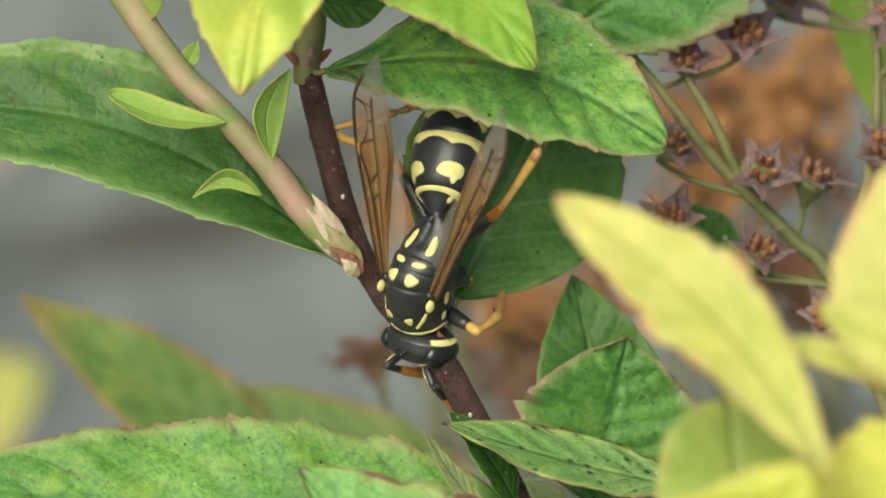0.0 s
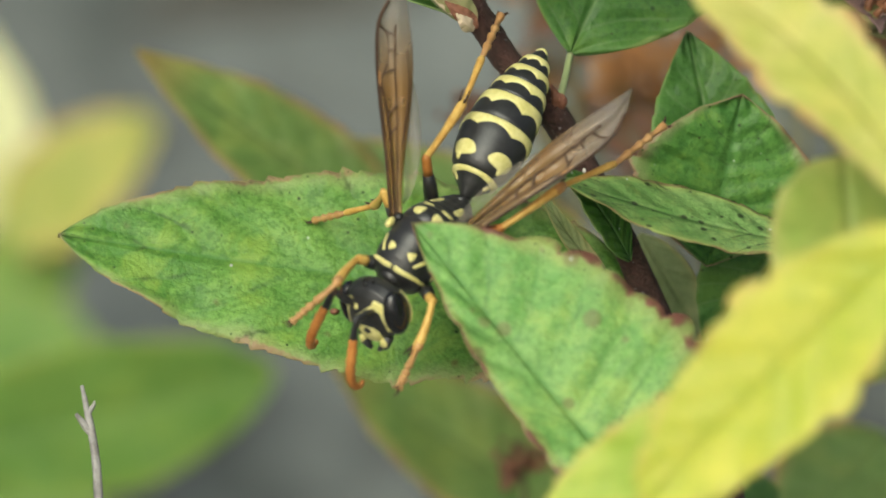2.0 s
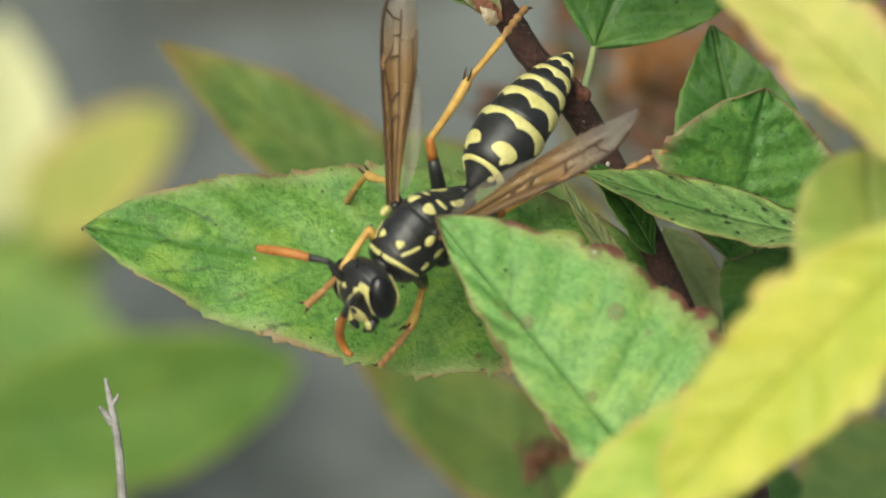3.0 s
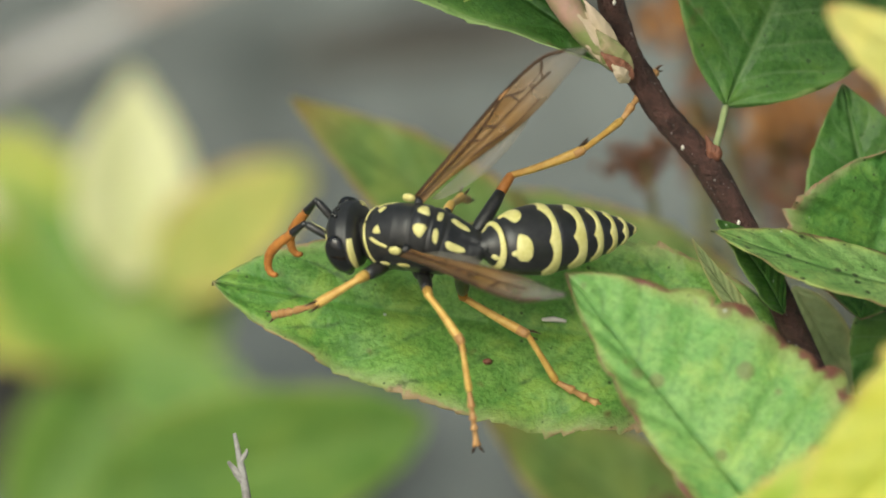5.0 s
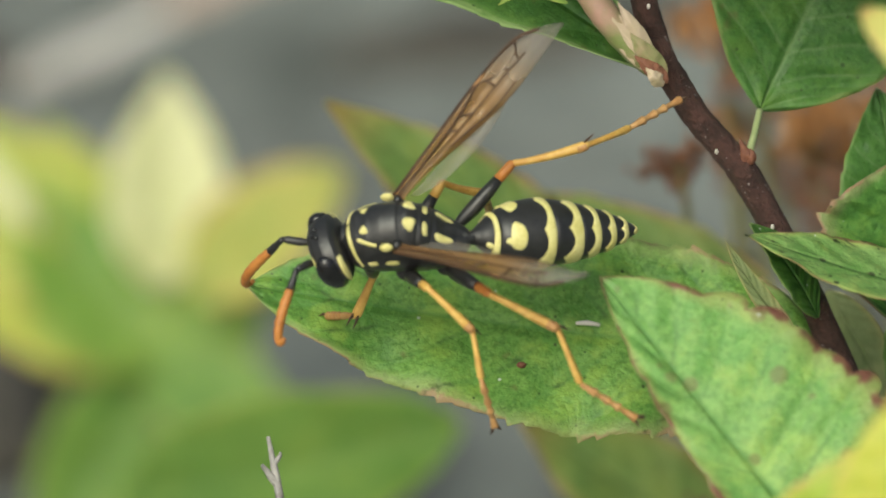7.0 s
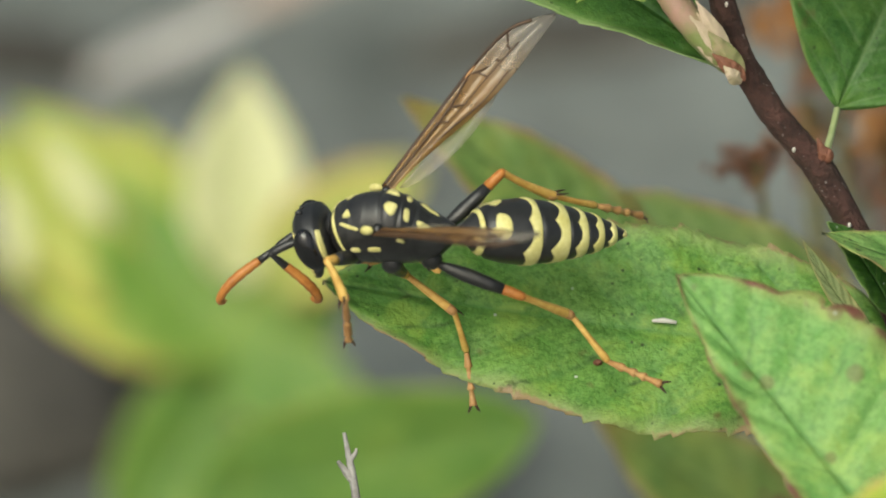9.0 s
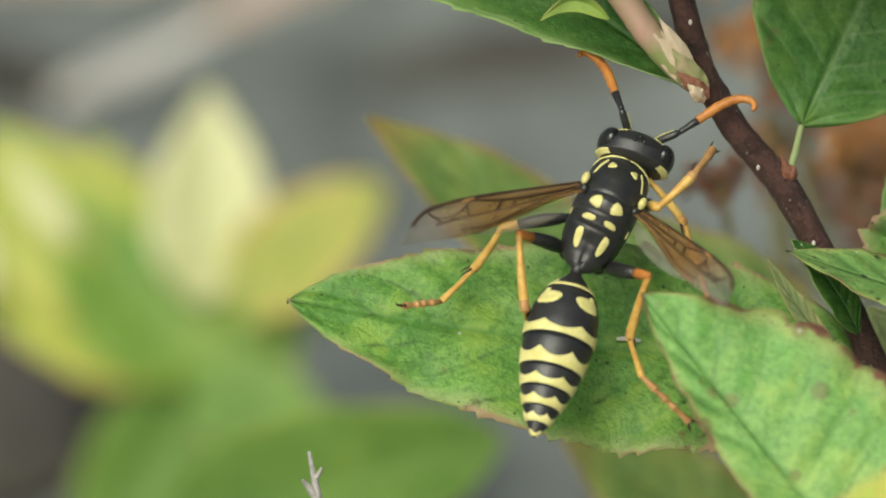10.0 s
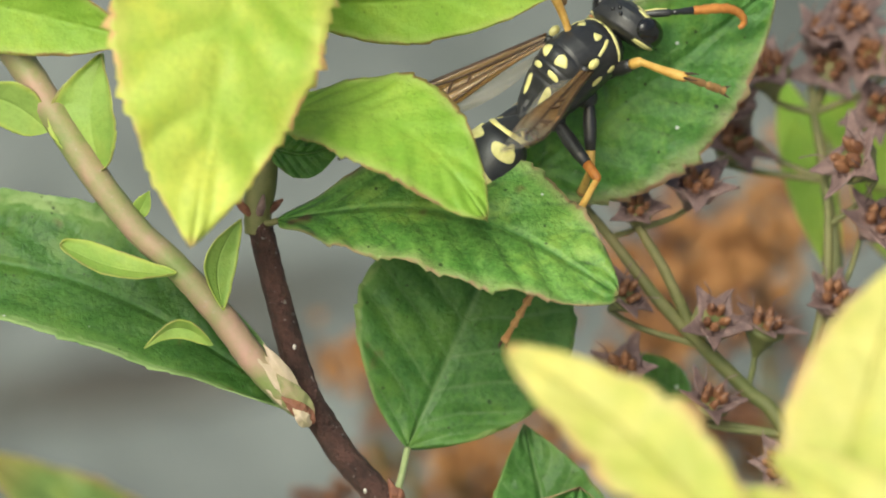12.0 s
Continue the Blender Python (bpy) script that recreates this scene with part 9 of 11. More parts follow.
    walk(WASP['toes_L3'], [
        (0, joint(-279.5, 127.2, -100.4, 121.1, 58.3, -70.3)),
        (0.25, joint(-309, 135.8, -150.8, 66.8, 57, -147.4)),
        (0.5, joint(-305.5, 126.9, -154.3, 19.9, 30.9, 170.1)),
        (0.75, joint(-372.7, 147.6, -98.7, 32.6, 36.9, 174.5)),
        (1, joint(-408.6, 170.9, -34.2, 34.1, 34.7, 174.2)),
        (1.25, joint(-367.4, 152.7, 12, 55.2, 22.1, -170.5)),
        (1.5, joint(-299.5, 107.5, 32, 56.4, 7.4, -159.8)),
        (1.75, joint(-280.5, 182.9, 79.8, 50.5, 6.7, -165)),
        (2, joint(-278.9, 207.9, 89.1, 36.8, -4.8, 167.5)),
        (2.25, joint(-343.4, 192.2, -51.3, 80.4, -15.5, 176.5)),
        (2.5, joint(-392.2, 83.2, -159.6, 70.7, -8.8, 146.8)),
        (2.9, joint(-385.4, 82.4, -166.3, 36.2, -6, 154.1)),
        (3.3, joint(-373, 78.7, -180.9, 33.1, -7, 176.1)),
        (3.7, joint(-368.1, 82.5, -120.3, 53.4, 18.5, -153.4)),
        (4.1, joint(-371.8, 73.8, -64.8, 51.2, 21.5, -143.5)),
        (4.3, joint(-377.4, 73.7, -42.1, 51.4, 22.4, -139.5)),
        (4.5, joint(-379.5, 73.8, -33.2, 51.4, 22.7, -138.2)),
        (4.75, joint(-322.7, 65.8, -192, 71.3, 22.5, -151.1)),
        (5, joint(-226.6, 94.7, -279.3, 11.5, 21.1, 167.4)),
        (5.25, joint(-236.4, 105.2, -262.1, 13.9, 19.8, 166.3)),
        (5.5, joint(-245, 114.1, -247.8, 15.5, 17, 164)),
        (5.75, joint(-257.2, 111.6, -250.7, 18.9, 27.6, 172)),
        (6, joint(-269.1, 107.3, -253.4, 23.8, 37.7, -179.1)),
        (6.25, joint(-302.9, 180, -148.1, -20.6, 25.7, 173.6)),
        (6.5, joint(-317, 254, -42, -4.1, 14.1, 162.5)),
        (6.75, joint(-312.4, 266.4, -47.7, 38, 17.1, 158.4)),
        (7, joint(-306.4, 278.4, -55.5, 35, 19, 153.9)),
        (7.2, joint(-313.4, 279.1, -78.6, 40.1, 19.1, 155.5)),
        (7.6, joint(-319.6, 256.8, -120.7, 35.5, 19.7, 162)),
        (8, joint(-322.4, 203.8, -183, 31.2, 21.6, 170.8)),
        (8.4, joint(-314.4, 139.8, -229.4, 30.7, 26.7, 178)),
        (8.8, joint(-301.9, 102.9, -248.4, 32.4, 31.1, -176.7)),
        (9, joint(-367.2, 36.3, -271, 40.5, -0.3, 152.8)),
        (9.1, joint(-361.8, 113.9, -70.2, 87.3, 23.6, 176.6)),
        (9.2, joint(-309.8, 189.8, 38.1, 67.2, 2.7, -141.4)),
        (9.35, joint(-351.7, 123, 25.3, 62.9, 14.7, -123.1)),
        (9.5, joint(-360.6, 53.2, -2.5, 59.9, 26.6, -119.2)),
        (9.75, joint(-294.4, 43.6, 4.5, 92.4, 50.4, -61.4)),
        (10, joint(-205.4, 43.3, -84, 146.2, 71.6, -7.4)),
        (10.1, joint(-292.3, 75.4, -54.2, 106, 62.6, -58.8)),
        (10.2, joint(-337.5, 62.6, -58.2, 68, 57.5, -89.5)),
        (10.35, joint(-327.4, 133.9, -165.6, 87.6, 37.9, -91.8)),
        (10.5, joint(-296.9, 27.3, -272.2, 78.4, 53.6, -149)),
        (10.65, joint(-349.4, 36.2, -216.3, 67.1, 56.6, -175)),
        (10.8, joint(-401.5, 137.6, -177, 64.3, 45.3, -141.2)),
        (11, joint(-444.1, 113.6, -154.4, 38.2, 29.1, 172.9)),
        (11.25, joint(-408.6, 178.1, -29.5, 56.1, 51.1, -151.9)),
        (11.5, joint(-371.4, 91.9, -3.6, -10.7, 47.7, 143.7)),
        (11.6, joint(-389.6, 175.9, 53.2, 70.4, 66.6, -135.7)),
        (11.7, joint(-390.8, 175.1, 18.8, 70, 60.8, -133.6)),
        (11.8, joint(-382.4, 88, 35.1, 9.2, 75.3, -177.1)),
        (11.9, joint(-360.6, -4.1, 13.2, -56.6, 59.4, 126.3)),
        (12, joint(-359.8, 31.3, -14, -50.4, 56.8, 128.6)),
    ])
    walk(WASP['femur_R1'], [
        (0, joint(62, -34, -40, 18.1, 29.8, 179.6)),
        (0.25, joint(62, -34, -40, 43.9, -8.3, -139.9)),
        (0.5, joint(62, -34, -40, -1.5, -44.8, -113.5)),
        (0.75, joint(62, -34, -40, -14.7, -23.7, -126.3)),
        (1, joint(62, -34, -40, -32.4, -6, -141.5)),
        (1.25, joint(62, -34, -40, -87.7, -42.5, -106.3)),
        (1.5, joint(62, -34, -40, -111.3, -42.3, -39.7)),
        (1.75, joint(62, -34, -40, -104.4, -41.8, -34.8)),
        (2, joint(62, -34, -40, -120.6, -44.5, -24.9)),
        (2.25, joint(62, -34, -40, -143.8, -52.8, -24.1)),
        (2.5, joint(62, -34, -40, -155.3, -61.2, -22.9)),
        (2.9, joint(62, -34, -40, -155.1, -69.7, -23.9)),
        (3.3, joint(62, -34, -40, -106.2, -84.4, -74.9)),
        (3.7, joint(62, -34, -40, -34.6, -71.7, -149.1)),
        (4.1, joint(62, -34, -40, -37.3, -57.5, -148.8)),
        (4.3, joint(62, -34, -40, -38.6, -53, -148.3)),
        (4.5, joint(62, -34, -40, -39, -51.3, -148.3)),
        (4.75, joint(62, -34, -40, -51.2, -10.4, -170.6)),
        (5, joint(62, -34, -40, -39.5, 30.6, 163.1)),
        (5.25, joint(62, -34, -40, 1.3, 28.2, 165.9)),
        (5.5, joint(62, -34, -40, 5.4, 25.7, 167.9)),
        (5.75, joint(62, -34, -40, -1.6, 27.2, 163.8)),
        (6, joint(62, -34, -40, -7.4, 28.2, 160.4)),
        (6.25, joint(62, -34, -40, 6.2, 24.7, 168.2)),
        (6.5, joint(62, -34, -40, 20.4, 19.8, 176.2)),
        (6.75, joint(62, -34, -40, 20.1, 21.2, 173.8)),
        (7, joint(62, -34, -40, 19.7, 22.7, 171.3)),
        (7.2, joint(62, -34, -40, 19.4, 23, 171.4)),
        (7.6, joint(62, -34, -40, 16.9, 24.3, 170.7)),
        (8, joint(62, -34, -40, 12.8, 26.5, 169.7)),
        (8.4, joint(62, -34, -40, 8.1, 28.6, 169)),
        (8.8, joint(62, -34, -40, 4.6, 29.8, 168.4)),
        (9, joint(62, -34, -40, 3.9, 28.8, 167.2)),
        (9.1, joint(62, -34, -40, 18.6, 23.5, 169.6)),
        (9.2, joint(62, -34, -40, 26.2, 18.7, 174.3)),
        (9.35, joint(62, -34, -40, 78.1, 52.2, -130.6)),
        (9.5, joint(62, -34, -40, 155.2, 26.8, -53.8)),
        (9.75, joint(62, -34, -40, 179, -12.9, -72.5)),
        (10, joint(62, -34, -40, -134.3, -55.4, -110.3)),
        (10.1, joint(62, -34, -40, -138.1, -47.9, -82.3)),
        (10.2, joint(62, -34, -40, -168.8, -35.2, -62.9)),
        (10.35, joint(62, -34, -40, -140.4, -45.6, -68.5)),
        (10.5, joint(62, -34, -40, -162.4, -55.8, -77.1)),
        (10.65, joint(62, -34, -40, -148.1, -55, -76.4)),
        (10.8, joint(62, -34, -40, -120.1, -53.9, -76.4)),
        (11, joint(62, -34, -40, -134.2, -52.1, -77.8)),
        (11.125, joint(62, -34, -40, 166.3, -39.6, -12.2)),
        (11.25, joint(62, -34, -40, 145.9, -2, 16.4)),
        (11.5, joint(62, -34, -40, 128.5, 35.9, 70.7)),
        (11.6, joint(62, -34, -40, 102.9, 8.9, 22)),
        (11.65, joint(62, -34, -40, 123.2, -25.2, 4.3)),
        (11.7, joint(62, -34, -40, 165.5, -45.9, -36.1)),
        (11.8, joint(62, -34, -40, -168.2, -38.7, -69.3)),
        (11.9, joint(62, -34, -40, -150.7, -29.1, -91.6)),
        (12, joint(62, -34, -40, -173.8, -36, -60.8)),
    ])
    walk(WASP['tibia_R1'], [
        (0, joint(-17.8, -33.4, -85.7, 164.2, 6.3, -11.5)),
        (0.25, joint(-7.7, -92.6, -26.7, 135.2, 9.4, -49.4)),
        (0.375, joint(14.2, -93.3, -1, 152.9, -10.1, -78.8)),
        (0.5, joint(36, -93.9, 24.8, 178.9, -17, -114.2)),
        (0.75, joint(12.1, -101.9, -3.1, 129.4, -37.5, -57.9)),
        (1, joint(-9.6, -90.9, -30.3, 78.7, -3.3, -8.1)),
        (1.25, joint(43, -99.1, 22.1, 47.6, -3.7, -16.9)),
        (1.5, joint(114.4, -77.4, 21.9, 46.1, -17.1, 3.2)),
        (1.75, joint(118.3, -73.2, 21.3, 51.5, -22.7, 8.2)),
        (2, joint(121.5, -61.6, 24.5, 40.7, -19.7, 8.9)),
        (2.25, joint(112.8, -56.7, 33.3, 21.2, 9.3, 9.7)),
        (2.5, joint(102.8, -51.2, 40.6, 14, 33.9, 6.9)),
        (2.9, joint(91.2, -46.9, 46.3, 9.4, 26.7, 4)),
        (3.3, joint(64.4, -42.7, 51.6, 5.6, 15.7, 0.4)),
        (3.7, joint(37.2, -48.9, 47.3, 10.6, 13.3, 0.1)),
        (4.1, joint(19.7, -59.6, 37.6, 19.5, 13.2, 3.1)),
        (4.3, joint(14.9, -63.1, 33.5, 22.6, 12.6, 4.3)),
        (4.5, joint(13, -64.2, 31.8, 23.8, 12.4, 4.8)),
        (4.75, joint(-27.3, -48.8, -23.4, 46.7, 14.2, -4.1)),
        (5, joint(-13.8, -11, -86.8, 3.8, 16.2, -13.7)),
        (5.25, joint(-16.7, -14.3, -83.4, -1.2, 21.3, -15.1)),
        (5.5, joint(-19.1, -16.6, -79.9, -5.5, 26.6, -16.9)),
        (5.75, joint(-16.6, -11.1, -82, 1.6, 31, -14.7)),
        (6, joint(-14.4, -6.9, -83.5, 8.1, 36.6, -11.2)),
        (6.25, joint(-19.8, -16.9, -78.4, -6.8, 33.2, -18.1)),
        (6.5, joint(-24.4, -28.2, -71.1, -22.6, 31.3, -23.2)),
        (6.75, joint(-23.3, -24.7, -73.3, -22, 31.2, -25.6)),
        (7, joint(-21.9, -21.2, -75.5, -21.2, 30.9, -27.8)),
        (7.2, joint(-21.7, -21.3, -75.9, -20.8, 30.8, -27.5)),
        (7.6, joint(-20.7, -20.4, -77.9, -17.8, 29.9, -25.6)),
        (8, joint(-19, -19.3, -81, -12.9, 27.7, -22.1)),
        (8.4, joint(-17.3, -18.5, -84, -7.7, 23.9, -18.1)),
        (8.8, joint(-16.2, -17.9, -85.7, -4.3, 21, -15.5)),
        (9, joint(-16.6, -16.2, -84.4, -3.8, 24.1, -16.2)),
        (9.1, joint(-21, -18.8, -76.6, -24.6, 45.5, -36.1)),
        (9.2, joint(-24.7, -25.4, -69.5, -30.5, 34.4, -33)),
        (9.35, joint(25.3, -76.8, -112.7, -38.1, 24.3, -87.3)),
        (9.5, joint(110.5, -100.3, -81.5, 31.1, 43.4, -43.1)),
        (9.75, joint(89, -119.5, -19.5, 58.9, 5.9, -40.9)),
        (10, joint(43.9, -83, 35.7, 36.3, -18.5, -23.3)),
        (10.1, joint(70.3, -95.1, 28.3, 51.2, -31.9, -37.8)),
        (10.2, joint(96.3, -100.9, 13, 86.4, -49.1, -52.2)),
        (10.35, joint(85.6, -93.8, 25.8, 72.2, -43.2, -34.1)),
        (10.5, joint(73.6, -84.4, 36.1, 64.3, -15.5, -65.1)),
        (10.65, joint(74.4, -85.3, 35.4, 36.6, -31.1, -39.4)),
        (10.8, joint(74.7, -86.7, 34.3, 34, -24.3, -37.6)),
        (11, joint(73.9, -89.2, 32.6, 26.4, 7.5, -35.1)),
        (11.25, joint(150.2, -8, -36.8, 47.6, 2.1, -35.3)),
        (11.5, joint(86.6, 36.3, -94, 49.2, 33.1, -40.5)),
        (11.6, joint(146.3, 0, -54.3, 89.5, 15.6, -35.6)),
        (11.7, joint(113.8, -71.7, 26, 103.4, 47.6, -57.8)),
        (11.8, joint(87.3, -101.2, 17.5, 132.7, 44.5, -52.8)),
        (11.9, joint(59.7, -114.3, 4.8, 154.9, 35.3, -56.8)),
        (12, joint(98.3, -99, 14.1, -173.9, 34.3, -53.8)),
    ])
    walk(WASP['tarsus_R1'], [
        (0, joint(67.9, -50.8, -95.3, 163.9, -3.7, -3)),
        (0.25, joint(48.8, -158.6, -41.1, 144.1, 4, 56.4)),
        (0.5, joint(1.5, -170.6, 50.6, 170.5, 41.8, 50.2)),
        (0.75, joint(49.2, -161, 50.5, -166.4, 32.1, 53.9)),
        (1, joint(77.3, -103.3, -25.3, -153.3, -0.5, 19.4)),
        (1.25, joint(127, -124.7, 27.9, -120.5, 25.6, 28.7)),
        (1.5, joint(198.3, -72.8, 47.9, -153.2, 59.8, 22)),
        (1.75, joint(198.6, -61.6, 55.3, -166.2, 48.4, -9.2)),
        (2, joint(203.4, -48.8, 54.2, -148.3, 22.9, -18.5)),
        (2.25, joint(198.4, -42.1, 19, 172.4, 35.8, -37.9)),
        (2.5, joint(175.3, -42.4, -8.5, 155.9, 44.1, -44)),
        (2.9, joint(169.6, -41.5, 6.7, 157.2, 44.2, -38.9)),
        (3.3, joint(149.1, -42.1, 27.7, 169.3, 43, -22.3)),
        (3.7, joint(122.8, -48.7, 27.1, -169.7, 35.5, 1)),
        (4.1, joint(105.3, -54.9, 17.5, -156, 26.6, 14.1)),
        (4.3, joint(100.5, -56.6, 14.2, -152.8, 24.6, 16.4)),
        (4.5, joint(98.7, -57, 12.9, -151.8, 23.8, 16.8)),
        (4.75, joint(57.8, -54.9, -45, -129.9, 12.6, 7.6)),
        (5, joint(68.3, -31, -111.4, -175.9, 2.6, -6.4)),
        (5.25, joint(62.5, -35.6, -115.4, 179.4, 4, -7.4)),
        (5.5, joint(56.2, -39.5, -119.3, 175.6, 4.9, -8.2)),
        (5.75, joint(56.4, -30.2, -127.4, -178, 3, -5.4)),
        (6, joint(54.9, -20.6, -136, -173.3, 0.3, -3)),
        (6.25, joint(50.1, -39.8, -126.7, 174.9, 4.8, -6.6)),
        (6.5, joint(44.7, -57.8, -116.9, 161.1, 7.9, -10.7)),
        (6.75, joint(44.6, -57.2, -118.9, 161.5, 6.5, -12.4)),
        (7, joint(44.9, -56.4, -120.7, 162.2, 5.2, -14.1)),
        (7.2, joint(45.3, -56.2, -121, 162.5, 5.2, -13.9)),
        (7.6, joint(48.1, -53.4, -121.7, 164.8, 3.6, -12.3)),
        (8, joint(53.2, -48.7, -121.9, 168.7, 2, -9.9)),
        (8.4, joint(59.2, -43.5, -119.6, 173.2, 2.4, -7.9)),
        (8.8, joint(63, -39.8, -117.2, 176.3, 3, -6.8)),
        (9, joint(60.6, -38.6, -120.3, 176.9, 3.3, -7.6)),
        (9.1, joint(28.8, -55.1, -139.4, 161.1, -10.3, -6.5)),
        (9.2, joint(36.1, -65, -119.2, 155.3, 6.6, -15.7)),
        (9.35, joint(29, -156.9, -149, -171.1, 24.8, 29)),
        (9.5, joint(157.3, -143.9, -141.9, -133.2, 81.5, 42.4)),
        (9.75, joint(155.1, -176.9, -28.6, -69.9, 65.9, 71.2)),
        (10, joint(120.6, -116, 63.7, -149.8, 32, -9.4)),
        (10.1, joint(129.3, -140.9, 74.7, -140.3, 27.8, 1)),
        (10.2, joint(131.6, -146.5, 79.5, -118, 24.2, 11.9)),
        (10.35, joint(138.8, -129.8, 86, -90.7, 63.8, 70.2)),
        (10.5, joint(109.2, -161.3, 59.7, -13.6, 51.1, 108)),
        (10.65, joint(132.6, -133, 80.9, -56.5, 77.7, 108.5)),
        (10.8, joint(138.3, -135.6, 70.6, -156.7, 76.1, -5.8)),
        (11, joint(145.3, -139.4, 21.1, -158, 47.5, -33.2)),
        (11.25, joint(222, -58.8, -40.1, 126, 33.4, -114.2)),
        (11.5, joint(142.6, -11.6, -142, 160.3, -5.6, -80.9)),
        (11.6, joint(215.2, -49.3, -78, 127.7, 29.1, -118.6)),
        (11.7, joint(145.3, -121.9, -39, 167, 65.5, -56.3)),
        (11.8, joint(125.3, -151.2, -44.2, -153.5, 67.2, -37)),
        (11.9, joint(99.1, -174.4, -46, -124.6, 63.3, -25.1)),
        (12, joint(141.3, -157.6, -35.5, -139.6, 62.3, -15.2)),
    ])
    walk(WASP['toes_R1'], [
        (0, joint(117.1, -53.4, -92.2, 163.7, -4.5, -2.4)),
        (0.25, joint(76, -117.6, -44.5, 144, 5.4, 49.1)),
        (0.5, joint(25.1, -142.4, 17.7, 169.4, 43, 49.1)),
        (0.75, joint(73.9, -127.3, 24.3, -169.8, 29.6, 48.2)),
        (1, joint(123.9, -86.9, -24.9, -155, -1, 14.6)),
        (1.25, joint(166, -103.3, 6.6, -113.2, 30.6, 41.7)),
        (1.5, joint(221.4, -63.5, 5.2, -153.2, 59.8, 22)),
        (1.75, joint(230.9, -66.8, 18.4, -168.4, 49.6, -9.8)),
        (2, joint(246.5, -63.2, 35, -148.3, 22.9, -18.5)),
        (2.25, joint(230, -66.7, -9.8, 175.2, 34.9, -35)),
        (2.5, joint(200.8, -67, -42.8, 143.6, 42.8, -57)),
        (2.9, joint(197.1, -63.7, -27.7, 145.8, 45.4, -50)),
        (3.3, joint(182.5, -55.8, -6, 166.4, 45.2, -25.1)),
        (3.7, joint(163, -48, -1.5, -169.6, 33.4, 0.9)),
        (4.1, joint(148, -44.2, -4.6, -156.5, 25.8, 13.3)),
        (4.3, joint(143.6, -43.9, -6.3, -152.9, 24.3, 16.1)),
        (4.5, joint(141.9, -43.9, -7, -151.8, 23.8, 16.8)),
        (4.75, joint(105.6, -48.6, -55.7, -129.4, 12.3, 9.3)),
        (5, joint(117.3, -36.5, -113.6, -176, 2.5, -6.4)),
        (5.25, joint(111.3, -42, -118.8, 179.5, 4.9, -7.7)),
        (5.5, joint(104.9, -46.6, -123.5, 175.8, 7.3, -9.1)),
        (5.75, joint(105.4, -34.9, -130, -177.4, 8.2, -6.9)),
        (6, joint(104.2, -23.2, -136.3, -171.7, 9.2, -4.7)),
        (6.25, joint(99, -45.5, -130.8, 175.4, 10.3, -8.5)),
        (6.5, joint(92.8, -66.9, -123.7, 161, 11.4, -12.3)),
        (6.75, joint(92.5, -67.8, -124.5, 161.5, 10.6, -14.3)),
        (7, joint(92.6, -68.4, -125.2, 162.2, 9.8, -16.3)),
        (7.2, joint(93, -68, -125.4, 162.5, 9.7, -16.1)),
        (7.6, joint(96.2, -63.8, -124.9, 165, 7.6, -14.1)),
        (8, joint(101.8, -57.1, -123.7, 169, 5, -11.2)),
        (8.4, joint(108, -50.3, -121.6, 173.4, 4.2, -8.7)),
        (8.8, joint(111.9, -45.7, -119.8, 176.5, 4.2, -7.3)),
        (9, joint(109.4, -45.1, -123.1, 177.1, 5.4, -8.4)),
        (9.1, joint(77.1, -60.6, -130.6, 162.3, -3.8, -9.2)),
        (9.2, joint(83.3, -78.3, -124.8, 155, 12.4, -18.8)),
        (9.35, joint(68.2, -135.1, -169.6, -169, 24.7, 29.1)),
        (9.5, joint(162.6, -139, -190.7, -136.4, 81.5, 37.2)),
        (9.75, joint(161.6, -157.8, -73.7, -74.6, 66.9, 63.4)),
        (10, joint(161.8, -122.9, 37.5, -150.7, 45.2, -3.8)),
        (10.1, joint(173, -140.1, 51.7, -130.6, 50.7, 28.4)),
        (10.2, joint(175.6, -137.2, 59.3, -99.2, 46.2, 37)),
        (10.35, joint(146.2, -109.2, 41.7, -75.5, 64.2, 87)),
        (10.5, joint(99.7, -131.9, 21.2, -14.3, 54.2, 106.9)),
        (10.65, joint(129.3, -123, 32.7, -57.1, 77.9, 107.9)),
        (10.8, joint(150.1, -136.8, 22.7, -144.3, 80.3, 9.3)),
        (11, joint(173.2, -157.6, -15.3, -159.1, 52.6, -32.8)),
        (11.25, joint(205.1, -96.4, -67.3, 127, 32.9, -108.2)),
        (11.5, joint(150.4, -60.1, -137.2, 162.4, 1.5, -74.6)),
        (11.6, joint(194.5, -87.2, -102, 126.7, 29.5, -115.7)),
        (11.7, joint(156.7, -139, -83.9, 166.9, 64.9, -56.4)),
        (11.8, joint(140.6, -162.7, -89.7, -154.6, 66.3, -38.1)),
        (11.9, joint(119.1, -183.8, -90.1, -122.2, 64.3, -22.4)),
        (12, joint(163.4, -163.6, -79.2, -139.6, 62.3, -15.2)),
    ])
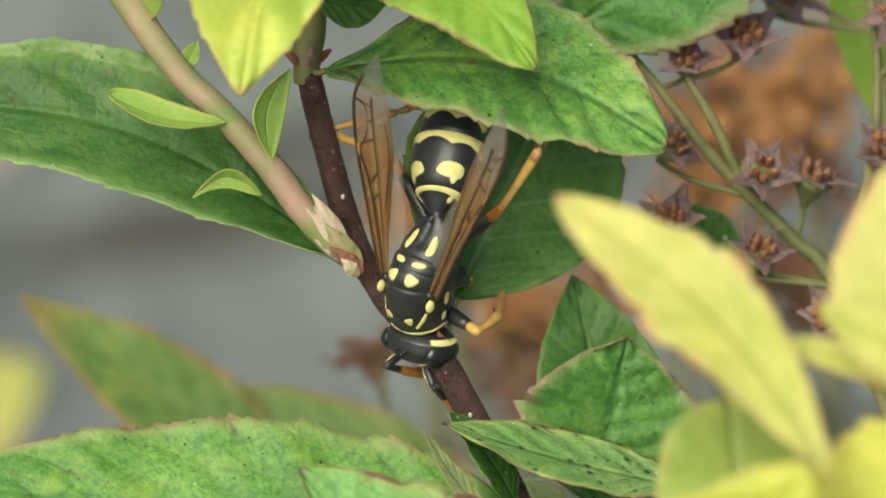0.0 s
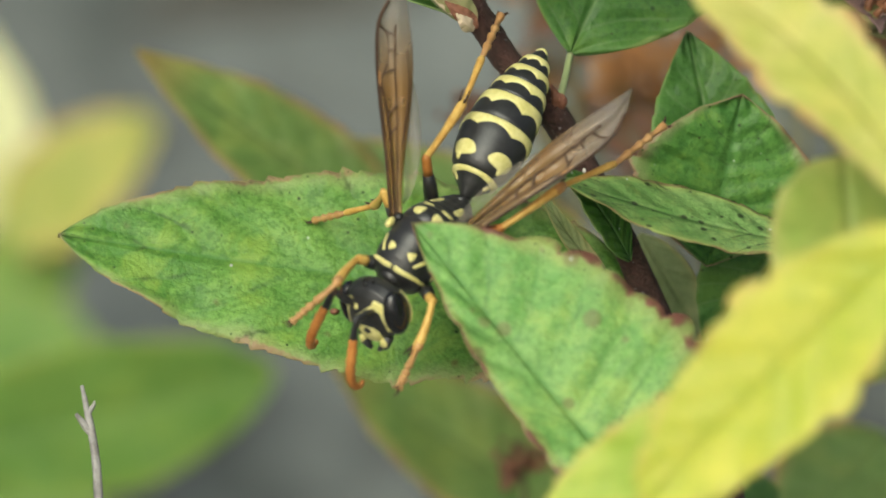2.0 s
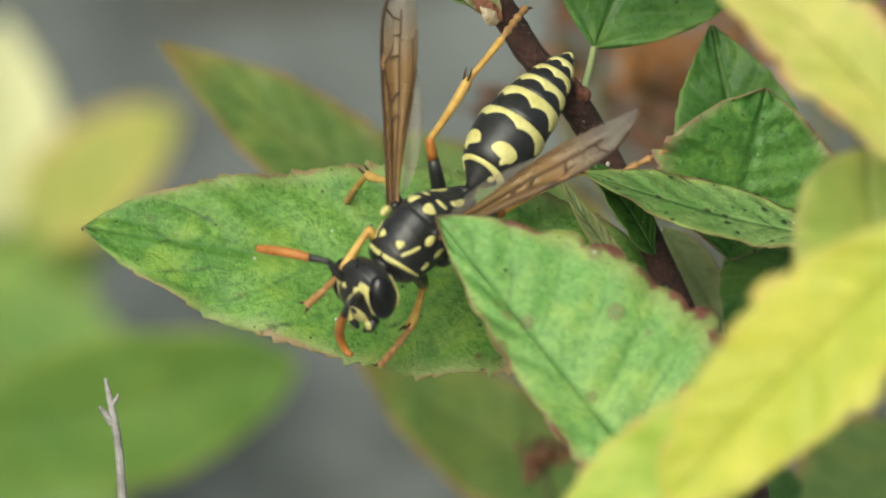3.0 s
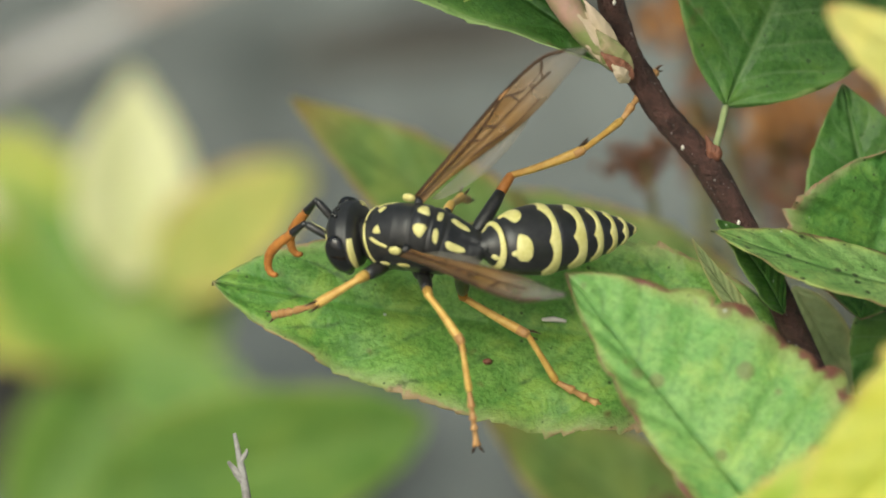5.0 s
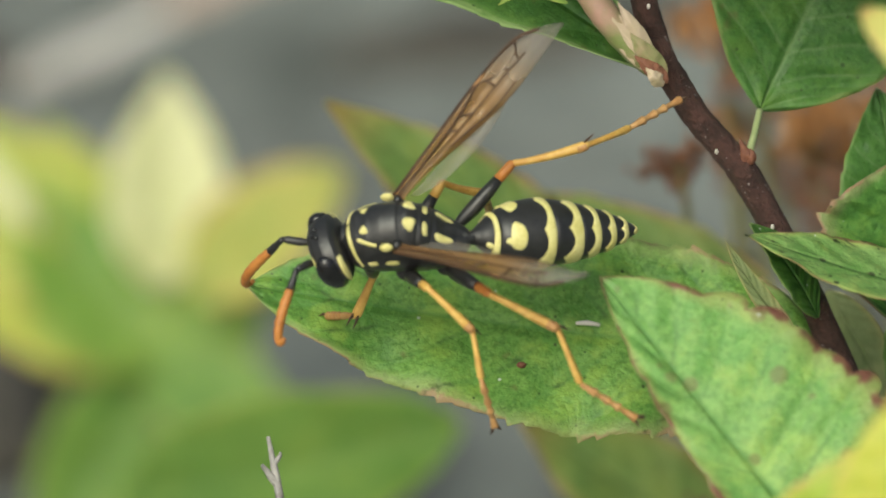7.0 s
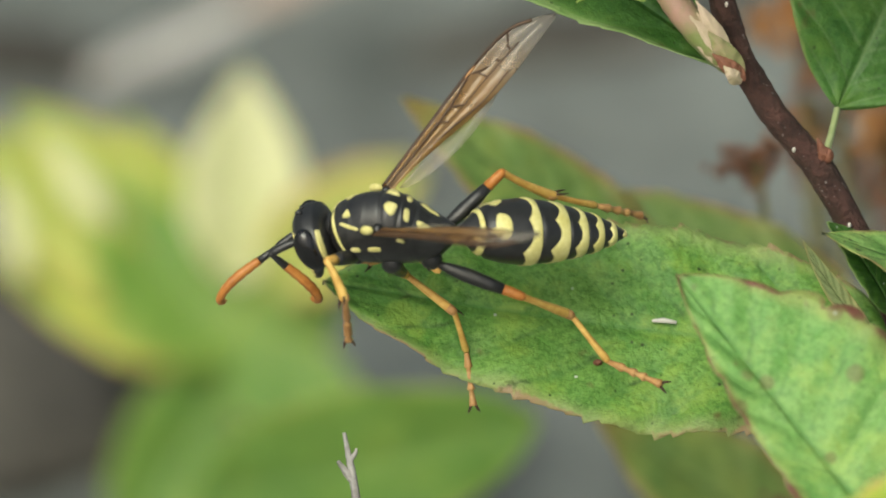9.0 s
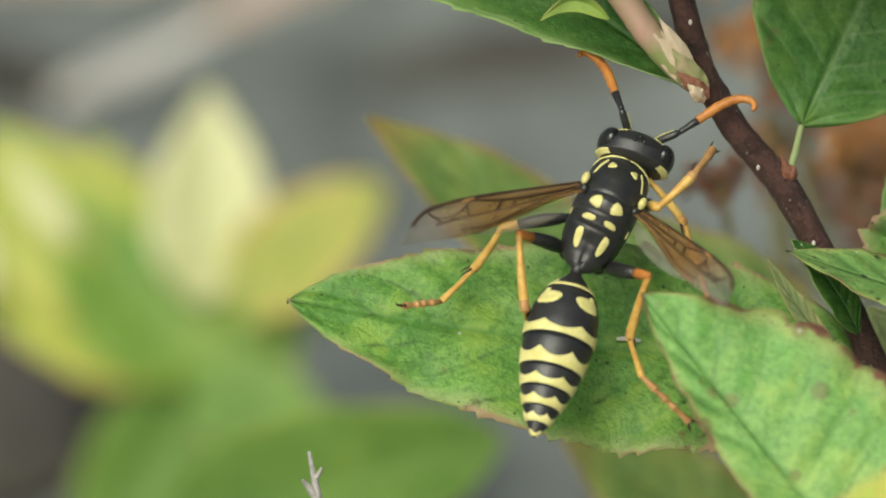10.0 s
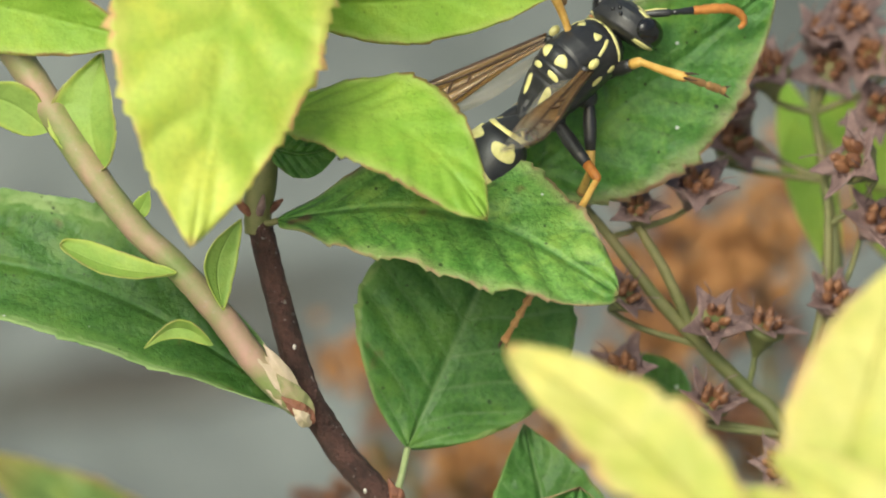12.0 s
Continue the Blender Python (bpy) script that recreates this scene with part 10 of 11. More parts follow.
    walk(WASP['femur_R2'], [
        (0, joint(0, -40, -54, 33, 15.5, 144.4)),
        (0.25, joint(0, -40, -54, 65.9, 70.3, 157.8)),
        (0.375, joint(0, -40, -54, -162.9, 55.3, -57.8)),
        (0.5, joint(0, -40, -54, -161.8, 5.6, -39.2)),
        (0.75, joint(0, -40, -54, -173, -15.7, -91.3)),
        (1, joint(0, -40, -54, -171.8, -72.5, -97.1)),
        (1.25, joint(0, -40, -54, -179.5, -69, -90.6)),
        (1.5, joint(0, -40, -54, -169.7, -65, -84.6)),
        (1.75, joint(0, -40, -54, -137.1, -58.2, -96.5)),
        (2, joint(0, -40, -54, -148.8, -51.8, -104.7)),
        (2.25, joint(0, -40, -54, 176.4, -54.8, -104.8)),
        (2.5, joint(0, -40, -54, 176.4, -57.5, -105.4)),
        (2.9, joint(0, -40, -54, -178.2, -54.6, -106.7)),
        (3.3, joint(0, -40, -54, -170.8, -42.2, -109.2)),
        (3.7, joint(0, -40, -54, 175.5, -17.5, -105.4)),
        (4.1, joint(0, -40, -54, -178.1, 9.6, -100)),
        (4.3, joint(0, -40, -54, -171.1, 19.2, -99.1)),
        (4.5, joint(0, -40, -54, -163.9, 22.9, -99)),
        (4.75, joint(0, -40, -54, -165.8, 24.6, -95.1)),
        (5, joint(0, -40, -54, -166.9, 27.2, -92.1)),
        (5.25, joint(0, -40, -54, -164.9, 22.2, -99.5)),
        (5.5, joint(0, -40, -54, -164.8, 17, -105.9)),
        (5.75, joint(0, -40, -54, -159.8, 20.6, -106.4)),
        (6, joint(0, -40, -54, -152.7, 24.5, -107.4)),
        (6.25, joint(0, -40, -54, -169.2, 17.7, -103.1)),
        (6.5, joint(0, -40, -54, 171.2, 12.1, -100.4)),
        (6.75, joint(-0.3, -40.4, -53.7, 144.8, -8.3, -113.3)),
        (7, joint(-0.6, -40.7, -53.5, 158.3, -29.1, -128.3)),
        (7.2, joint(-0.5, -40.7, -53.5, 161.6, -26.9, -130.9)),
        (7.6, joint(-0.4, -40.5, -53.6, -179.8, -21.8, -140.9)),
        (8, joint(-0.3, -40.3, -53.7, -140.7, -11.2, -178.6)),
        (8.4, joint(-0.1, -40.1, -53.9, -141.2, 0.4, 146.3)),
        (8.8, joint(0, -40, -54, -154.3, 5.8, 136.9)),
        (9, joint(0, -40, -54, -154.6, 4.9, 136.3)),
        (9.1, joint(0, -40, -54, -127, -36, 109.6)),
        (9.2, joint(0, -40, -54, -97.6, -54.8, 42.1)),
        (9.35, joint(0, -40, -54, -60.6, -1.9, -18.5)),
        (9.5, joint(0, -40, -54, -102, 34.1, -73.6)),
        (9.75, joint(0, -40, -54, -73, 10.1, -30.4)),
        (10, joint(0, -40, -54, -84.7, -18.9, 1)),
        (10.1, joint(0, -40, -54, -65, -36.7, -41.9)),
        (10.2, joint(0, -40, -54, 7.8, -35.7, -95.1)),
        (10.35, joint(0, -40, -54, 39.2, -42.9, -91.2)),
        (10.5, joint(0, -40, -54, 14.2, -49.5, -87.4)),
        (10.65, joint(-2.6, -51.1, -54.4, 46, -31.5, -94.4)),
        (10.8, joint(-7, -61.5, -56.7, 43.9, -11.6, -102.2)),
        (11, joint(-15.4, -73.6, -62.8, 24.3, 13.4, -114.6)),
        (11.25, joint(-6.7, -56.9, -59.4, 25.7, -11.9, -106)),
        (11.5, joint(0, -40, -54, 6.6, -37.5, -99.1)),
        (11.6, joint(-0.7, -40.8, -54.4, 36.4, -11.9, -109.5)),
        (11.7, joint(-1.3, -41.5, -55, 27.6, 7.2, -112.9)),
        (11.8, joint(-2, -42.1, -55.6, 6.9, 30.6, -124.4)),
        (11.9, joint(-2.7, -42.7, -56.1, -30.5, 46, -123.6)),
        (12, joint(-3.6, -43.1, -56.7, -27.5, 29.6, -139.2)),
    ])
    walk(WASP['tibia_R2'], [
        (0, joint(-87.8, 22.8, -83.9, 147, 15.3, -55.1)),
        (0.25, joint(-35, -25.7, -159.4, 161.8, 9.6, -89.9)),
        (0.375, joint(25.7, -68.1, -112.2, 138, 35, -126.6)),
        (0.5, joint(86.4, -110.5, -65, 96.4, 37.3, -179.3)),
        (0.75, joint(-2.5, -147.8, -23.6, 150.8, 26.2, -113.1)),
        (1, joint(-4.1, -73.4, 52.8, -177.2, 28, -87.9)),
        (1.25, joint(-0.5, -80.2, 50.5, -179.8, -17.9, -90.2)),
        (1.5, joint(4.5, -87.2, 47.5, -150.5, -54.6, -69.9)),
        (1.75, joint(-6.6, -98.6, 41.2, -158.6, 11.2, -53.8)),
        (2, joint(-17.5, -107, 34, 167.5, 66.9, -122.5)),
        (2.25, joint(-16.4, -102.4, 37.5, 175.3, 63.4, -112)),
        (2.5, joint(-16, -98.1, 40.4, 176.2, 58.6, -111.7)),
        (2.9, joint(-18.7, -102.2, 37.3, -178.6, 42.8, -104.3)),
        (3.3, joint(-27.3, -118.4, 21.2, -172.2, 28.4, -99.3)),
        (3.7, joint(-28.4, -143, -20.3, 175.4, 22.5, -108.5)),
        (4.1, joint(-19.1, -148.8, -72.6, -177.6, 41.2, -98.7)),
        (4.3, joint(-16.7, -144.5, -90.8, -169.2, 39.1, -95.1)),
        (4.5, joint(-16.1, -141.9, -97.6, -161.2, 37.8, -93.6)),
        (4.75, joint(-9, -141.4, -100.7, -161.9, 44.4, -88.2)),
        (5, joint(-3.7, -139.6, -105.2, -160.8, 52.2, -82.8)),
        (5.25, joint(-17.2, -142.3, -96.3, -156.6, 52.6, -86.4)),
        (5.5, joint(-29.4, -143, -86.8, -155.7, 52.5, -90.7)),
        (5.75, joint(-29.6, -140.6, -93.3, -147.4, 53.2, -86.6)),
        (6, joint(-30.4, -137.3, -100.4, -136.1, 53, -81.8)),
        (6.25, joint(-24.1, -143.9, -88, 171.3, 48.9, -128.1)),
        (6.5, joint(-19.8, -147.7, -77.4, 138.7, 36.6, -151.8)),
        (6.75, joint(-44.1, -142.2, -37.6, 130.7, 41.3, -156.6)),
        (7, joint(-61.3, -117.5, 1, 153.9, 42.6, -157.6)),
        (7.2, joint(-66, -116.1, -2.7, 157.5, 42.7, -155.2)),
        (7.6, joint(-81.2, -106.1, -12, -179.7, 50.5, -140.6)),
        (8, joint(-110.2, -43, -32.1, -105.2, 49.9, -99.1)),
        (8.4, joint(-93.3, 22, -54.7, -52.7, 38.1, -73.1)),
        (8.8, joint(-81.4, 36.1, -65.4, -30.8, 32.7, -63.7)),
        (9, joint(-80.7, 37.1, -63.7, -31.3, 34.8, -65.2)),
        (9.1, joint(-30.4, 45.3, 11.9, -77.2, 22.2, -116.8)),
        (9.2, joint(47.9, 3.3, 37.5, -57.6, 7.1, -111.7)),
        (9.35, joint(106.1, -75.5, -50.2, -93.6, 29.3, -119.3)),
        (9.5, joint(26.2, -128.9, -116.9, -7, 63.9, -42.2)),
        (9.75, joint(95.1, -95.8, -73.6, -51.7, 19.4, -80.5)),
        (10, joint(105.9, -38.1, -17.6, -74.9, 12.7, -112.1)),
        (10.1, joint(66.9, -100, 12.9, -47.1, -7.2, -86.2)),
        (10.2, joint(-8.1, -130.6, 11.4, -29.7, -2.2, -90.8)),
        (10.35, joint(-1.7, -122, 22.2, -7.3, -43.2, -92.7)),
        (10.5, joint(3.3, -112.6, 31.2, 22.3, -65.2, -97)),
        (10.65, joint(-9.9, -146.3, 4.1, 64.5, -47.2, -122.9)),
        (10.8, joint(-30.2, -168.8, -34.2, 67.4, -42.6, -149.7)),
        (11, joint(-60.8, -172.6, -88.8, 37.1, -48.5, -150.1)),
        (11.25, joint(-36.9, -162.3, -36.4, 30.2, -32.7, -117.9)),
        (11.5, joint(-14, -127.8, 14.1, 12.5, -7.1, -113.6)),
        (11.6, joint(-37.2, -144.1, -31.2, 38.2, -11.2, -116)),
        (11.7, joint(-44.5, -143.8, -69.1, 27.4, -4.3, -118.9)),
        (11.8, joint(-56.5, -121.7, -112.6, 9.8, 28.9, -120.7)),
        (11.9, joint(-45.8, -107.6, -136.7, -87.7, 69.3, 171.8)),
        (12, joint(-77.3, -106.7, -112.1, -108.9, 64.9, 124.5)),
    ])
    walk(WASP['tarsus_R2'], [
        (0, joint(-28.2, -62.7, -112.3, 148.5, 3.6, -42.2)),
        (0.25, joint(-34.8, -132.2, -177.4, 104, -5.5, -2.7)),
        (0.5, joint(0.4, -111.6, -130.4, 118, 25.1, -11)),
        (0.75, joint(-40.4, -236.9, -71.3, 107.3, 34.3, -6.4)),
        (1, joint(-0.6, -168.7, 2.1, 57, 29.9, -62.2)),
        (1.25, joint(-0.9, -183, 83.7, 43, 53.2, -40.9)),
        (1.5, joint(26, -145.9, 135.5, 4.9, 38.6, -58.9)),
        (1.75, joint(55.9, -184.1, 20.3, -112.5, 66.5, -165.6)),
        (2, joint(-40.3, -142.8, -65.3, -23.5, 48.5, -86.3)),
        (2.25, joint(-34.5, -147.2, -59.1, 10.5, 46.7, -91.5)),
        (2.5, joint(-36.8, -150.4, -51.7, 9.8, 45, -92.8)),
        (2.9, joint(-38.3, -178.9, -36.1, 11.1, 55.9, -92.6)),
        (3.3, joint(-42.6, -212.2, -30.1, 15.3, 61.1, -89.2)),
        (3.7, joint(-60.1, -237.6, -61.6, 21.1, 59.3, -80.3)),
        (4.1, joint(-31.3, -229.1, -143.8, 16.7, 51.3, -80.6)),
        (4.3, joint(-24.2, -228, -158.9, 22.1, 49.7, -80.4)),
        (4.5, joint(-21.5, -227.1, -163.7, 28.4, 49.4, -80.6)),
        (4.75, joint(-6.6, -218.5, -176.2, 29.6, 55.4, -73.9)),
        (5, joint(4.5, -205.2, -190.6, 33.1, 61.6, -66.7)),
        (5.25, joint(-13.1, -207.7, -182.1, 33.1, 62.1, -74.9)),
        (5.5, joint(-30.2, -208.7, -172.5, 30.7, 62.3, -83.2)),
        (5.75, joint(-25.7, -205.2, -179.8, 36.1, 62.5, -82.2)),
        (6, joint(-21.2, -201.6, -186.7, 42.9, 63, -82.5)),
        (6.25, joint(-68, -199.8, -169.4, 12, 63.7, -67.2)),
        (6.5, joint(-96.2, -188.7, -141.9, -26.2, 66.2, -84.7)),
        (6.75, joint(-118.6, -174.4, -108.9, 13.8, 65.2, -85.9)),
        (7, joint(-134.8, -147.7, -72.1, 36.1, 63.2, -92.4)),
        (7.2, joint(-138, -149.4, -76, 36.5, 60.2, -91.7)),
        (7.6, joint(-134.3, -149.7, -95.3, 62.6, 57.3, -74.5)),
        (8, joint(-121.2, -111.7, -114.7, 111.6, 40.4, -51.8)),
        (8.4, joint(-68.6, -59.3, -121.3, 139.3, 22.2, -48.2)),
        (8.8, joint(-41.2, -45.5, -123.7, 155.4, 14.8, -44.9)),
        (9, joint(-43.5, -43.4, -125.4, 155.7, 16.4, -45.9)),
        (9.1, joint(-75.5, -43.9, -29, 136.9, 54.6, -46.9)),
        (9.2, joint(8.3, -96.3, 24.1, 3.4, 61.8, -163.4)),
        (9.35, joint(60.1, -157.7, -103, 7.8, 66.9, -179.6)),
        (9.5, joint(61.5, -160.9, -213.8, -155, 70.9, -6.4)),
        (9.75, joint(111.9, -196.3, -109.4, 56.7, 53.7, 167.4)),
        (10, joint(66.2, -135.8, -41.3, 98.9, 16.9, -135.6)),
        (10.1, joint(74, -206.9, 26.4, 117, 55, -144.7)),
        (10.2, joint(-9.6, -238.5, 15.5, -128.7, 71.5, -39.1)),
        (10.35, joint(-5.4, -200.6, 96.2, -124.1, 55, -13.8)),
        (10.5, joint(-2.2, -157.5, 129.3, -105.4, 34.7, 2.5)),
        (10.65, joint(-49.9, -208, 83.3, -108.9, 37.7, 0.2)),
        (10.8, joint(-98.9, -208.9, 38.9, -97, 48.9, -10.9)),
        (11, joint(-122.8, -208.4, -8, -60.4, 74.1, 1.4)),
        (11.25, joint(-79.4, -242.6, 22, 17.9, 76.8, 104)),
        (11.5, joint(-57, -226, 27.5, 69.4, 70.6, 131.5)),
        (11.6, joint(-83.7, -239.3, -10.2, 121.7, 64.4, -142.7)),
        (11.7, joint(-96.6, -238.1, -60.9, 156.6, 44.3, -123.1)),
        (11.8, joint(-104.7, -203, -164.8, 126, 71, -159)),
        (11.9, joint(-83.5, -102.2, -237.7, 30.2, 56.9, 102.5)),
        (12, joint(-103.3, -68.9, -209.9, 26.6, 62.3, 73.2)),
    ])
    walk(WASP['toes_R2'], [
        (0, joint(36.1, -120.9, -117.7, 148.4, 3.1, -41.7)),
        (0.25, joint(51.6, -136.3, -169, 141.3, -1.8, -22.8)),
        (0.5, joint(77.7, -126.6, -167.2, 151.3, 27, -11.4)),
        (0.75, joint(31, -244.9, -120.2, -176.4, 26, 7.6)),
        (1, joint(34.6, -235.3, -41.2, 163.3, 29.9, -62.2)),
        (1.25, joint(38.5, -217, 14, -162.5, 34.9, -61.6)),
        (1.5, joint(61, -204.1, 81.3, -175.1, 38.6, -58.9)),
        (1.75, joint(22.3, -192.8, -59.4, -167.2, 36.5, -66.2)),
        (2, joint(-36.5, -200.3, -130.4, -164.3, 48.5, -86.3)),
        (2.25, joint(-36.1, -206.8, -122.4, -169.5, 46.9, -91.6)),
        (2.5, joint(-39.8, -211.8, -113.2, -170.2, 45, -92.8)),
        (2.9, joint(-40.5, -227.7, -108, -167.4, 57.1, -91)),
        (3.3, joint(-42, -254.1, -106.3, -154.2, 72.5, -78)),
        (3.7, joint(-52.6, -281.4, -136.4, -121.2, 69.5, -45.5)),
        (4.1, joint(-22.4, -282.8, -211.6, -161.4, 52.1, -78.5)),
        (4.3, joint(-14.8, -283.4, -225.2, -159.5, 48.7, -82.2)),
        (4.5, joint(-12.3, -282.9, -229.8, -154, 47.3, -83.6)),
        (4.75, joint(7.1, -266, -247.8, -154.2, 52.7, -78.3)),
        (5, joint(20.9, -243.2, -267, -152.6, 58.7, -73.1)),
        (5.25, joint(-2.5, -247.1, -258.9, -150.5, 59.4, -79)),
        (5.5, joint(-25.4, -248.7, -249.6, -151.4, 59.9, -85.5)),
        (5.75, joint(-20.3, -245, -256.9, -145.4, 59.2, -84)),
        (6, joint(-16, -240.7, -264.1, -136.5, 58.4, -82.1)),
        (6.25, joint(-53, -235.3, -247.4, -155.1, 63.1, -86.5)),
        (6.5, joint(-92.9, -223.7, -221.4, -170.4, 66.2, -84.7)),
        (6.75, joint(-116, -210.7, -187.8, -168, 65.2, -87.8)),
        (7, joint(-136.5, -186.9, -149.7, -143.9, 63.2, -92.4)),
        (7.2, joint(-139.3, -192.5, -151.4, -144.1, 60.2, -92.3)),
        (7.6, joint(-121.7, -195, -168.5, -123.6, 58.3, -80.3)),
        (8, joint(-80.2, -163.7, -171, -73.4, 43.2, -58.3)),
        (8.4, joint(-14.9, -119.2, -154.2, -42, 25.3, -51.9)),
        (8.8, joint(18.4, -104.8, -145.9, -24.7, 16.5, -46.4)),
        (9, joint(14.5, -103.3, -149.9, -24.6, 18.4, -47.7)),
        (9.1, joint(-41.1, -80.6, -99.9, -47.3, 54.2, -54.6)),
        (9.2, joint(-31.2, -108, -52.5, -173.2, 61.7, -163.2)),
        (9.35, joint(25.9, -158, -183, -167.7, 66.6, -177)),
        (9.5, joint(89.8, -164.1, -296, 26.1, 70.9, -6.6)),
        (9.75, joint(61.6, -185.1, -179.5, -123.4, 54.1, 168.7)),
        (10, joint(6.8, -194, -66.6, -80.7, 16.7, -134.3)),
        (10.1, joint(33.3, -235.8, -44.8, -57.8, 51.4, -135.8)),
        (10.2, joint(11.9, -255.9, -66.9, 27.4, 60.4, -62.8)),
        (10.35, joint(43.1, -212.5, 25, 48.8, 50.5, -22.9)),
        (10.5, joint(69.2, -154.4, 79.8, 74.6, 34.7, 2.5)),
        (10.65, joint(18.9, -207.7, 30.1, 81, 42.8, 12.7)),
        (10.8, joint(-42.7, -219.6, -26.6, 95.7, 48.2, 6.5)),
        (11, joint(-99, -207.8, -91.6, 119.6, 74.1, 1.4)),
        (11.25, joint(-84.2, -223.3, -62.6, -178.2, 72.7, 89.9)),
        (11.5, joint(-76.1, -204.3, -54.5, -110.6, 70.6, 131.5)),
        (11.6, joint(-113.6, -262, -88.6, -76.2, 77.2, 122.1)),
        (11.7, joint(-130.6, -290.2, -121.7, -20.4, 79.8, -142.3)),
        (11.8, joint(-131.1, -213.1, -247, -155.9, 46.1, 82.2)),
        (11.9, joint(-93.8, -55.8, -310.6, -156.3, 48.8, 93.1)),
        (12, joint(-91.6, -30.2, -286.8, -153.4, 62.3, 73.2)),
    ])
    walk(WASP['femur_R3'], [
        (0, joint(-70, -34, -46, 148.5, 0.8, -129.3)),
        (0.25, joint(-80, -40.5, -48.3, 173.7, 8.5, -137.1)),
        (0.5, joint(-88.2, -48.1, -53.7, 153.8, 18.5, -142.3)),
        (0.75, joint(-80.4, -40.2, -47.1, 133.3, -21.1, -144.8)),
        (1, joint(-70, -34, -46, 135.9, -56.2, -135.2)),
        (1.25, joint(-75.8, -37.6, -44.2, 108.4, -37.9, -137.2)),
        (1.5, joint(-81.1, -41.3, -41.2, 93.9, -19.9, -146.7)),
        (1.75, joint(-74.5, -38.3, -42.8, 113.4, -50.9, -139)),
        (2, joint(-70, -34, -46, 123.5, -76.1, -117.3)),
        (2.25, joint(-70, -34, -46, 130.9, -73.5, -123.7)),
        (2.5, joint(-70, -34, -46, 136.3, -70.8, -127.6)),
        (2.9, joint(-70, -34, -46, 141.1, -69.6, -131.4)),
        (3.3, joint(-70, -34, -46, 148.5, -65.6, -136.1)),
        (3.7, joint(-70, -34, -46, 157.1, -60.3, -135.8)),
        (4.1, joint(-70, -34, -46, 151.5, -56.7, -135.1)),
        (4.3, joint(-70, -34, -46, 144, -55.9, -135.4)),
        (4.5, joint(-70, -34, -46, 147.9, -55.6, -135.6)),
        (4.75, joint(-70, -34, -46, 137.4, -30.5, -117.7)),
        (5, joint(-70, -34, -46, 97.8, -3.7, -107.8)),
        (5.25, joint(-70.5, -34.9, -45.6, 106.5, -12.8, -115.5)),
        (5.5, joint(-71.1, -35.7, -45.2, 116.4, -22, -123.2)),
        (5.75, joint(-70.5, -34.9, -45.6, 97.7, -14, -116.4)),
        (6, joint(-70, -34, -46, 84.2, -5.8, -110)),
        (6.25, joint(-71.4, -35.9, -44.9, 95.8, -16.6, -118.5)),
        (6.5, joint(-72.8, -37.7, -43.6, 112, -27.6, -127.4)),
        (6.75, joint(-79.8, -44.5, -38.9, 114.4, -26.6, -132.4)),
        (7, joint(-87.9, -50.4, -34.5, 116.6, -25.4, -137.4)),
        (7.2, joint(-87.5, -49.8, -33.8, 122.9, -26.5, -140.2)),
        (7.6, joint(-86.5, -48.2, -35.3, 138.3, -26.6, -138.8)),
        (8, joint(-84.9, -45.7, -37.3, 151.9, -28.3, -136.3)),
        (8.4, joint(-83.1, -43.3, -39.2, 162.3, -30.4, -133.6)),
        (8.8, joint(-81.7, -42, -40.5, 168.7, -30.9, -131.8)),
        (9, joint(-80.1, -42.6, -39.4, 174.3, -26.4, -139.6)),
        (9.1, joint(-75.6, -43.1, -40.8, -171.5, -22.9, -132.7)),
        (9.2, joint(-72, -42.1, -42.9, 161.6, -19.8, -124.1)),
        (9.35, joint(-69.6, -38.1, -44.4, -175.2, -37.9, -114.8)),
        (9.5, joint(-70, -34, -46, 170.3, -53.2, -108.7)),
        (9.75, joint(-70, -34, -46, 151.7, -49.8, -106.5)),
        (10, joint(-70, -34, -46, 142, -52.1, -105.7)),
        (10.1, joint(-70, -34, -46, -174.6, -11.7, -105.7)),
        (10.2, joint(-70, -34, -46, -138.2, 29, -102.7)),
        (10.35, joint(-70, -34, -46, -141.5, 32.9, -99.7)),
        (10.5, joint(-70, -34, -46, -136.3, 36.7, -95.4)),
        (10.65, joint(-74.2, -38.6, -46.5, -107.6, 32, -115.2)),
        (10.8, joint(-79.2, -42.4, -47.5, -113.9, 22.7, -131.2)),
        (11, joint(-86.7, -46.1, -49.4, -100.9, 9.3, -144)),
        (11.25, joint(-78, -40.5, -47.9, -83.7, 13.2, -113.6)),
        (11.5, joint(-70, -34, -46, -79.5, 12.6, -80.4)),
        (11.6, joint(-70, -34, -46, -49.4, -11.8, -100.5)),
        (11.7, joint(-70, -34, -46, -11.2, -30.2, -128.3)),
        (11.8, joint(-70, -34, -46, 15.6, 24, -136.8)),
        (11.9, joint(-70, -34, -46, -4.9, 77.8, -154.6)),
        (11.95, joint(-70, -34, -46, 53.1, 42.5, -103.8)),
        (12, joint(-70, -34, -46, 65.2, 1.9, -101.6)),
    ])
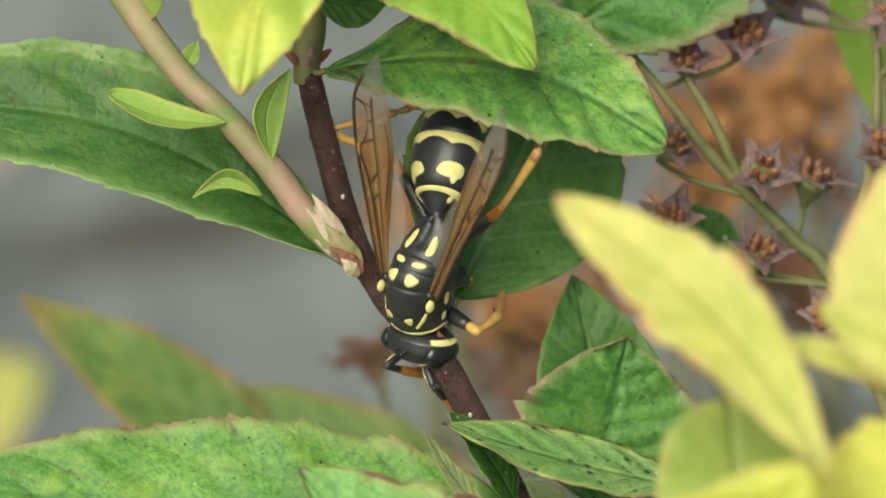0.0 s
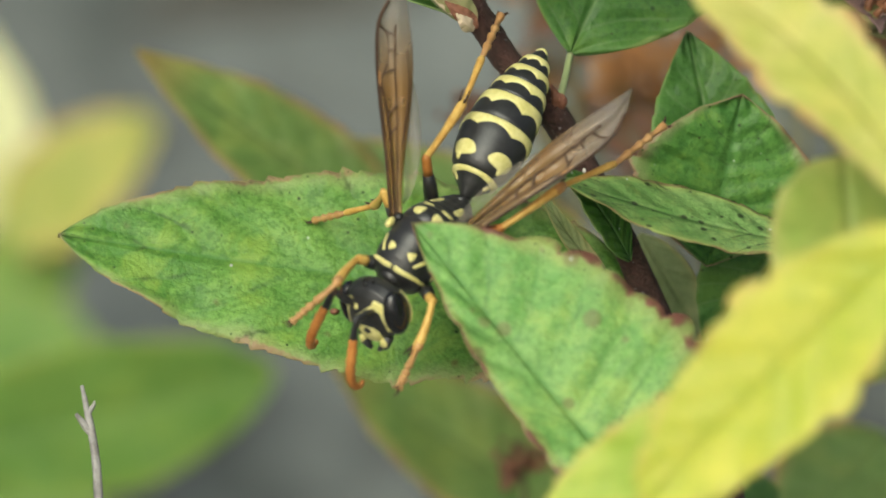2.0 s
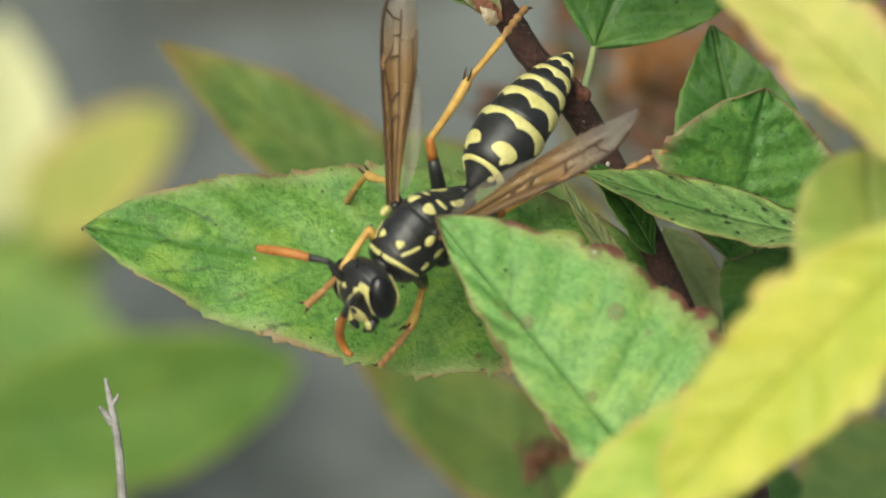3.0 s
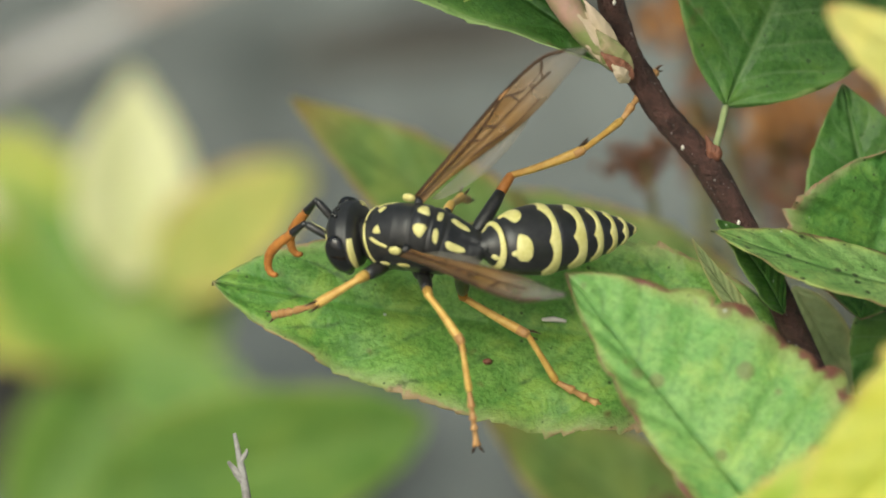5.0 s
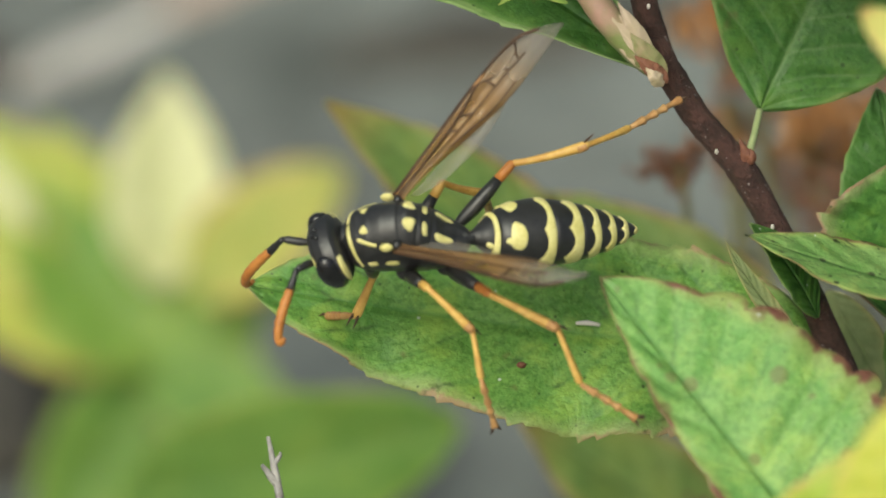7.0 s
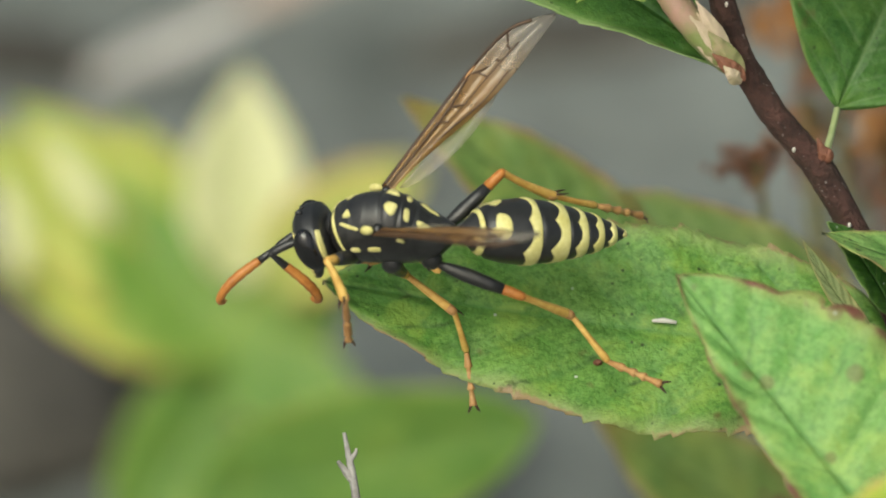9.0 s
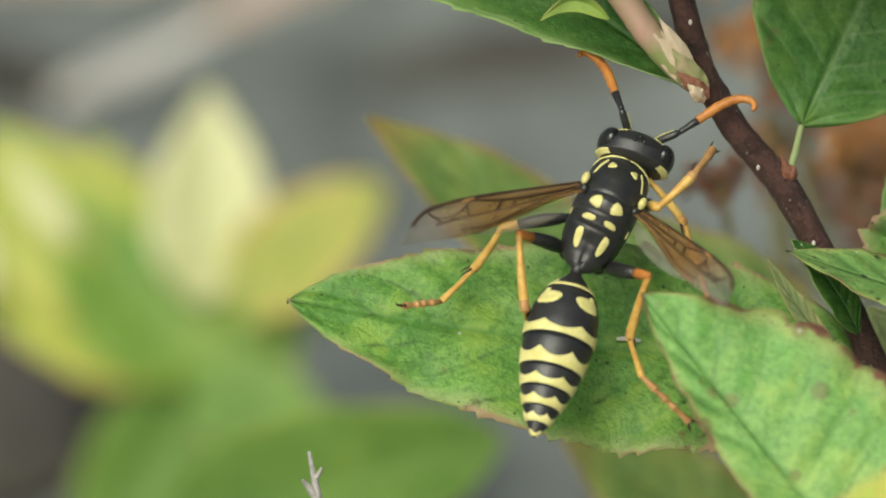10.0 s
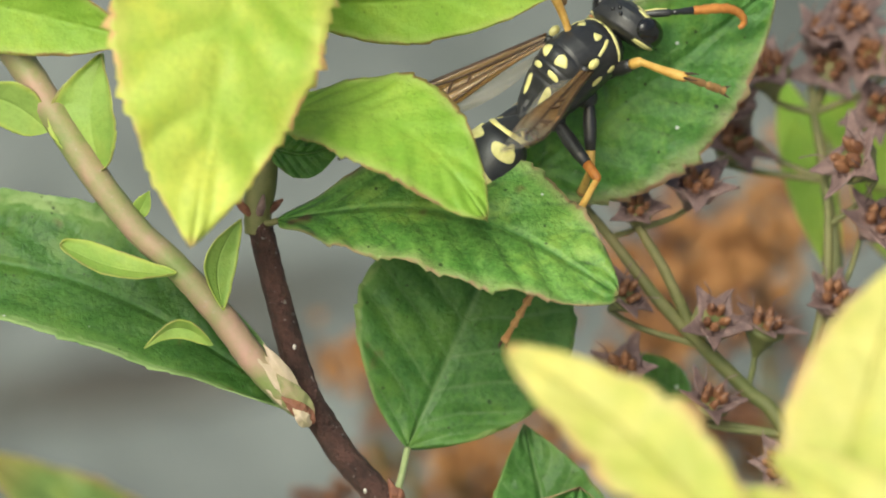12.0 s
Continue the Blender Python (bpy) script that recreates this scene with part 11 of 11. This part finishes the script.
    walk(WASP['tibia_R3'], [
        (0, joint(-161.8, -146.2, -48.1, 139.9, -35.8, -102.5)),
        (0.25, joint(-185, -138.2, -69.7, 172.7, -30.9, -132.4)),
        (0.375, joint(-191, -135.2, -84.7, 167.8, 0.8, -151.9)),
        (0.5, joint(-196.9, -132.3, -99.8, 150.9, 28.5, -177.3)),
        (0.75, joint(-190.9, -118.2, 5.1, 134.3, -19.2, -174.5)),
        (1, joint(-127.2, -90.8, 74.6, 153.2, 31, 171.4)),
        (1.25, joint(-159.7, -115.3, 45, 130.8, -8.7, 171.2)),
        (1.5, joint(-195.1, -116.1, 8.1, 119.1, -41, 158.5)),
        (1.75, joint(-143.6, -98.4, 69.7, 140.6, -24.1, 178.7)),
        (2, joint(-85.9, -64.9, 94.8, 168.5, -0.3, -172.9)),
        (2.25, joint(-92.8, -68.2, 93.1, 167.6, 4.1, -172.5)),
        (2.5, joint(-99.1, -71.8, 90.9, 166.7, 8, -171.5)),
        (2.9, joint(-103.5, -71.9, 89.9, 167.4, -0.8, -168.3)),
        (3.3, joint(-113.1, -75.5, 86.1, 166.9, -17.1, -161.4)),
        (3.7, joint(-121.5, -84, 80, 167.8, -24.4, -150.9)),
        (4.1, joint(-126.3, -90.2, 75.2, 163.3, -23.9, -152.6)),
        (4.3, joint(-127.9, -91.1, 74.1, 160.6, -7.9, -163.6)),
        (4.5, joint(-128.5, -91.3, 73.7, 162.5, 2.1, -163.7)),
        (4.75, joint(-128, -144.6, 27.7, 142.1, 18.6, -156.6)),
        (5, joint(-114.1, -171.8, -36.5, 98.4, 2.1, -147.2)),
        (5.25, joint(-131.5, -162.5, -13.4, 110.8, -0.4, -151.2)),
        (5.5, joint(-144.8, -148.2, 9.2, 123.5, -5.4, -152.2)),
        (5.75, joint(-133.1, -160.9, -10.6, 104.2, -7.2, -150.8)),
        (6, joint(-119.3, -169.6, -31.5, 89.2, -8.1, -149.6)),
        (6.25, joint(-137.6, -158, -3.4, 104.3, -10.4, -153.7)),
        (6.5, joint(-150.8, -139.9, 23.5, 122.5, -12.9, -156.9)),
        (6.75, joint(-167.3, -140.3, 26, 124.2, -10.1, -162.6)),
        (7, joint(-184.4, -139, 27.7, 125.5, -7.2, -168.1)),
        (7.2, joint(-187.2, -132.8, 31, 130.9, -6.4, -167.5)),
        (7.6, joint(-184, -133.6, 29.7, 143, 9.3, -167.5)),
        (8, joint(-177.2, -133.9, 31.5, 148.7, 37.2, -170.7)),
        (8.4, joint(-169.3, -134, 34.1, 153.2, 54.4, -165.1)),
        (8.8, joint(-164.6, -134.7, 34, 161.1, 58.7, -154)),
        (9, joint(-179, -126.9, 25, 172.5, 47.4, -147.6)),
        (9.1, joint(-166.1, -141.3, 15.7, -134, 26.2, -87.1)),
        (9.2, joint(-148.5, -155.1, 6.2, -117.4, -25.3, -97.9)),
        (9.35, joint(-117.5, -142, 44.7, -133.4, -5.2, -112.2)),
        (9.425, joint(-107.7, -129.2, 57.4, -141.1, 32, -114.1)),
        (9.5, joint(-97.8, -116.4, 70, -161.9, 68, -131.1)),
        (9.75, joint(-96.6, -123.6, 64.8, 141.5, 21.4, -180)),
        (10, joint(-94.1, -119.7, 68.5, 141.7, 52.4, -169.5)),
        (10.1, joint(-108.4, -170.7, -16.6, -171.4, 51.9, -97.8)),
        (10.2, joint(-97.8, -157.7, -116.4, -143.5, 11.8, -117.5)),
        (10.35, joint(-90.5, -154, -124.7, -148.1, 8.7, -117.7)),
        (10.5, joint(-80.9, -149.8, -132.6, -146.2, 3.9, -122.5)),
        (10.65, joint(-126.6, -149.9, -123.2, -109.1, 34.9, -117.9)),
        (10.8, joint(-167.3, -143, -103.4, -98.8, 31.4, -99)),
        (11, joint(-202.5, -130.2, -72.8, -103.4, 5.1, -163.5)),
        (11.25, joint(-134.4, -169.9, -81, -91.1, 14.5, -143.8)),
        (11.5, joint(-46.5, -173.5, -77.6, -101.1, 12.1, -163.8)),
        (11.6, joint(-95.7, -173.6, -16.3, -51.2, 17.6, -134.4)),
        (11.7, joint(-147.7, -132.3, 26.9, -10.8, 25.8, -138.7)),
        (11.8, joint(-166.6, -124.7, -104.9, 32.5, 26.3, -100.8)),
        (11.9, joint(-97.7, -47.1, -187.7, -1.1, 17.9, -150.1)),
        (12, joint(-99.1, -176, -50.7, -38.8, 36.5, 176.4)),
    ])
    walk(WASP['tarsus_R3'], [
        (0, joint(-185.9, -254.7, 32.1, 72.5, 45.2, 121)),
        (0.25, joint(-264.2, -225, 0.7, 128, 15.6, 150.4)),
        (0.5, joint(-317.2, -138, -165.2, 99.2, -29.6, 173)),
        (0.75, joint(-319.7, -130.7, 50.1, 106, 13.7, 169.4)),
        (1, joint(-243.3, -73.2, 4, 123.3, 3.6, 178.1)),
        (1.25, joint(-293.5, -94.5, 65.6, 135.7, 24.2, 170.4)),
        (1.5, joint(-291.3, -78.2, 97.9, 111.8, 27.5, 173.5)),
        (1.75, joint(-268.6, -95.6, 125.6, 150, 20.4, -177.7)),
        (2, joint(-221.9, -81.8, 95.4, 168.2, -0.7, -162.8)),
        (2.25, joint(-228.3, -86, 83.2, 167, -11.6, -167.4)),
        (2.5, joint(-233.3, -91.9, 71.8, 169.2, -21.5, -173.7)),
        (2.9, joint(-237.6, -99.7, 91.8, 168.4, -10.2, -174.1)),
        (3.3, joint(-237.2, -117.3, 126.4, 166.5, 11.1, -171.7)),
        (3.7, joint(-230.5, -144.8, 136.6, 166.3, 21.7, -165.1)),
        (4.1, joint(-237.5, -147.8, 130.8, 169, 25.2, -152.4)),
        (4.3, joint(-258.1, -129.4, 92.9, 168.5, 19.7, -141.2)),
        (4.5, joint(-259.9, -129.8, 68.6, 167.3, 14.2, -139.2)),
        (4.75, joint(-247.2, -196.1, -15.9, 144.7, 6.1, -128.1)),
        (5, joint(-229.2, -246, -41.5, 131.1, 16.7, -118.1)),
        (5.25, joint(-251.5, -228.5, -12.4, 109.1, 12.3, -120.6)),
        (5.5, joint(-265.4, -211.8, 22, 120.5, 9, -124.8)),
        (5.75, joint(-251.8, -227.2, 6.5, 100.3, 9.3, -124.2)),
        (6, joint(-236.3, -238.3, -12.2, 85.6, 8.4, -123.7)),
        (6.25, joint(-258.4, -217.8, 21.3, 99.6, 10.7, -129)),
        (6.5, joint(-273.6, -192.3, 54.2, 120.6, 12.4, -134.9)),
        (6.75, joint(-296, -180.7, 49.9, 123.4, 16.5, -137)),
        (7, joint(-317.4, -167.1, 44.8, 126.2, 20.6, -138.8)),
        (7.2, joint(-320.1, -162.3, 46.2, 132.8, 19.7, -138.6)),
        (7.6, joint(-316, -162.7, 7.5, 149.2, 21, -137)),
        (8, joint(-284.9, -151.5, -51.2, 163.5, 26.1, -134)),
        (8.4, joint(-246.4, -154.5, -77.3, 174.1, 37.9, -132.2)),
        (8.8, joint(-228.5, -165.8, -83.1, 178.3, 45.7, -130.5)),
        (9, joint(-257.4, -176.5, -75.8, 178.2, 40.3, -138.9)),
        (9.1, joint(-160, -264.1, -44.7, -163.9, 38.2, -163.8)),
        (9.2, joint(-165.4, -277.8, 64.7, 173.5, 53.2, -167.5)),
        (9.35, joint(-169, -268.4, 57.2, -105.5, 79.6, -68.2)),
        (9.5, joint(-131.6, -155.1, -57, -118.5, 41.5, -44.1)),
        (9.75, joint(-224.2, -123.7, 14.8, -143.3, 47.2, -45)),
        (9.875, joint(-200.2, -129.3, -12.7, 168.9, 17.4, -109.8)),
        (10, joint(-176.3, -134.9, -40.1, 165, -31.5, -146.6)),
        (10.1, joint(-119.9, -254.5, -124.4, -160.8, -30.6, -175.6)),
        (10.2, joint(-159.8, -276.6, -144.5, -118.1, -39, 178.7)),
        (10.35, joint(-153.4, -274, -145.3, -122.9, -42.3, -173.9)),
        (10.5, joint(-154.3, -265.1, -142, -134.7, -44.1, -157.6)),
        (10.65, joint(-179.3, -249.2, -201.6, -134.3, -31.2, -164.5)),
        (10.8, joint(-185.5, -258.6, -174.8, -119.5, -8.5, 163.8)),
        (11, joint(-333.3, -169, -85, -110.6, 46.5, 148.9)),
        (11.25, joint(-241.4, -248.2, -115.3, -103.1, 17.9, 158.1)),
        (11.5, joint(-175.1, -210.9, -106.3, -103.7, 7.4, -178.4)),
        (11.6, joint(-187.2, -266.9, -57.6, -84, 37.8, 165.1)),
        (11.7, joint(-240.4, -213.6, -32.8, -44.4, 71.3, -177.6)),
        (11.8, joint(-189.5, -245.3, -165.7, -71.5, 27, 174.8)),
        (11.9, joint(-210.7, -112.1, -229.9, -42.1, 9.4, -152.9)),
        (12, joint(-209, -169.1, -132.3, -87, 35.2, 175.9)),
    ])
    walk(WASP['toes_R3'], [
        (0, joint(-223.8, -191.6, -41.9, 73, 45.2, 121.5)),
        (0.25, joint(-351.6, -175.3, -27.4, 53.4, 30.8, 109.3)),
        (0.375, joint(-379.4, -151.1, -70.5, 69.7, -1.9, 143)),
        (0.5, joint(-407.3, -126.9, -113.7, 65.7, -38, 173.9)),
        (0.625, joint(-413.3, -119.5, -44.1, 55.9, 16.3, 179)),
        (0.75, joint(-419.3, -112, 25.4, 39.9, 70.5, 169.5)),
        (1, joint(-347.4, -69.7, -2.5, 53.4, 38.5, -146.2)),
        (1.25, joint(-387.3, -78.6, 22.8, 25.2, 50.8, -159.1)),
        (1.5, joint(-383.3, -67.7, 49.7, 31.1, 39.3, -171.1)),
        (1.75, joint(-366.3, -99.6, 89.2, 14.7, 32.2, -170)),
        (2, joint(-321.6, -112.6, 96.7, -9.4, 11, -161.6)),
        (2.25, joint(-328, -108.2, 104.2, -10, 11.8, -159.9)),
        (2.5, joint(-329.8, -102.6, 110.1, -10.9, 11.7, -158.4)),
        (2.9, joint(-339.7, -110.3, 110.3, -7.8, 20.5, -155.8)),
        (3.3, joint(-338.5, -132.1, 106.3, -1.8, 34.1, -149.5)),
        (3.7, joint(-324.2, -169.7, 98, -1.1, 38.5, -143.4)),
        (4.1, joint(-321.1, -191.6, 86.4, 4.1, 34, -128.7)),
        (4.3, joint(-334.6, -190.9, 57.7, -4, 21.4, -116.4)),
        (4.5, joint(-336.5, -195.9, 43.1, -10, 14.6, -114.6)),
        (4.75, joint(-311.2, -277.7, -27.1, -39.8, 0.1, -112)),
        (5, joint(-276.2, -334.2, -71.4, -82.1, 2.5, -108.4)),
        (5.25, joint(-303.5, -316.2, -34.5, -74, 2.2, -110.8)),
        (5.5, joint(-324.2, -296.5, 5.8, -64.2, 3.3, -114.7)),
        (5.75, joint(-309.6, -312.4, -10.3, -82.6, 2.8, -113.8)),
        (6, joint(-293.6, -324.1, -27.4, -95.6, 1.8, -112.5)),
        (6.25, joint(-322.9, -297.5, 2, -83.6, -2.7, -120.1)),
        (6.5, joint(-345.5, -264.6, 31.8, -66.6, -7.2, -127.7)),
        (6.75, joint(-369.1, -248.9, 20.2, -62.3, -0.4, -134.5)),
        (7, joint(-390.9, -231.4, 8.1, -58.3, 6.6, -140.9)),
        (7.2, joint(-393.8, -227.2, 10.9, -52.1, 6.3, -141.1)),
        (7.6, joint(-387.2, -229.2, -29.8, -35.7, 9.3, -139.5)),
        (8, joint(-350, -218.9, -97.1, -20.2, 18.6, -137.4)),
        (8.4, joint(-301.7, -215.5, -141.4, -8, 35.9, -134.8)),
        (8.8, joint(-275.9, -221.2, -157.9, -2.3, 46, -131.4)),
        (9, joint(-317.3, -228.9, -143.3, -1.8, 40.3, -138.9)),
        (9.1, joint(-238.7, -286.9, -109.3, -9.5, 32.7, 177.3)),
        (9.2, joint(-226.5, -291.3, -18.8, -53.3, 57.6, 174.6)),
        (9.35, joint(-162, -285.9, -45.4, 44.8, 79.8, -67)),
        (9.5, joint(-75.5, -209.4, -126.1, 61.5, 41.5, -44.1)),
        (9.75, joint(-174, -173.8, -61.7, 61.8, 48.5, -70.3)),
        (10, joint(-250.6, -183.9, 14.4, 22.4, 7.8, -107.3)),
        (10.1, joint(-209.4, -261.5, -71.3, 45.4, -30.6, -163.9)),
        (10.2, joint(-240.8, -274.8, -78.8, 58.1, -35.7, -176.3)),
        (10.35, joint(-230.2, -282.2, -75.2, 54.2, -42.5, -170)),
        (10.5, joint(-223.6, -293.6, -69.4, 47.9, -47, -161.6)),
        (10.65, joint(-265.4, -273.1, -147.6, 44, -43.2, -177.7)),
        (10.8, joint(-284.6, -229.7, -159.4, 58.9, -4.3, 170.7)),
        (11, joint(-394.8, -131.8, -160.7, 69.4, 46.7, 148.2)),
        (11.25, joint(-333.6, -211.2, -147.3, 75.9, 16.8, 148.9)),
        (11.5, joint(-278.5, -213.8, -119.8, 76.1, 7.1, -179.4)),
        (11.6, joint(-266.8, -245.8, -121.6, 94.2, 37.9, 162.4)),
        (11.7, joint(-273.8, -215, -131.6, 127.4, 73.4, 174)),
        (11.8, joint(-282.1, -236.9, -213, 106.7, 26.5, 173.5)),
        (11.9, joint(-302.3, -158.9, -247, 136.7, 9.1, -153)),
        (12, joint(-294, -163, -192.4, 93, 35.2, 175.9)),
    ])


motions()
